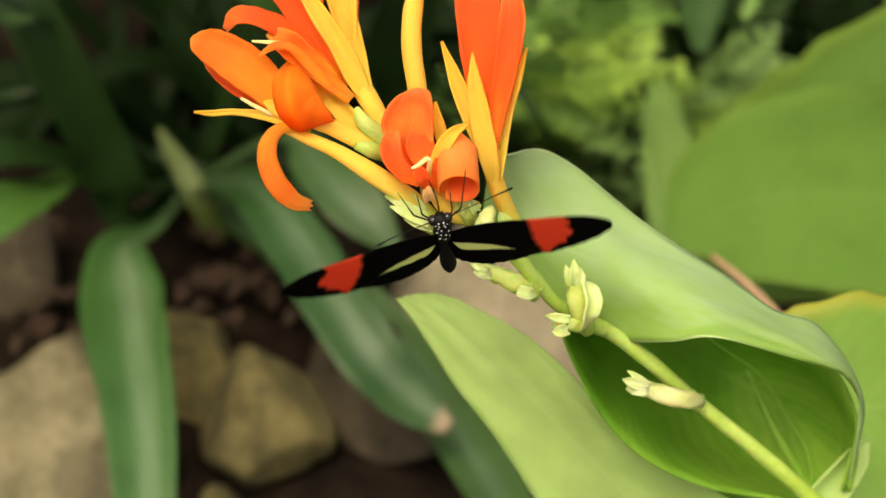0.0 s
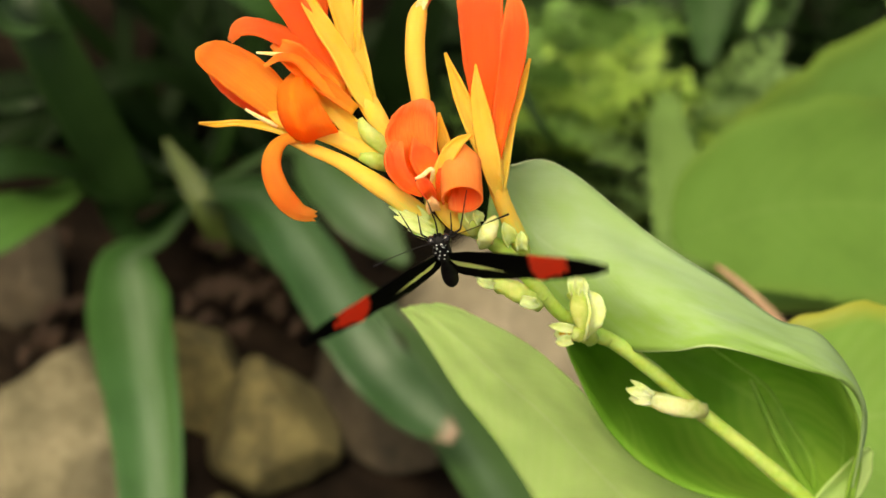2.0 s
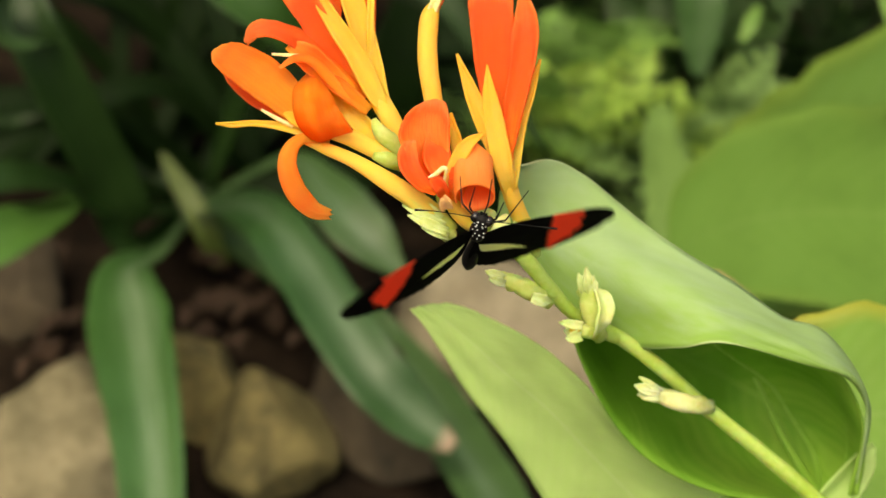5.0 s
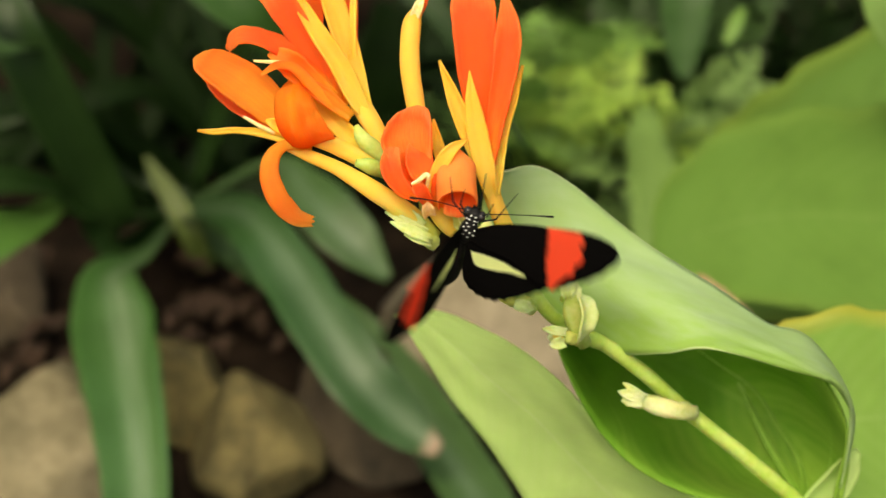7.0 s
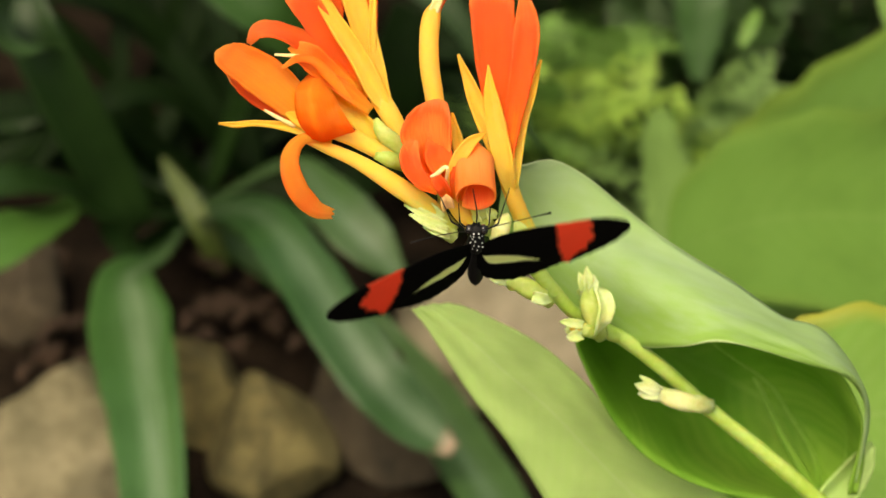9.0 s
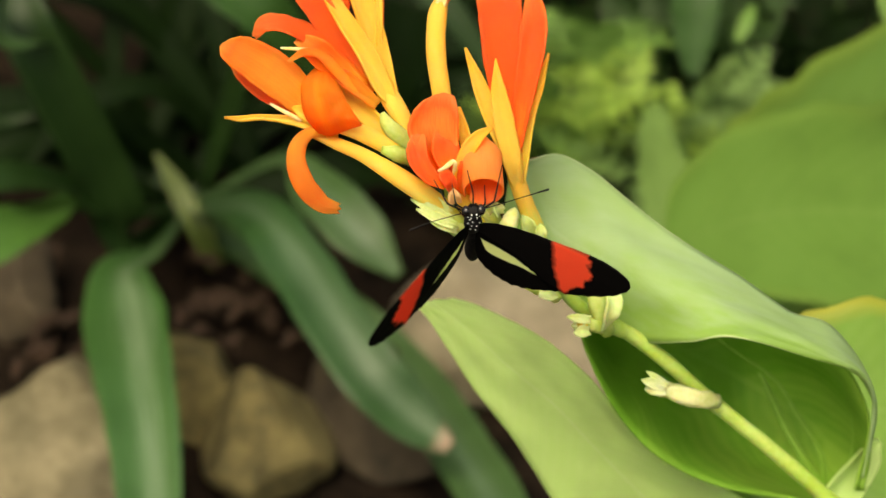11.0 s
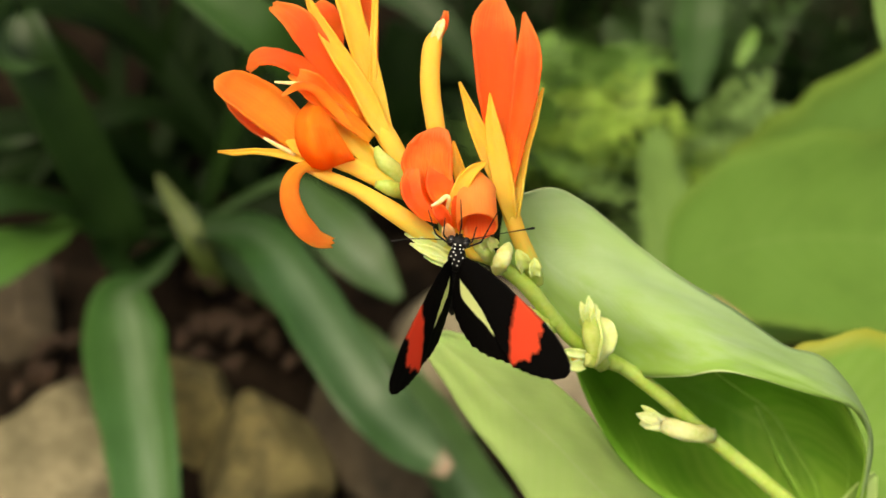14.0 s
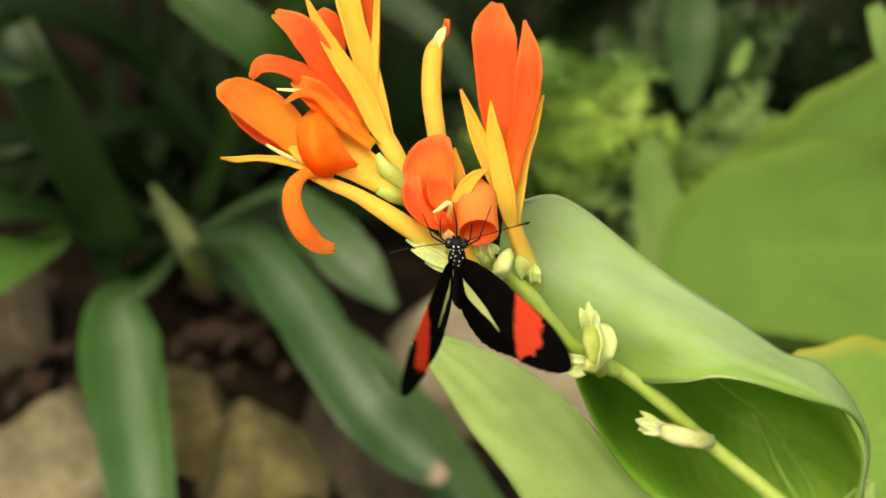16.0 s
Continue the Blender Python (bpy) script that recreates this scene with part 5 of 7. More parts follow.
def make_body():
    part("thorax", ball(mm(1.85, 3.5, 1.9), 16, 0.08, 1, mm(0, 0.6, 0)), BLACK, butterfly)
    path = [mm(0, -1.5, 0), mm(0, -5, -0.1), mm(0, -9, -0.3), mm(0, -13.5, -0.6), mm(0, -17.2, -0.9)]
    part("abdomen", tube(path, mm(0.9, 1.0, 1.6, 1.6, 0.35), 22, 14, 1, 0.06), BLACK, butterfly)
    head = part("head", ball(mm(1.6, 1.45, 1.5), 16, 0.05, 2, mm(0, 5.6, 0.3)), BLACK, butterfly)
    for s in (-1, 1):
        part("eye", ball(mm(0.95, 1.15, 1.15), 16, 0, 0, mm(s * 1.45, 5.8, 0.3)), EYE, head, "glossy dark round eye")
        part("palp", tube([mm(s * 0.4, 6.3, -0.3), mm(s * 0.5, 7.3, -0.2), mm(s * 0.5, 8.0, 0.3)], mm(0.3, 0.3, 0.08), 8, 7), BLACK, head)
    tips = {1: (mm(0.6, 6.4, 0.8), mm(5, 9.4, 1.4), mm(10.5, 12.2, 1.6), mm(14.6, 14.0, 1.6)), -1: (mm(-0.6, 6.4, 0.8), mm(-4.5, 7.6, 2.2), mm(-9, 8.2, 3.6), mm(-13, 8.0, 4.8))}
    for s in (-1, 1):
        part("antenna", tube(list(tips[s]), mm(0.13, 0.10, 0.10, 0.24), 26, 7), BLACK, head, "thin black antenna with a clubbed tip")
    part("proboscis", tube([mm(0, 6.4, -0.5), mm(0.1, 8.8, -2.0), mm(-0.4, 10.8, -4.0), mm(-0.7, 12.0, -5.4)], mm(0.16, 0.14, 0.12, 0.08), 14, 6), BLACK, head)
    thorax_spots = [(-0.2, 3.0), (0.25, 0.6), (-0.7, 0.9), (-0.75, 3.3), (0.7, 3.4), (-1.15, 2.3), (1.2, 2.2), (-0.4, 2.0), (0.5, 1.8), (-1.35, 0.9), (1.3, 1.0)]
    for x, y in thorax_spots:
        z = 1.9 * math.sqrt(max(0.05, 1 - (x / 1.85) ** 2 - ((y - 0.6) / 3.5) ** 2))
        part("spot", ball(mm(0.19, 0.22, 0.1), 8, 0.1, x, mm(x, y, z)), WHITE, butterfly, "white scale spot")
    for x, y, z in ((-0.55, 5.2, 1.66), (0.55, 5.2, 1.66), (-0.5, 6.2, 1.58), (0.5, 6.2, 1.58), (-1.1, 4.7, 1.05), (1.1, 4.7, 1.05)):
        part("spot", ball(mm(0.2, 0.22, 0.12), 8, 0.1, x, mm(x, y, z)), WHITE, head, "white scale spot")
    legs = [((-1.2, 2.6, -1.2), (-4.7, 4.0, -2.6), (-5.1, 4.3, -3.0), (-7.2, 5.0, -8.0)), ((1.2, 2.6, -1.2), (4.3, 3.8, -2.4), (4.6, 4.2, -2.9), (6.8, 6.0, -9.6)),
            ((-1.0, 3.0, -1.2), (-3.0, 4.4, -2.0), (-3.3, 4.7, -2.4), (-3.6, 4.4, -7.0)), ((1.0, 3.0, -1.2), (2.3, 3.8, -1.8), (2.6, 4.0, -2.3), (2.9, 3.8, -6.4))]
    for a, b, c, d in legs:
        a, b, c, d = (np.array(mm(*p)) for p in (a, b, c, d))
        pts = [a, a * 0.5 + b * 0.5, b, c, c * 0.6 + d * 0.4, c * 0.2 + d * 0.8, d]
        part("leg", tube(pts, mm(0.24, 0.2, 0.2, 0.18, 0.13, 0.11, 0.09), 30, 6), BLACK, butterfly)


make_body()
right_wing = make_wing(1, "right")
left_wing = make_wing(-1, "left")


# ---- motion of the butterfly and of its wings ----
def motions():
    walk(butterfly, [
        (0, PLANT @ pose(-0.00002, 0.00318, 0.00700, 59.6, 0.1, 11.2)),
        (0.1, PLANT @ pose(0.00014, 0.00353, 0.00700, 57.8, 0.1, 9.7)),
        (0.2, PLANT @ pose(-0.00012, 0.00314, 0.00700, 58.1, 0.4, 5.6)),
        (0.3, PLANT @ pose(-0.00003, 0.00415, 0.00700, 56.7, 0.6, 1.9)),
        (0.4, PLANT @ pose(0.00023, 0.00382, 0.00700, 55.8, 0.9, -2.1)),
        (0.5, PLANT @ pose(-0.00025, 0.00356, 0.00700, 58.0, 1.0, -3.4)),
        (0.6, PLANT @ pose(-0.00018, 0.00263, 0.00700, 59.9, 0.5, -2.2)),
        (0.7, PLANT @ pose(-0.00010, 0.00263, 0.00700, 61.4, 0.0, -1.4)),
        (0.8, PLANT @ pose(-0.00025, 0.00263, 0.00700, 62.1, -0.6, -0.1)),
        (0.9, PLANT @ pose(-0.00039, 0.00244, 0.00700, 62.9, -1.4, 2.4)),
        (1, PLANT @ pose(-0.00047, 0.00204, 0.00700, 64.0, -2.2, 5.4)),
        (1.1, PLANT @ pose(-0.00064, 0.00215, 0.00700, 65.2, -2.4, 8.6)),
        (1.2, PLANT @ pose(-0.00104, 0.00192, 0.00700, 65.2, -2.4, 11.7)),
        (1.3, PLANT @ pose(-0.00101, 0.00211, 0.00700, 64.6, -2.4, 14.0)),
        (1.4, PLANT @ pose(-0.00131, 0.00190, 0.00700, 63.8, -2.0, 14.7)),
        (1.5, PLANT @ pose(-0.00129, 0.00177, 0.00700, 63.1, -1.6, 14.3)),
        (1.6, PLANT @ pose(-0.00135, 0.00139, 0.00700, 62.8, -2.1, 12.9)),
        (1.7, PLANT @ pose(-0.00100, 0.00148, 0.00700, 62.9, -2.3, 11.0)),
        (1.8, PLANT @ pose(-0.00116, 0.00129, 0.00700, 63.2, -2.7, 11.3)),
        (1.9, PLANT @ pose(-0.00104, 0.00125, 0.00700, 62.7, -3.3, 10.9)),
        (2, PLANT @ pose(-0.00079, 0.00138, 0.00700, 62.7, -3.8, 9.4)),
        (2.1, PLANT @ pose(-0.00085, 0.00128, 0.00700, 60.7, -3.6, 9.6)),
        (2.2, PLANT @ pose(-0.00103, 0.00114, 0.00700, 60.6, -3.7, 9.9)),
        (2.3, PLANT @ pose(-0.00128, 0.00124, 0.00700, 61.3, -3.6, 8.9)),
        (2.4, PLANT @ pose(-0.00156, 0.00251, 0.00700, 65.2, -3.2, 4.9)),
        (2.5, PLANT @ pose(-0.00103, 0.00198, 0.00700, 62.8, -3.5, 4.6)),
        (2.6, PLANT @ pose(-0.00106, 0.00151, 0.00700, 62.5, -3.9, 3.4)),
        (2.7, PLANT @ pose(-0.00066, 0.00199, 0.00700, 64.8, -3.5, 1.6)),
        (2.8, PLANT @ pose(-0.00095, 0.00187, 0.00700, 65.2, -3.2, 2.0)),
        (2.9, PLANT @ pose(-0.00144, 0.00145, 0.00700, 64.5, -3.2, 2.6)),
        (3, PLANT @ pose(-0.00034, 0.00182, 0.00700, 63.5, -3.4, 6.2)),
        (3.1, PLANT @ pose(-0.00054, 0.00148, 0.00700, 63.6, -4.1, 6.2)),
        (3.2, PLANT @ pose(-0.00034, 0.00260, 0.00700, 62.5, -4.7, 0.6)),
        (3.3, PLANT @ pose(-0.00007, 0.00253, 0.00700, 62.1, -5.3, -1.3)),
        (3.4, PLANT @ pose(0.00099, 0.00271, 0.00700, 63.6, -5.8, 0.7)),
        (3.5, PLANT @ pose(0.00101, 0.00293, 0.00700, 60.7, -6.3, -2.4)),
        (3.6, PLANT @ pose(0.00086, 0.00473, 0.00700, 56.3, -7.1, -4.4)),
        (3.7, PLANT @ pose(0.00160, 0.00451, 0.00700, 59.1, -6.3, -10.5)),
        (3.8, PLANT @ pose(0.00148, 0.00410, 0.00700, 61.4, -5.2, -16.2)),
        (3.9, PLANT @ pose(0.00161, 0.00377, 0.00700, 57.2, -5.0, -21.4)),
        (4, PLANT @ pose(0.00119, 0.00371, 0.00700, 60.7, -4.7, -20.3)),
        (4.1, PLANT @ pose(0.00191, 0.00478, 0.00700, 61.1, -3.7, -20.9)),
        (4.2, PLANT @ pose(0.00241, 0.00459, 0.00700, 62.6, -3.2, -20.3)),
        (4.3, PLANT @ pose(0.00252, 0.00464, 0.00700, 62.4, -3.2, -20.1)),
        (4.4, PLANT @ pose(0.00266, 0.00469, 0.00700, 62.3, -3.1, -20.0)),
        (4.5, PLANT @ pose(0.00280, 0.00472, 0.00700, 62.1, -3.0, -20.0)),
        (4.6, PLANT @ pose(0.00297, 0.00474, 0.00700, 61.8, -2.8, -19.8)),
        (4.7, PLANT @ pose(0.00314, 0.00475, 0.00700, 61.6, -2.8, -19.8)),
        (4.8, PLANT @ pose(0.00332, 0.00476, 0.00700, 61.4, -2.5, -19.9)),
        (4.9, PLANT @ pose(0.00351, 0.00476, 0.00700, 61.2, -2.4, -19.8)),
        (5, PLANT @ pose(0.00369, 0.00476, 0.00700, 61.0, -2.1, -19.9)),
        (5.1, PLANT @ pose(0.00389, 0.00475, 0.00700, 60.7, -1.8, -19.9)),
        (5.2, PLANT @ pose(0.00409, 0.00474, 0.00700, 60.5, -1.6, -20.0)),
        (5.3, PLANT @ pose(0.00428, 0.00472, 0.00700, 60.3, -1.4, -20.1)),
        (5.4, PLANT @ pose(0.00447, 0.00470, 0.00700, 60.1, -1.2, -20.1)),
        (5.5, PLANT @ pose(0.00465, 0.00468, 0.00700, 59.8, -0.9, -20.2)),
        (5.6, PLANT @ pose(0.00482, 0.00466, 0.00700, 59.5, -0.7, -20.3)),
        (5.7, PLANT @ pose(0.00499, 0.00464, 0.00700, 59.3, -0.5, -20.3)),
        (5.8, PLANT @ pose(0.00513, 0.00463, 0.00700, 59.1, -0.4, -20.3)),
        (5.9, PLANT @ pose(0.00526, 0.00461, 0.00700, 58.9, -0.2, -20.3)),
        (6, PLANT @ pose(0.00537, 0.00460, 0.00700, 58.6, -0.1, -20.3)),
        (6.1, PLANT @ pose(0.00546, 0.00459, 0.00700, 58.4, 0.1, -20.1)),
        (6.2, PLANT @ pose(0.00554, 0.00458, 0.00700, 58.2, 0.1, -20.0)),
        (6.3, PLANT @ pose(0.00557, 0.00459, 0.00700, 58.0, 0.2, -19.8)),
        (6.4, PLANT @ pose(0.00583, 0.00480, 0.00700, 55.2, 0.4, -21.2)),
        (6.5, PLANT @ pose(0.00578, 0.00475, 0.00700, 53.5, 0.1, -21.4)),
        (6.6, PLANT @ pose(0.00342, 0.00438, 0.00700, 49.5, -0.1, -23.1)),
        (6.7, PLANT @ pose(0.00453, 0.00496, 0.00700, 46.9, -0.8, -22.2)),
        (6.8, PLANT @ pose(0.00566, 0.00518, 0.00700, 48.1, -0.8, -21.4)),
        (6.9, PLANT @ pose(0.00586, 0.00577, 0.00700, 48.0, -0.9, -19.6)),
        (7, PLANT @ pose(0.00496, 0.00609, 0.00700, 46.3, -0.2, -21.5)),
        (7.1, PLANT @ pose(0.00379, 0.00576, 0.00700, 47.8, -0.5, -16.2)),
        (7.2, PLANT @ pose(0.00292, 0.00501, 0.00700, 49.2, -0.2, -18.2)),
        (7.3, PLANT @ pose(0.00246, 0.00474, 0.00700, 50.0, -0.2, -20.6)),
        (7.4, PLANT @ pose(0.00361, 0.00575, 0.00700, 46.6, -1.0, -19.7)),
        (7.5, PLANT @ pose(0.00318, 0.00525, 0.00700, 47.5, -1.0, -20.9)),
        (7.6, PLANT @ pose(0.00320, 0.00529, 0.00700, 49.1, -0.7, -18.8)),
        (7.7, PLANT @ pose(0.00276, 0.00502, 0.00700, 52.6, -0.3, -13.9)),
        (7.8, PLANT @ pose(0.00225, 0.00411, 0.00700, 53.4, 0.0, -10.0)),
        (7.9, PLANT @ pose(0.00286, 0.00369, 0.00700, 53.7, 0.5, -7.1)),
        (8, PLANT @ pose(0.00321, 0.00333, 0.00700, 54.1, 0.7, -2.5)),
        (8.1, PLANT @ pose(0.00296, 0.00297, 0.00700, 55.5, 0.4, -3.5)),
        (8.2, PLANT @ pose(0.00270, 0.00303, 0.00700, 54.6, -0.1, -4.6)),
        (8.3, PLANT @ pose(0.00237, 0.00333, 0.00700, 54.2, -0.6, -5.6)),
        (8.4, PLANT @ pose(0.00219, 0.00197, 0.00700, 56.9, -1.2, -6.4)),
        (8.5, PLANT @ pose(0.00229, 0.00206, 0.00700, 56.8, -2.1, -5.6)),
        (8.6, PLANT @ pose(0.00265, 0.00137, 0.00700, 57.8, -1.8, -4.9)),
        (8.7, PLANT @ pose(0.00257, 0.00172, 0.00700, 58.0, -1.4, -4.8)),
        (8.8, PLANT @ pose(0.00247, 0.00143, 0.00700, 58.5, -1.0, -6.1)),
        (8.9, PLANT @ pose(0.00255, 0.00161, 0.00700, 58.7, -0.8, -4.7)),
        (9, PLANT @ pose(0.00300, 0.00216, 0.00700, 58.8, -0.6, -0.4)),
        (9.1, PLANT @ pose(0.00285, 0.00330, 0.00700, 56.9, -0.6, 1.4)),
        (9.2, PLANT @ pose(0.00310, 0.00442, 0.00700, 54.8, -0.4, 1.0)),
        (9.3, PLANT @ pose(0.00304, 0.00435, 0.00700, 55.1, -0.3, 1.2)),
        (9.4, PLANT @ pose(0.00295, 0.00431, 0.00700, 55.3, -0.3, 1.2)),
        (9.5, PLANT @ pose(0.00283, 0.00430, 0.00700, 55.6, -0.1, 1.3)),
        (9.6, PLANT @ pose(0.00269, 0.00431, 0.00700, 56.0, -0.1, 1.5)),
        (9.7, PLANT @ pose(0.00254, 0.00433, 0.00700, 56.4, 0.0, 1.6)),
        (9.8, PLANT @ pose(0.00239, 0.00438, 0.00700, 56.9, 0.2, 1.8)),
        (9.9, PLANT @ pose(0.00221, 0.00443, 0.00700, 57.3, 0.3, 2.0)),
        (10, PLANT @ pose(0.00204, 0.00450, 0.00700, 57.8, 0.5, 2.2)),
        (10.1, PLANT @ pose(0.00186, 0.00458, 0.00700, 58.3, 0.6, 2.5)),
        (10.2, PLANT @ pose(0.00168, 0.00466, 0.00700, 58.7, 0.7, 2.7)),
        (10.3, PLANT @ pose(0.00151, 0.00475, 0.00700, 59.2, 0.8, 2.9)),
        (10.4, PLANT @ pose(0.00135, 0.00484, 0.00700, 59.7, 1.0, 3.2)),
        (10.5, PLANT @ pose(0.00121, 0.00493, 0.00700, 60.2, 1.1, 3.4)),
        (10.6, PLANT @ pose(0.00109, 0.00501, 0.00700, 60.6, 1.2, 3.7)),
        (10.7, PLANT @ pose(0.00098, 0.00510, 0.00700, 61.1, 1.2, 3.9)),
        (10.8, PLANT @ pose(0.00090, 0.00517, 0.00700, 61.5, 1.4, 4.0)),
        (10.9, PLANT @ pose(0.00085, 0.00523, 0.00700, 62.0, 1.5, 4.3)),
        (11, PLANT @ pose(0.00083, 0.00527, 0.00700, 62.4, 1.5, 4.4)),
        (11.1, PLANT @ pose(0.00086, 0.00531, 0.00700, 62.7, 1.5, 4.6)),
        (11.2, PLANT @ pose(0.00092, 0.00532, 0.00700, 62.9, 1.6, 4.6)),
        (11.3, PLANT @ pose(0.00102, 0.00531, 0.00700, 63.2, 1.6, 4.6)),
        (11.4, PLANT @ pose(0.00093, 0.00462, 0.00700, 63.5, 1.5, 5.6)),
        (11.5, PLANT @ pose(0.00025, 0.00372, 0.00700, 62.7, 1.5, 6.0)),
        (11.6, PLANT @ pose(0.00056, 0.00325, 0.00700, 59.9, 1.0, 8.2)),
        (11.7, PLANT @ pose(0.00059, 0.00324, 0.00700, 58.1, 0.3, 10.7)),
        (11.8, PLANT @ pose(-0.00126, 0.00248, 0.00700, 58.1, 0.0, 10.5)),
        (11.9, PLANT @ pose(-0.00062, 0.00379, 0.00700, 58.3, -0.5, 13.9)),
        (12, PLANT @ pose(-0.00108, 0.00511, 0.00700, 55.6, -0.8, 16.7)),
        (12.1, PLANT @ pose(-0.00199, 0.00452, 0.00700, 55.5, -0.0, 12.4)),
        (12.2, PLANT @ pose(-0.00125, 0.00524, 0.00700, 55.1, 0.4, 11.1)),
        (12.3, PLANT @ pose(-0.00185, 0.00590, 0.00700, 55.0, 0.7, 10.6)),
        (12.4, PLANT @ pose(-0.00168, 0.00536, 0.00700, 53.8, 1.2, 7.7)),
        (12.5, PLANT @ pose(-0.00082, 0.00526, 0.00700, 53.6, 1.6, 3.7)),
        (12.6, PLANT @ pose(-0.00088, 0.00527, 0.00700, 49.9, 1.5, 4.9)),
        (12.7, PLANT @ pose(-0.00198, 0.00502, 0.00700, 49.0, 1.6, 7.2)),
        (12.8, PLANT @ pose(-0.00176, 0.00515, 0.00700, 46.1, 1.5, 8.4)),
        (12.9, PLANT @ pose(-0.00108, 0.00514, 0.00700, 45.7, 1.3, 9.7)),
        (13, PLANT @ pose(-0.00119, 0.00580, 0.00700, 47.3, 0.9, 10.5)),
        (13.1, PLANT @ pose(-0.00088, 0.00714, 0.00700, 55.2, 0.9, 7.8)),
        (13.2, PLANT @ pose(-0.00119, 0.00670, 0.00700, 57.9, 0.9, 4.5)),
        (13.3, PLANT @ pose(-0.00164, 0.00707, 0.00700, 56.3, 0.9, 1.2)),
        (13.4, PLANT @ pose(-0.00139, 0.00583, 0.00700, 51.6, 1.0, -1.3)),
        (13.5, PLANT @ pose(-0.00126, 0.00417, 0.00700, 49.8, 1.4, -4.2)),
        (13.6, PLANT @ pose(-0.00164, 0.00403, 0.00700, 48.3, 0.2, -5.9)),
        (13.7, PLANT @ pose(-0.00118, 0.00416, 0.00700, 47.7, -0.7, -7.5)),
        (13.8, PLANT @ pose(-0.00068, 0.00491, 0.00700, 47.2, -1.7, -8.9)),
        (13.9, PLANT @ pose(-0.00165, 0.00456, 0.00700, 46.8, -2.4, -10.0)),
        (14, PLANT @ pose(-0.00113, 0.00485, 0.00700, 48.0, -3.0, -8.3)),
        (14.1, PLANT @ pose(-0.00191, 0.00454, 0.00700, 51.4, -3.2, -11.3)),
        (14.2, PLANT @ pose(-0.00174, 0.00446, 0.00700, 52.7, -3.6, -12.2)),
        (14.3, PLANT @ pose(-0.00212, 0.00385, 0.00700, 53.2, -4.0, -13.3)),
        (14.4, PLANT @ pose(-0.00183, 0.00476, 0.00700, 54.8, -4.2, -15.9)),
        (14.5, PLANT @ pose(-0.00158, 0.00480, 0.00700, 54.5, -4.4, -19.1)),
        (14.6, PLANT @ pose(-0.00113, 0.00591, 0.00700, 53.0, -3.4, -16.2)),
        (14.7, PLANT @ pose(-0.00135, 0.00598, 0.00700, 53.7, -2.0, -13.9)),
        (14.8, PLANT @ pose(-0.00089, 0.00477, 0.00700, 53.4, -0.7, -11.6)),
        (14.9, PLANT @ pose(-0.00107, 0.00419, 0.00700, 55.4, 1.0, -11.0)),
        (15, PLANT @ pose(-0.00140, 0.00401, 0.00700, 55.7, 2.5, -8.4)),
        (15.1, PLANT @ pose(-0.00166, 0.00369, 0.00700, 58.2, 2.2, -6.8)),
        (15.2, PLANT @ pose(-0.00112, 0.00500, 0.00700, 60.9, 1.6, -3.7)),
        (15.3, PLANT @ pose(-0.00124, 0.00492, 0.00700, 62.9, 1.0, -2.7)),
        (15.4, PLANT @ pose(-0.00148, 0.00449, 0.00700, 63.2, 0.5, -2.4)),
        (15.5, PLANT @ pose(-0.00018, 0.00477, 0.00700, 64.5, -0.2, -1.1)),
        (15.6, PLANT @ pose(-0.00079, 0.00431, 0.00700, 63.3, -0.9, -0.7)),
        (15.7, PLANT @ pose(-0.00053, 0.00539, 0.00700, 62.2, -1.8, 0.9)),
        (15.8, PLANT @ pose(-0.00057, 0.00502, 0.00700, 59.7, -2.5, 0.9)),
        (15.9, PLANT @ pose(-0.00116, 0.00551, 0.00700, 56.2, -3.1, 0.1)),
        (16, PLANT @ pose(-0.00127, 0.00613, 0.00700, 52.8, -3.8, -0.7)),
    ])
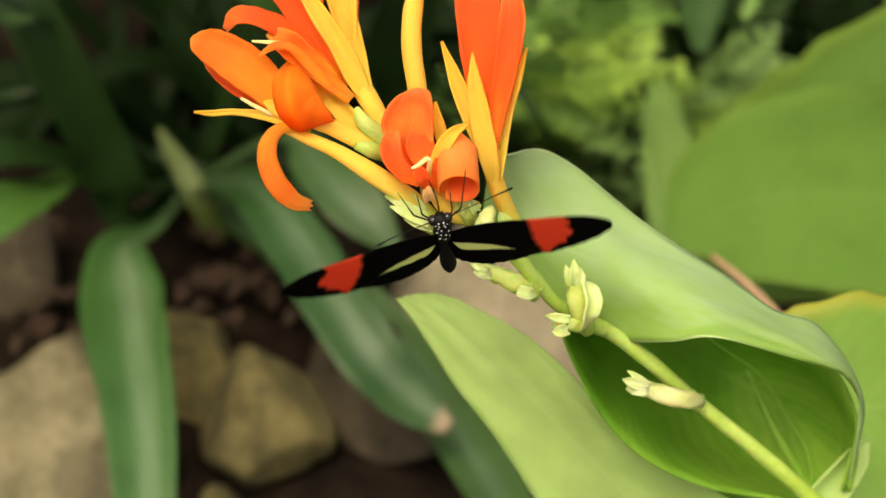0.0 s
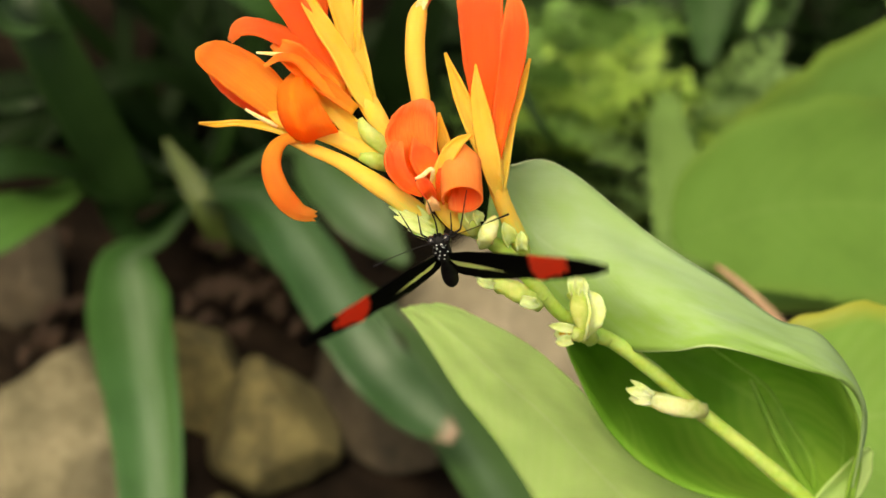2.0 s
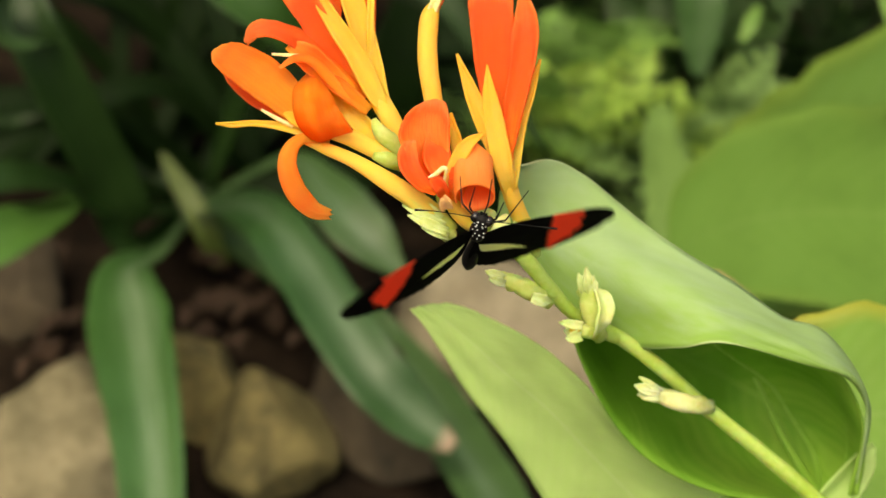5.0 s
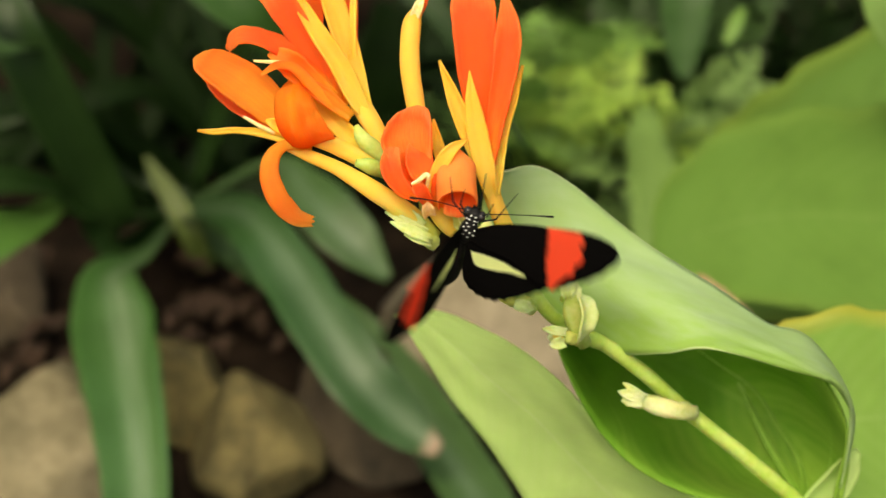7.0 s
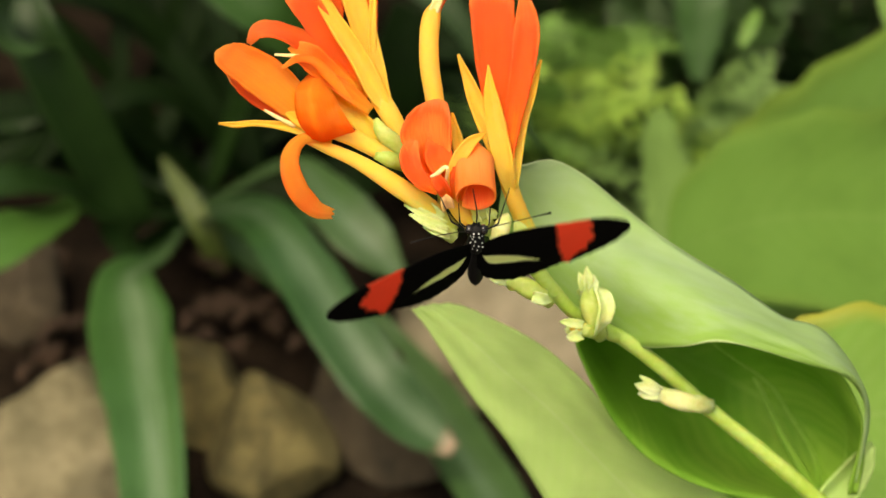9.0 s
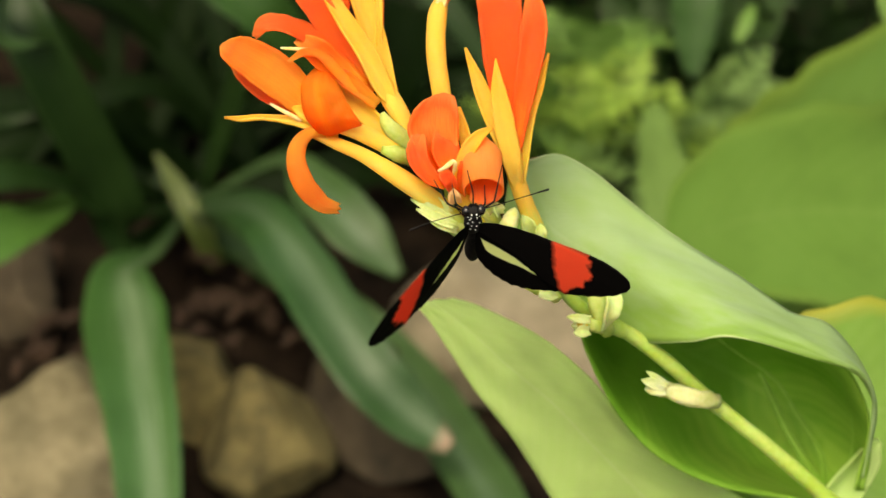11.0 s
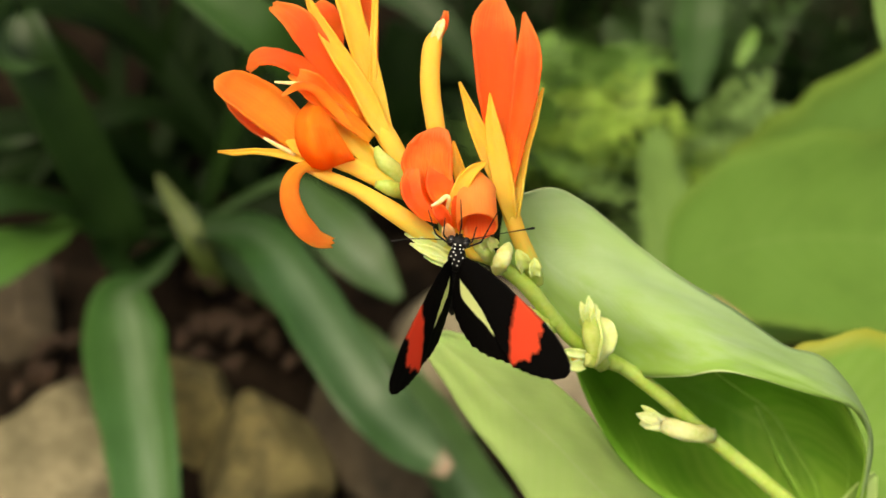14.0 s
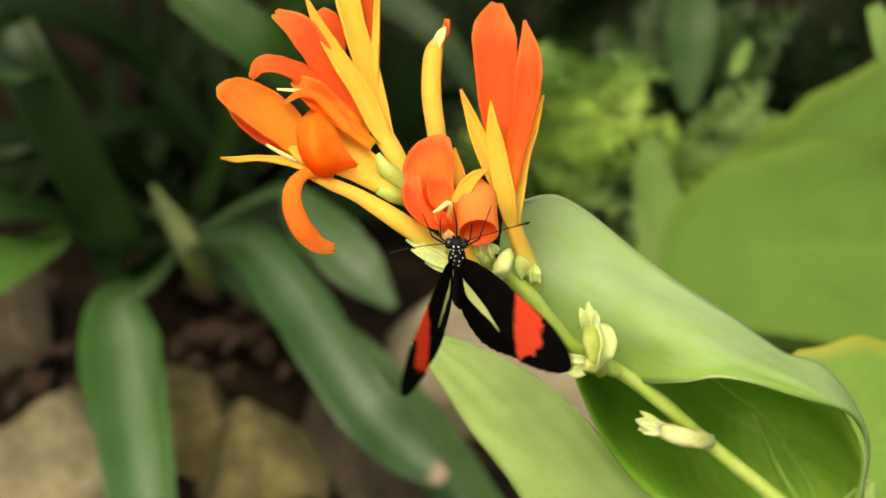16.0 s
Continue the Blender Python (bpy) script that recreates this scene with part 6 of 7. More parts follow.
    walk(right_wing, [
        (0, pose(0.001, 0.001, 0.0012, 4.4, -3.3, -11.4)),
        (0.1, pose(0.001, 0.001, 0.0012, 4.0, 3.1, -10.5)),
        (0.2, pose(0.001, 0.001, 0.0012, 5.4, -6.7, -9.6)),
        (0.3, pose(0.001, 0.001, 0.0012, 5.9, -17.4, -9.8)),
        (0.4, pose(0.001, 0.001, 0.0012, 4.7, -39.0, -12.2)),
        (0.5, pose(0.001, 0.001, 0.0012, 6.5, -50.7, -17.4)),
        (0.6, pose(0.001, 0.001, 0.0012, 2.1, -48.6, -17.5)),
        (0.7, pose(0.001, 0.001, 0.0012, 0.2, -36.5, -13.5)),
        (0.8, pose(0.001, 0.001, 0.0012, 0.3, -22.5, -12.0)),
        (0.9, pose(0.001, 0.001, 0.0012, 3.0, -11.9, -12.6)),
        (1, pose(0.001, 0.001, 0.0012, 4.1, 3.1, -14.0)),
        (1.1, pose(0.001, 0.001, 0.0012, 8.6, 7.8, -13.5)),
        (1.2, pose(0.001, 0.001, 0.0012, 9.5, -0.4, -14.3)),
        (1.3, pose(0.001, 0.001, 0.0012, 10.6, -14.0, -14.9)),
        (1.4, pose(0.001, 0.001, 0.0012, 11.5, -30.2, -16.2)),
        (1.5, pose(0.001, 0.001, 0.0012, 13.0, -39.6, -19.4)),
        (1.6, pose(0.001, 0.001, 0.0012, 11.4, -47.6, -21.2)),
        (1.7, pose(0.001, 0.001, 0.0012, 11.2, -48.5, -22.1)),
        (1.8, pose(0.001, 0.001, 0.0012, 11.1, -34.4, -19.6)),
        (1.9, pose(0.001, 0.001, 0.0012, 11.8, -24.2, -19.0)),
        (2, pose(0.001, 0.001, 0.0012, 11.4, -7.2, -19.2)),
        (2.1, pose(0.001, 0.001, 0.0012, 8.4, 0.6, -15.1)),
        (2.2, pose(0.001, 0.001, 0.0012, 4.4, -0.8, -14.7)),
        (2.3, pose(0.001, 0.001, 0.0012, 3.3, -11.5, -20.0)),
        (2.4, pose(0.001, 0.001, 0.0012, 14.0, -35.5, -30.9)),
        (2.5, pose(0.001, 0.001, 0.0012, 26.1, -55.1, -32.5)),
        (2.6, pose(0.001, 0.001, 0.0012, 44.3, -59.0, -46.2)),
        (2.7, pose(0.001, 0.001, 0.0012, 36.7, -50.1, -46.2)),
        (2.8, pose(0.001, 0.001, 0.0012, 18.2, -28.5, -37.3)),
        (2.9, pose(0.001, 0.001, 0.0012, 12.3, -10.6, -33.8)),
        (3, pose(0.001, 0.001, 0.0012, 9.7, 5.9, -25.5)),
        (3.1, pose(0.001, 0.001, 0.0012, 4.0, 22.0, -21.6)),
        (3.2, pose(0.001, 0.001, 0.0012, -2.7, 40.1, -22.1)),
        (3.3, pose(0.001, 0.001, 0.0012, -4.5, 43.5, -21.7)),
        (3.4, pose(0.001, 0.001, 0.0012, 1.3, 29.3, -15.1)),
        (3.5, pose(0.001, 0.001, 0.0012, 1.1, 18.6, -13.8)),
        (3.6, pose(0.001, 0.001, 0.0012, -2.5, -25.4, -5.5)),
        (3.7, pose(0.001, 0.001, 0.0012, -7.6, -31.1, -10.3)),
        (3.8, pose(0.001, 0.001, 0.0012, -9.1, -34.8, -15.6)),
        (3.9, pose(0.001, 0.001, 0.0012, -12.5, -29.0, -15.2)),
        (4, pose(0.001, 0.001, 0.0012, -9.8, -9.3, -19.8)),
        (4.1, pose(0.001, 0.001, 0.0012, -14.2, 19.9, -25.0)),
        (4.2, pose(0.001, 0.001, 0.0012, -16.1, 46.0, -30.3)),
        (4.3, pose(0.001, 0.001, 0.0012, -13.4, 38.1, -26.8)),
        (4.4, pose(0.001, 0.001, 0.0012, -9.5, 19.9, -21.9)),
        (4.5, pose(0.001, 0.001, 0.0012, -7.6, 5.3, -19.1)),
        (4.6, pose(0.001, 0.001, 0.0012, -7.4, 5.3, -18.3)),
        (4.7, pose(0.001, 0.001, 0.0012, -9.2, 20.1, -19.7)),
        (4.8, pose(0.001, 0.001, 0.0012, -12.7, 38.3, -23.0)),
        (4.9, pose(0.001, 0.001, 0.0012, -15.0, 46.3, -25.0)),
        (5, pose(0.001, 0.001, 0.0012, -12.1, 38.4, -21.5)),
        (5.1, pose(0.001, 0.001, 0.0012, -8.3, 20.3, -16.6)),
        (5.2, pose(0.001, 0.001, 0.0012, -6.4, 5.6, -13.4)),
        (5.3, pose(0.001, 0.001, 0.0012, -6.1, 5.7, -12.6)),
        (5.4, pose(0.001, 0.001, 0.0012, -7.7, 20.4, -14.2)),
        (5.5, pose(0.001, 0.001, 0.0012, -11.0, 38.7, -17.8)),
        (5.6, pose(0.001, 0.001, 0.0012, -13.5, 46.7, -19.9)),
        (5.7, pose(0.001, 0.001, 0.0012, -10.8, 38.7, -16.3)),
        (5.8, pose(0.001, 0.001, 0.0012, -7.2, 20.6, -11.2)),
        (5.9, pose(0.001, 0.001, 0.0012, -5.6, 6.0, -8.0)),
        (6, pose(0.001, 0.001, 0.0012, -5.6, 6.0, -7.3)),
        (6.1, pose(0.001, 0.001, 0.0012, -7.4, 20.8, -9.3)),
        (6.2, pose(0.001, 0.001, 0.0012, -11.1, 38.9, -13.4)),
        (6.3, pose(0.001, 0.001, 0.0012, -14.1, 46.8, -16.2)),
        (6.4, pose(0.001, 0.001, 0.0012, -29.2, 60.3, -30.7)),
        (6.5, pose(0.001, 0.001, 0.0012, -18.0, 48.6, -19.1)),
        (6.6, pose(0.001, 0.001, 0.0012, -13.0, 16.8, -8.1)),
        (6.7, pose(0.001, 0.001, 0.0012, -18.2, -17.4, -1.5)),
        (6.8, pose(0.001, 0.001, 0.0012, -23.0, -22.3, -3.4)),
        (6.9, pose(0.001, 0.001, 0.0012, -16.6, -14.8, -3.4)),
        (7, pose(0.001, 0.001, 0.0012, -17.6, 21.2, -8.6)),
        (7.1, pose(0.001, 0.001, 0.0012, -14.0, 31.1, -10.3)),
        (7.2, pose(0.001, 0.001, 0.0012, -14.6, 32.2, -11.5)),
        (7.3, pose(0.001, 0.001, 0.0012, -8.8, 11.9, -7.7)),
        (7.4, pose(0.001, 0.001, 0.0012, -6.4, -6.9, -3.1)),
        (7.5, pose(0.001, 0.001, 0.0012, -9.3, -16.8, -3.8)),
        (7.6, pose(0.001, 0.001, 0.0012, -13.9, -22.8, -4.7)),
        (7.7, pose(0.001, 0.001, 0.0012, -15.7, -15.9, -7.2)),
        (7.8, pose(0.001, 0.001, 0.0012, -16.4, -1.6, -9.8)),
        (7.9, pose(0.001, 0.001, 0.0012, -12.8, 7.0, -11.5)),
        (8, pose(0.001, 0.001, 0.0012, -12.1, 16.5, -12.8)),
        (8.1, pose(0.001, 0.001, 0.0012, -6.0, 25.9, -15.0)),
        (8.2, pose(0.001, 0.001, 0.0012, -2.9, 28.7, -17.0)),
        (8.3, pose(0.001, 0.001, 0.0012, -2.3, 21.9, -18.5)),
        (8.4, pose(0.001, 0.001, 0.0012, -0.3, 2.3, -19.4)),
        (8.5, pose(0.001, 0.001, 0.0012, 0.6, -14.9, -21.4)),
        (8.6, pose(0.001, 0.001, 0.0012, -0.8, -26.2, -20.5)),
        (8.7, pose(0.001, 0.001, 0.0012, -1.1, -19.8, -17.6)),
        (8.8, pose(0.001, 0.001, 0.0012, -2.9, 1.3, -17.5)),
        (8.9, pose(0.001, 0.001, 0.0012, -1.8, 4.7, -15.2)),
        (9, pose(0.001, 0.001, 0.0012, -3.6, 15.4, -13.1)),
        (9.1, pose(0.001, 0.001, 0.0012, -8.6, 17.1, -13.0)),
        (9.2, pose(0.001, 0.001, 0.0012, -5.8, 8.2, -12.6)),
        (9.3, pose(0.001, 0.001, 0.0012, -4.6, 0.5, -11.5)),
        (9.4, pose(0.001, 0.001, 0.0012, -2.7, -17.5, -9.2)),
        (9.5, pose(0.001, 0.001, 0.0012, -1.8, -31.9, -7.9)),
        (9.6, pose(0.001, 0.001, 0.0012, -1.8, -31.6, -8.0)),
        (9.7, pose(0.001, 0.001, 0.0012, -3.0, -16.5, -9.9)),
        (9.8, pose(0.001, 0.001, 0.0012, -5.1, 2.3, -12.2)),
        (9.9, pose(0.001, 0.001, 0.0012, -6.4, 10.7, -13.6)),
        (10, pose(0.001, 0.001, 0.0012, -5.6, 3.0, -12.5)),
        (10.1, pose(0.001, 0.001, 0.0012, -4.0, -15.0, -10.5)),
        (10.2, pose(0.001, 0.001, 0.0012, -3.2, -29.4, -9.3)),
        (10.3, pose(0.001, 0.001, 0.0012, -3.4, -29.1, -9.4)),
        (10.4, pose(0.001, 0.001, 0.0012, -4.8, -14.0, -11.0)),
        (10.5, pose(0.001, 0.001, 0.0012, -6.9, 4.8, -13.1)),
        (10.6, pose(0.001, 0.001, 0.0012, -8.2, 13.3, -14.3)),
        (10.7, pose(0.001, 0.001, 0.0012, -7.3, 5.5, -13.3)),
        (10.8, pose(0.001, 0.001, 0.0012, -5.8, -12.5, -11.5)),
        (10.9, pose(0.001, 0.001, 0.0012, -4.8, -27.0, -10.5)),
        (11, pose(0.001, 0.001, 0.0012, -5.0, -26.7, -10.7)),
        (11.1, pose(0.001, 0.001, 0.0012, -6.1, -11.4, -12.1)),
        (11.2, pose(0.001, 0.001, 0.0012, -7.9, 7.3, -14.1)),
        (11.3, pose(0.001, 0.001, 0.0012, -8.8, 15.8, -15.2)),
        (11.4, pose(0.001, 0.001, 0.0012, -8.6, 4.7, -14.7)),
        (11.5, pose(0.001, 0.001, 0.0012, -8.0, -20.7, -13.9)),
        (11.6, pose(0.001, 0.001, 0.0012, -10.9, -45.2, -11.4)),
        (11.7, pose(0.001, 0.001, 0.0012, -11.5, -56.5, -11.8)),
        (11.8, pose(0.001, 0.001, 0.0012, -7.5, -64.1, -11.1)),
        (11.9, pose(0.001, 0.001, 0.0012, -10.2, -32.4, -10.3)),
        (12, pose(0.001, 0.001, 0.0012, -17.2, -21.2, -9.4)),
        (12.1, pose(0.001, 0.001, 0.0012, -15.0, -20.4, -8.8)),
        (12.2, pose(0.001, 0.001, 0.0012, -12.1, -33.7, -6.4)),
        (12.3, pose(0.001, 0.001, 0.0012, -7.8, -44.0, -4.2)),
        (12.4, pose(0.001, 0.001, 0.0012, -4.6, -55.5, -2.5)),
        (12.5, pose(0.001, 0.001, 0.0012, 0.6, -64.2, -6.3)),
        (12.6, pose(0.001, 0.001, 0.0012, -4.6, -60.7, -0.7)),
        (12.7, pose(0.001, 0.001, 0.0012, -8.0, -48.1, -0.7)),
        (12.8, pose(0.001, 0.001, 0.0012, -13.4, -40.2, -0.9)),
        (12.9, pose(0.001, 0.001, 0.0012, -9.6, -48.3, -3.1)),
        (13, pose(0.001, 0.001, 0.0012, 3.3, -62.5, -13.8)),
        (13.1, pose(0.001, 0.001, 0.0012, 61.7, -70.3, -61.5)),
        (13.2, pose(0.001, 0.001, 0.0012, 58.4, -65.6, -57.0)),
        (13.3, pose(0.001, 0.001, 0.0012, 33.1, -58.6, -39.6)),
        (13.4, pose(0.001, 0.001, 0.0012, 14.3, -50.5, -25.9)),
        (13.5, pose(0.001, 0.001, 0.0012, -1.9, -30.3, -14.5)),
        (13.6, pose(0.001, 0.001, 0.0012, -5.5, -31.8, -12.7)),
        (13.7, pose(0.001, 0.001, 0.0012, -7.6, -32.9, -11.6)),
        (13.8, pose(0.001, 0.001, 0.0012, -10.1, -31.7, -9.9)),
        (13.9, pose(0.001, 0.001, 0.0012, -6.5, -48.5, -13.3)),
        (14, pose(0.001, 0.001, 0.0012, -5.4, -41.6, -11.3)),
        (14.1, pose(0.001, 0.001, 0.0012, -7.4, -37.9, -12.7)),
        (14.2, pose(0.001, 0.001, 0.0012, -10.4, -20.5, -10.3)),
        (14.3, pose(0.001, 0.001, 0.0012, -12.3, -15.6, -10.0)),
        (14.4, pose(0.001, 0.001, 0.0012, -12.2, -15.8, -9.4)),
        (14.5, pose(0.001, 0.001, 0.0012, -11.2, -31.5, -9.9)),
        (14.6, pose(0.001, 0.001, 0.0012, -10.0, -40.4, -8.3)),
        (14.7, pose(0.001, 0.001, 0.0012, -8.6, -44.4, -7.3)),
        (14.8, pose(0.001, 0.001, 0.0012, -9.4, -36.7, -5.7)),
        (14.9, pose(0.001, 0.001, 0.0012, -10.7, -30.5, -8.2)),
        (15, pose(0.001, 0.001, 0.0012, -13.0, -9.8, -13.1)),
        (15.1, pose(0.001, 0.001, 0.0012, -14.1, -2.4, -15.5)),
        (15.2, pose(0.001, 0.001, 0.0012, -12.4, -10.4, -14.0)),
        (15.3, pose(0.001, 0.001, 0.0012, -12.8, -21.1, -12.8)),
        (15.4, pose(0.001, 0.001, 0.0012, -17.0, -39.3, -9.0)),
        (15.5, pose(0.001, 0.001, 0.0012, -19.3, -31.7, -9.3)),
        (15.6, pose(0.001, 0.001, 0.0012, -18.1, -30.5, -9.2)),
        (15.7, pose(0.001, 0.001, 0.0012, -16.2, -10.4, -13.3)),
        (15.8, pose(0.001, 0.001, 0.0012, -14.5, -9.6, -12.1)),
        (15.9, pose(0.001, 0.001, 0.0012, -9.9, -32.6, -8.8)),
        (16, pose(0.001, 0.001, 0.0012, -6.7, -47.1, -9.3)),
    ])
    walk(left_wing, [
        (0, pose(-0.001, 0.001, 0.0012, 7.0, 7.1, 6.9)),
        (0.1, pose(-0.001, 0.001, 0.0012, 10.1, 2.2, 6.1)),
        (0.2, pose(-0.001, 0.001, 0.0012, 11.6, 16.9, 5.3)),
        (0.3, pose(-0.001, 0.001, 0.0012, 11.9, 40.5, 7.1)),
        (0.4, pose(-0.001, 0.001, 0.0012, 22.4, 65.9, 19.7)),
        (0.5, pose(-0.001, 0.001, 0.0012, 50.7, 75.1, 48.2)),
        (0.6, pose(-0.001, 0.001, 0.0012, 42.9, 72.8, 40.9)),
        (0.7, pose(-0.001, 0.001, 0.0012, 22.7, 63.0, 21.6)),
        (0.8, pose(-0.001, 0.001, 0.0012, 13.2, 46.0, 12.9)),
        (0.9, pose(-0.001, 0.001, 0.0012, 11.6, 31.9, 11.2)),
        (1, pose(-0.001, 0.001, 0.0012, 12.2, 10.3, 10.8)),
        (1.1, pose(-0.001, 0.001, 0.0012, 14.1, 0.8, 11.0)),
        (1.2, pose(-0.001, 0.001, 0.0012, 14.9, 3.7, 13.4)),
        (1.3, pose(-0.001, 0.001, 0.0012, 16.2, 13.2, 15.6)),
        (1.4, pose(-0.001, 0.001, 0.0012, 16.9, 28.2, 18.2)),
        (1.5, pose(-0.001, 0.001, 0.0012, 18.0, 37.3, 22.3)),
        (1.6, pose(-0.001, 0.001, 0.0012, 21.5, 48.9, 25.1)),
        (1.7, pose(-0.001, 0.001, 0.0012, 23.9, 51.6, 26.5)),
        (1.8, pose(-0.001, 0.001, 0.0012, 19.3, 39.1, 21.0)),
        (1.9, pose(-0.001, 0.001, 0.0012, 18.5, 30.5, 18.1)),
        (2, pose(-0.001, 0.001, 0.0012, 18.5, 19.1, 15.1)),
        (2.1, pose(-0.001, 0.001, 0.0012, 11.2, 8.7, 12.2)),
        (2.2, pose(-0.001, 0.001, 0.0012, 7.9, 8.5, 14.5)),
        (2.3, pose(-0.001, 0.001, 0.0012, 13.8, 21.8, 26.4)),
        (2.4, pose(-0.001, 0.001, 0.0012, 55.1, 41.9, 61.1)),
        (2.5, pose(-0.001, 0.001, 0.0012, 78.2, 46.5, 77.1)),
        (2.6, pose(-0.001, 0.001, 0.0012, 93.5, 46.0, 90.1)),
        (2.7, pose(-0.001, 0.001, 0.0012, 91.5, 43.9, 87.2)),
        (2.8, pose(-0.001, 0.001, 0.0012, 58.6, 39.8, 61.6)),
        (2.9, pose(-0.001, 0.001, 0.0012, 41.9, 34.0, 45.6)),
        (3, pose(-0.001, 0.001, 0.0012, 22.6, 17.1, 22.4)),
        (3.1, pose(-0.001, 0.001, 0.0012, 17.4, 3.4, 13.8)),
        (3.2, pose(-0.001, 0.001, 0.0012, 19.4, -3.4, 10.2)),
        (3.3, pose(-0.001, 0.001, 0.0012, 17.8, -5.4, 9.5)),
        (3.4, pose(-0.001, 0.001, 0.0012, 15.3, 10.0, 8.3)),
        (3.5, pose(-0.001, 0.001, 0.0012, 12.3, 32.4, 9.4)),
        (3.6, pose(-0.001, 0.001, 0.0012, 3.3, 75.2, 2.3)),
        (3.7, pose(-0.001, 0.001, 0.0012, 158.6, 84.7, 159.1)),
        (3.8, pose(-0.001, 0.001, 0.0012, 166.4, 71.7, 166.7)),
        (3.9, pose(-0.001, 0.001, 0.0012, 168.9, 77.1, 169.7)),
        (4, pose(-0.001, 0.001, 0.0012, 22.1, 79.1, 23.4)),
        (4.1, pose(-0.001, 0.001, 0.0012, 17.0, 69.1, 18.9)),
        (4.2, pose(-0.001, 0.001, 0.0012, 7.3, 47.3, 9.9)),
        (4.3, pose(-0.001, 0.001, 0.0012, 8.7, 55.2, 10.6)),
        (4.4, pose(-0.001, 0.001, 0.0012, 16.3, 72.6, 17.0)),
        (4.5, pose(-0.001, 0.001, 0.0012, 58.9, 85.1, 58.7)),
        (4.6, pose(-0.001, 0.001, 0.0012, 57.1, 85.3, 56.6)),
        (4.7, pose(-0.001, 0.001, 0.0012, 14.2, 72.6, 14.4)),
        (4.8, pose(-0.001, 0.001, 0.0012, 6.9, 55.1, 8.0)),
        (4.9, pose(-0.001, 0.001, 0.0012, 5.2, 47.2, 6.7)),
        (5, pose(-0.001, 0.001, 0.0012, 6.0, 55.0, 6.9)),
        (5.1, pose(-0.001, 0.001, 0.0012, 10.7, 72.6, 10.2)),
        (5.2, pose(-0.001, 0.001, 0.0012, 40.7, 86.2, 39.2)),
        (5.3, pose(-0.001, 0.001, 0.0012, 37.0, 86.3, 35.4)),
        (5.4, pose(-0.001, 0.001, 0.0012, 8.0, 72.5, 7.1)),
        (5.5, pose(-0.001, 0.001, 0.0012, 3.8, 54.8, 3.8)),
        (5.6, pose(-0.001, 0.001, 0.0012, 2.7, 46.9, 3.1)),
        (5.7, pose(-0.001, 0.001, 0.0012, 3.0, 54.7, 2.7)),
        (5.8, pose(-0.001, 0.001, 0.0012, 4.7, 72.4, 3.0)),
        (5.9, pose(-0.001, 0.001, 0.0012, 13.1, 86.6, 10.4)),
        (6, pose(-0.001, 0.001, 0.0012, 10.1, 86.6, 7.2)),
        (6.1, pose(-0.001, 0.001, 0.0012, 2.6, 72.3, 0.4)),
        (6.2, pose(-0.001, 0.001, 0.0012, 1.3, 54.5, 0.1)),
        (6.3, pose(-0.001, 0.001, 0.0012, 0.8, 46.6, 0.1)),
        (6.4, pose(-0.001, 0.001, 0.0012, 2.7, 45.4, 3.1)),
        (6.5, pose(-0.001, 0.001, 0.0012, -0.9, 50.9, 1.8)),
        (6.6, pose(-0.001, 0.001, 0.0012, 3.2, 69.7, 6.9)),
        (6.7, pose(-0.001, 0.001, 0.0012, 31.6, 85.2, 38.0)),
        (6.8, pose(-0.001, 0.001, 0.0012, 139.3, 76.7, 150.1)),
        (6.9, pose(-0.001, 0.001, 0.0012, 114.6, 81.9, 128.7)),
        (7, pose(-0.001, 0.001, 0.0012, 19.4, 76.0, 29.5)),
        (7.1, pose(-0.001, 0.001, 0.0012, 5.9, 52.7, 13.1)),
        (7.2, pose(-0.001, 0.001, 0.0012, 13.5, 45.6, 14.2)),
        (7.3, pose(-0.001, 0.001, 0.0012, 27.3, 60.7, 24.5)),
        (7.4, pose(-0.001, 0.001, 0.0012, 113.1, 78.3, 122.3)),
        (7.5, pose(-0.001, 0.001, 0.0012, 133.3, 70.0, 143.8)),
        (7.6, pose(-0.001, 0.001, 0.0012, 142.2, 70.4, 148.4)),
        (7.7, pose(-0.001, 0.001, 0.0012, 104.4, 80.0, 108.3)),
        (7.8, pose(-0.001, 0.001, 0.0012, 20.1, 70.9, 23.7)),
        (7.9, pose(-0.001, 0.001, 0.0012, 6.0, 60.0, 9.2)),
        (8, pose(-0.001, 0.001, 0.0012, -1.7, 39.7, 2.4)),
        (8.1, pose(-0.001, 0.001, 0.0012, 3.0, 29.0, 3.6)),
        (8.2, pose(-0.001, 0.001, 0.0012, 6.9, 31.8, 5.2)),
        (8.3, pose(-0.001, 0.001, 0.0012, 9.5, 43.9, 9.3)),
        (8.4, pose(-0.001, 0.001, 0.0012, 17.9, 57.8, 17.8)),
        (8.5, pose(-0.001, 0.001, 0.0012, 36.2, 70.6, 36.4)),
        (8.6, pose(-0.001, 0.001, 0.0012, 53.3, 74.8, 53.3)),
        (8.7, pose(-0.001, 0.001, 0.0012, 33.2, 69.7, 34.0)),
        (8.8, pose(-0.001, 0.001, 0.0012, 20.8, 56.6, 21.0)),
        (8.9, pose(-0.001, 0.001, 0.0012, 12.4, 44.8, 13.5)),
        (9, pose(-0.001, 0.001, 0.0012, 6.0, 27.0, 7.4)),
        (9.1, pose(-0.001, 0.001, 0.0012, 7.9, 22.4, 6.4)),
        (9.2, pose(-0.001, 0.001, 0.0012, 8.2, 39.9, 8.8)),
        (9.3, pose(-0.001, 0.001, 0.0012, 9.2, 46.0, 9.4)),
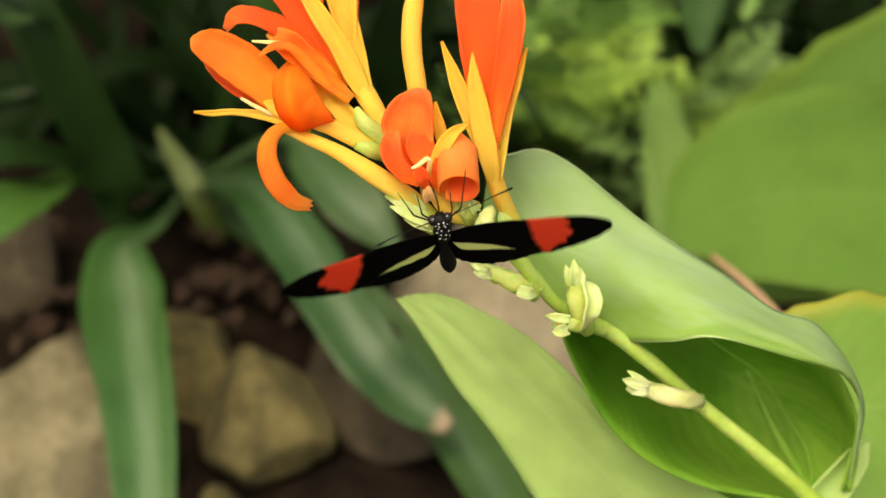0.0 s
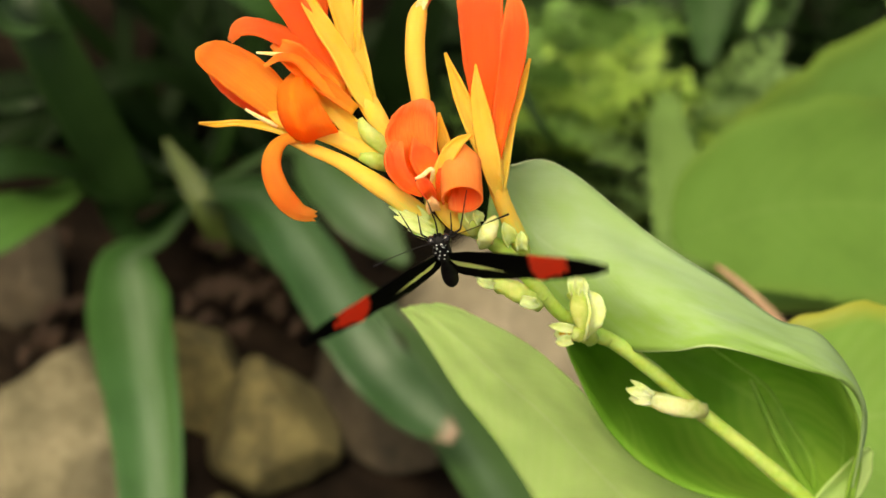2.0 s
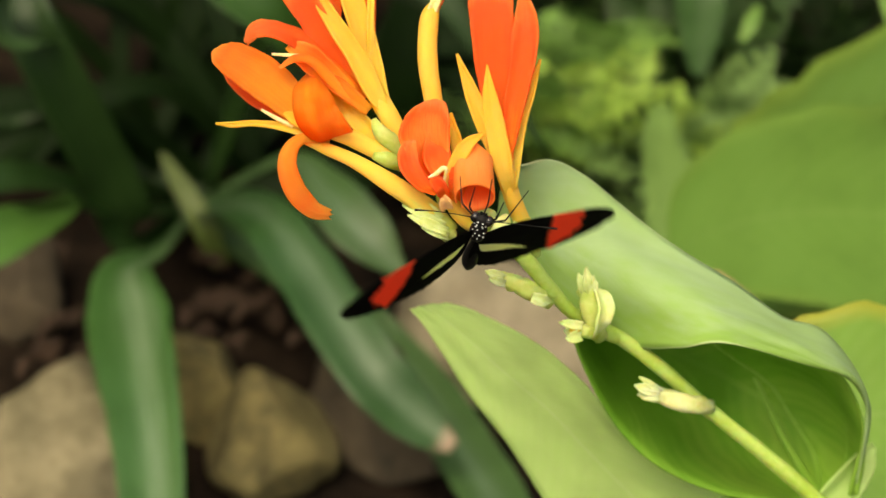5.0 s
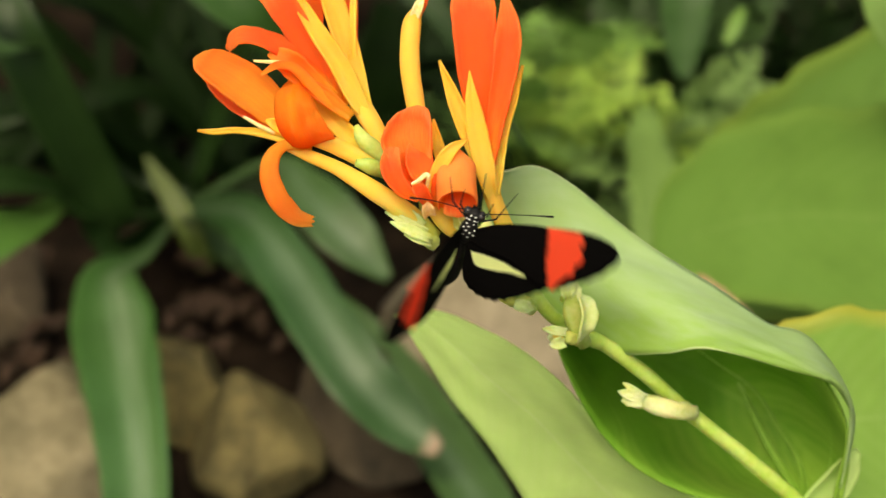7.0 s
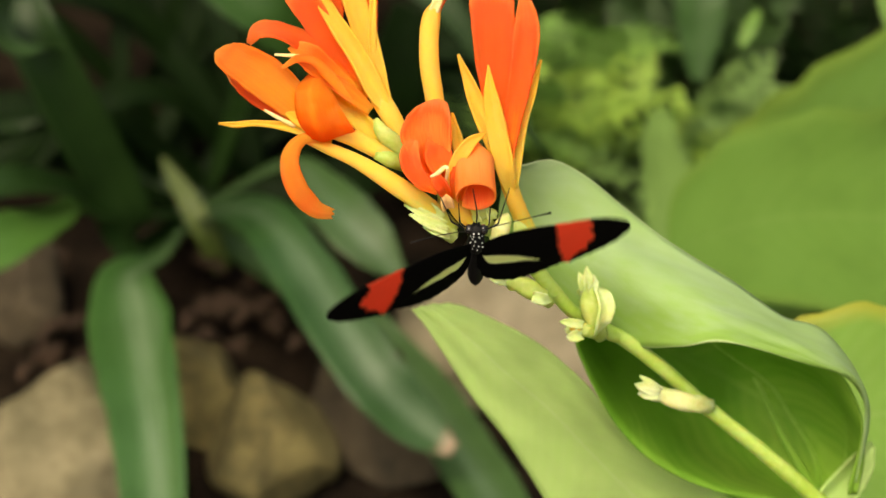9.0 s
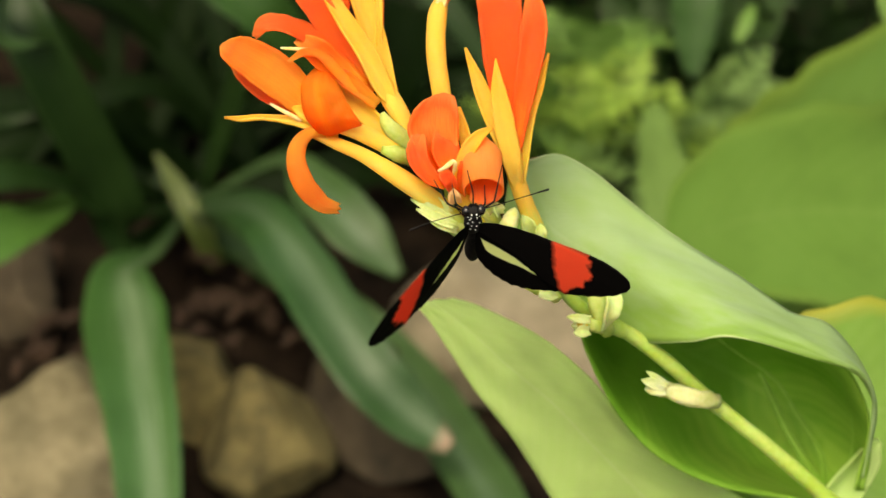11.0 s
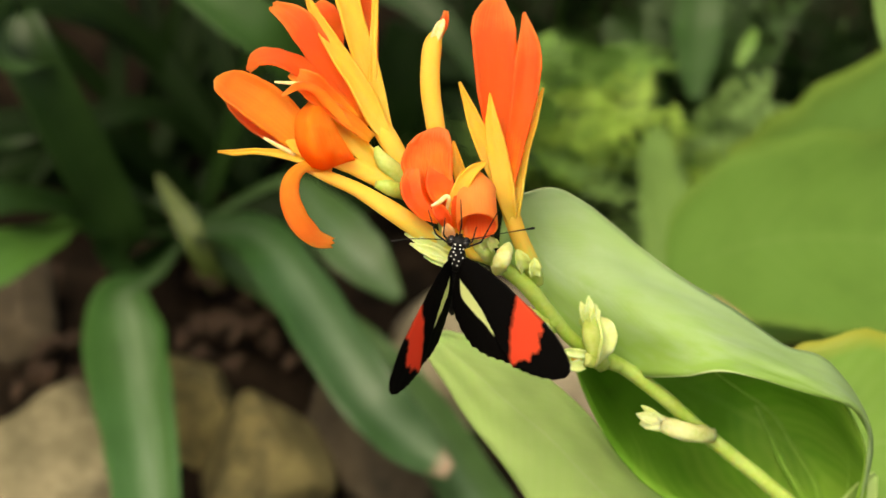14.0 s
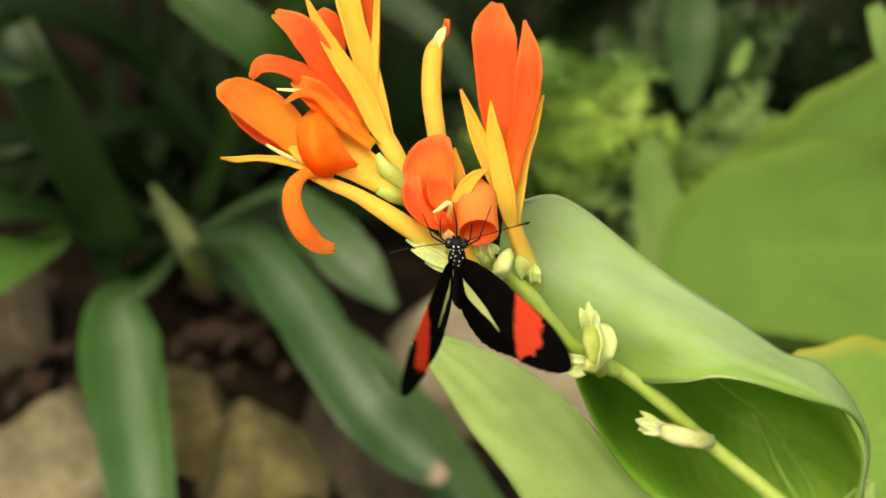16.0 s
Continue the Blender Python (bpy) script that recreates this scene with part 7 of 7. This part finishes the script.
        (9.4, pose(-0.001, 0.001, 0.0012, 14.0, 61.7, 13.1)),
        (9.5, pose(-0.001, 0.001, 0.0012, 22.8, 73.8, 21.0)),
        (9.6, pose(-0.001, 0.001, 0.0012, 19.8, 72.1, 18.0)),
        (9.7, pose(-0.001, 0.001, 0.0012, 10.4, 56.6, 9.6)),
        (9.8, pose(-0.001, 0.001, 0.0012, 6.0, 37.2, 6.8)),
        (9.9, pose(-0.001, 0.001, 0.0012, 4.7, 27.6, 6.1)),
        (10, pose(-0.001, 0.001, 0.0012, 5.3, 33.7, 6.0)),
        (10.1, pose(-0.001, 0.001, 0.0012, 7.4, 49.6, 6.4)),
        (10.2, pose(-0.001, 0.001, 0.0012, 9.7, 62.0, 7.4)),
        (10.3, pose(-0.001, 0.001, 0.0012, 8.8, 60.3, 6.4)),
        (10.4, pose(-0.001, 0.001, 0.0012, 5.9, 44.3, 4.8)),
        (10.5, pose(-0.001, 0.001, 0.0012, 3.9, 24.9, 4.7)),
        (10.6, pose(-0.001, 0.001, 0.0012, 2.9, 15.2, 4.9)),
        (10.7, pose(-0.001, 0.001, 0.0012, 3.4, 21.3, 4.4)),
        (10.8, pose(-0.001, 0.001, 0.0012, 4.5, 37.2, 3.5)),
        (10.9, pose(-0.001, 0.001, 0.0012, 5.1, 49.6, 2.6)),
        (11, pose(-0.001, 0.001, 0.0012, 4.6, 47.8, 2.3)),
        (11.1, pose(-0.001, 0.001, 0.0012, 3.4, 31.8, 2.9)),
        (11.2, pose(-0.001, 0.001, 0.0012, 1.8, 12.4, 4.3)),
        (11.3, pose(-0.001, 0.001, 0.0012, 0.7, 2.8, 5.3)),
        (11.4, pose(-0.001, 0.001, 0.0012, -4.4, 14.6, 4.7)),
        (11.5, pose(-0.001, 0.001, 0.0012, -6.6, 43.7, 3.2)),
        (11.6, pose(-0.001, 0.001, 0.0012, -7.4, 56.0, 1.5)),
        (11.7, pose(-0.001, 0.001, 0.0012, -11.9, 64.6, 3.6)),
        (11.8, pose(-0.001, 0.001, 0.0012, -9.1, 45.9, 2.8)),
        (11.9, pose(-0.001, 0.001, 0.0012, -9.0, 27.5, 2.5)),
        (12, pose(-0.001, 0.001, 0.0012, -10.1, 14.7, 1.5)),
        (12.1, pose(-0.001, 0.001, 0.0012, -10.2, 3.9, 4.3)),
        (12.2, pose(-0.001, 0.001, 0.0012, -7.3, 16.0, 4.8)),
        (12.3, pose(-0.001, 0.001, 0.0012, -4.1, 36.0, 5.2)),
        (12.4, pose(-0.001, 0.001, 0.0012, -2.2, 51.6, 6.8)),
        (12.5, pose(-0.001, 0.001, 0.0012, 7.7, 70.2, 18.0)),
        (12.6, pose(-0.001, 0.001, 0.0012, 3.3, 60.7, 8.8)),
        (12.7, pose(-0.001, 0.001, 0.0012, 1.2, 38.6, 3.3)),
        (12.8, pose(-0.001, 0.001, 0.0012, -3.5, 27.1, 0.2)),
        (12.9, pose(-0.001, 0.001, 0.0012, -3.4, 32.3, 0.8)),
        (13, pose(-0.001, 0.001, 0.0012, 2.3, 41.8, 7.9)),
        (13.1, pose(-0.001, 0.001, 0.0012, 34.5, 55.7, 37.6)),
        (13.2, pose(-0.001, 0.001, 0.0012, 64.3, 60.0, 61.7)),
        (13.3, pose(-0.001, 0.001, 0.0012, 36.5, 57.0, 40.0)),
        (13.4, pose(-0.001, 0.001, 0.0012, 20.2, 54.1, 27.2)),
        (13.5, pose(-0.001, 0.001, 0.0012, 6.1, 40.3, 15.9)),
        (13.6, pose(-0.001, 0.001, 0.0012, -0.5, 24.6, 10.5)),
        (13.7, pose(-0.001, 0.001, 0.0012, 4.9, 37.7, 12.4)),
        (13.8, pose(-0.001, 0.001, 0.0012, 13.3, 55.9, 18.2)),
        (13.9, pose(-0.001, 0.001, 0.0012, 28.1, 70.2, 33.1)),
        (14, pose(-0.001, 0.001, 0.0012, 32.3, 73.1, 40.0)),
        (14.1, pose(-0.001, 0.001, 0.0012, 14.5, 52.8, 18.8)),
        (14.2, pose(-0.001, 0.001, 0.0012, 8.4, 47.7, 15.3)),
        (14.3, pose(-0.001, 0.001, 0.0012, 3.4, 46.0, 14.3)),
        (14.4, pose(-0.001, 0.001, 0.0012, 6.1, 54.5, 15.4)),
        (14.5, pose(-0.001, 0.001, 0.0012, 18.5, 74.0, 28.6)),
        (14.6, pose(-0.001, 0.001, 0.0012, 95.5, 83.3, 106.8)),
        (14.7, pose(-0.001, 0.001, 0.0012, 110.5, 83.5, 117.8)),
        (14.8, pose(-0.001, 0.001, 0.0012, 17.6, 79.3, 26.0)),
        (14.9, pose(-0.001, 0.001, 0.0012, 3.2, 47.8, 11.1)),
        (15, pose(-0.001, 0.001, 0.0012, -2.9, 36.7, 13.3)),
        (15.1, pose(-0.001, 0.001, 0.0012, -6.6, 23.3, 13.0)),
        (15.2, pose(-0.001, 0.001, 0.0012, -4.5, 36.4, 10.9)),
        (15.3, pose(-0.001, 0.001, 0.0012, -3.8, 45.1, 9.7)),
        (15.4, pose(-0.001, 0.001, 0.0012, -6.1, 48.5, 7.1)),
        (15.5, pose(-0.001, 0.001, 0.0012, -9.7, 59.5, 1.5)),
        (15.6, pose(-0.001, 0.001, 0.0012, -3.6, 44.5, 4.0)),
        (15.7, pose(-0.001, 0.001, 0.0012, -2.0, 38.9, 5.0)),
        (15.8, pose(-0.001, 0.001, 0.0012, -2.0, 38.0, 3.8)),
        (15.9, pose(-0.001, 0.001, 0.0012, 1.1, 58.2, 3.5)),
        (16, pose(-0.001, 0.001, 0.0012, 11.8, 73.9, 14.8)),
    ])


motions()
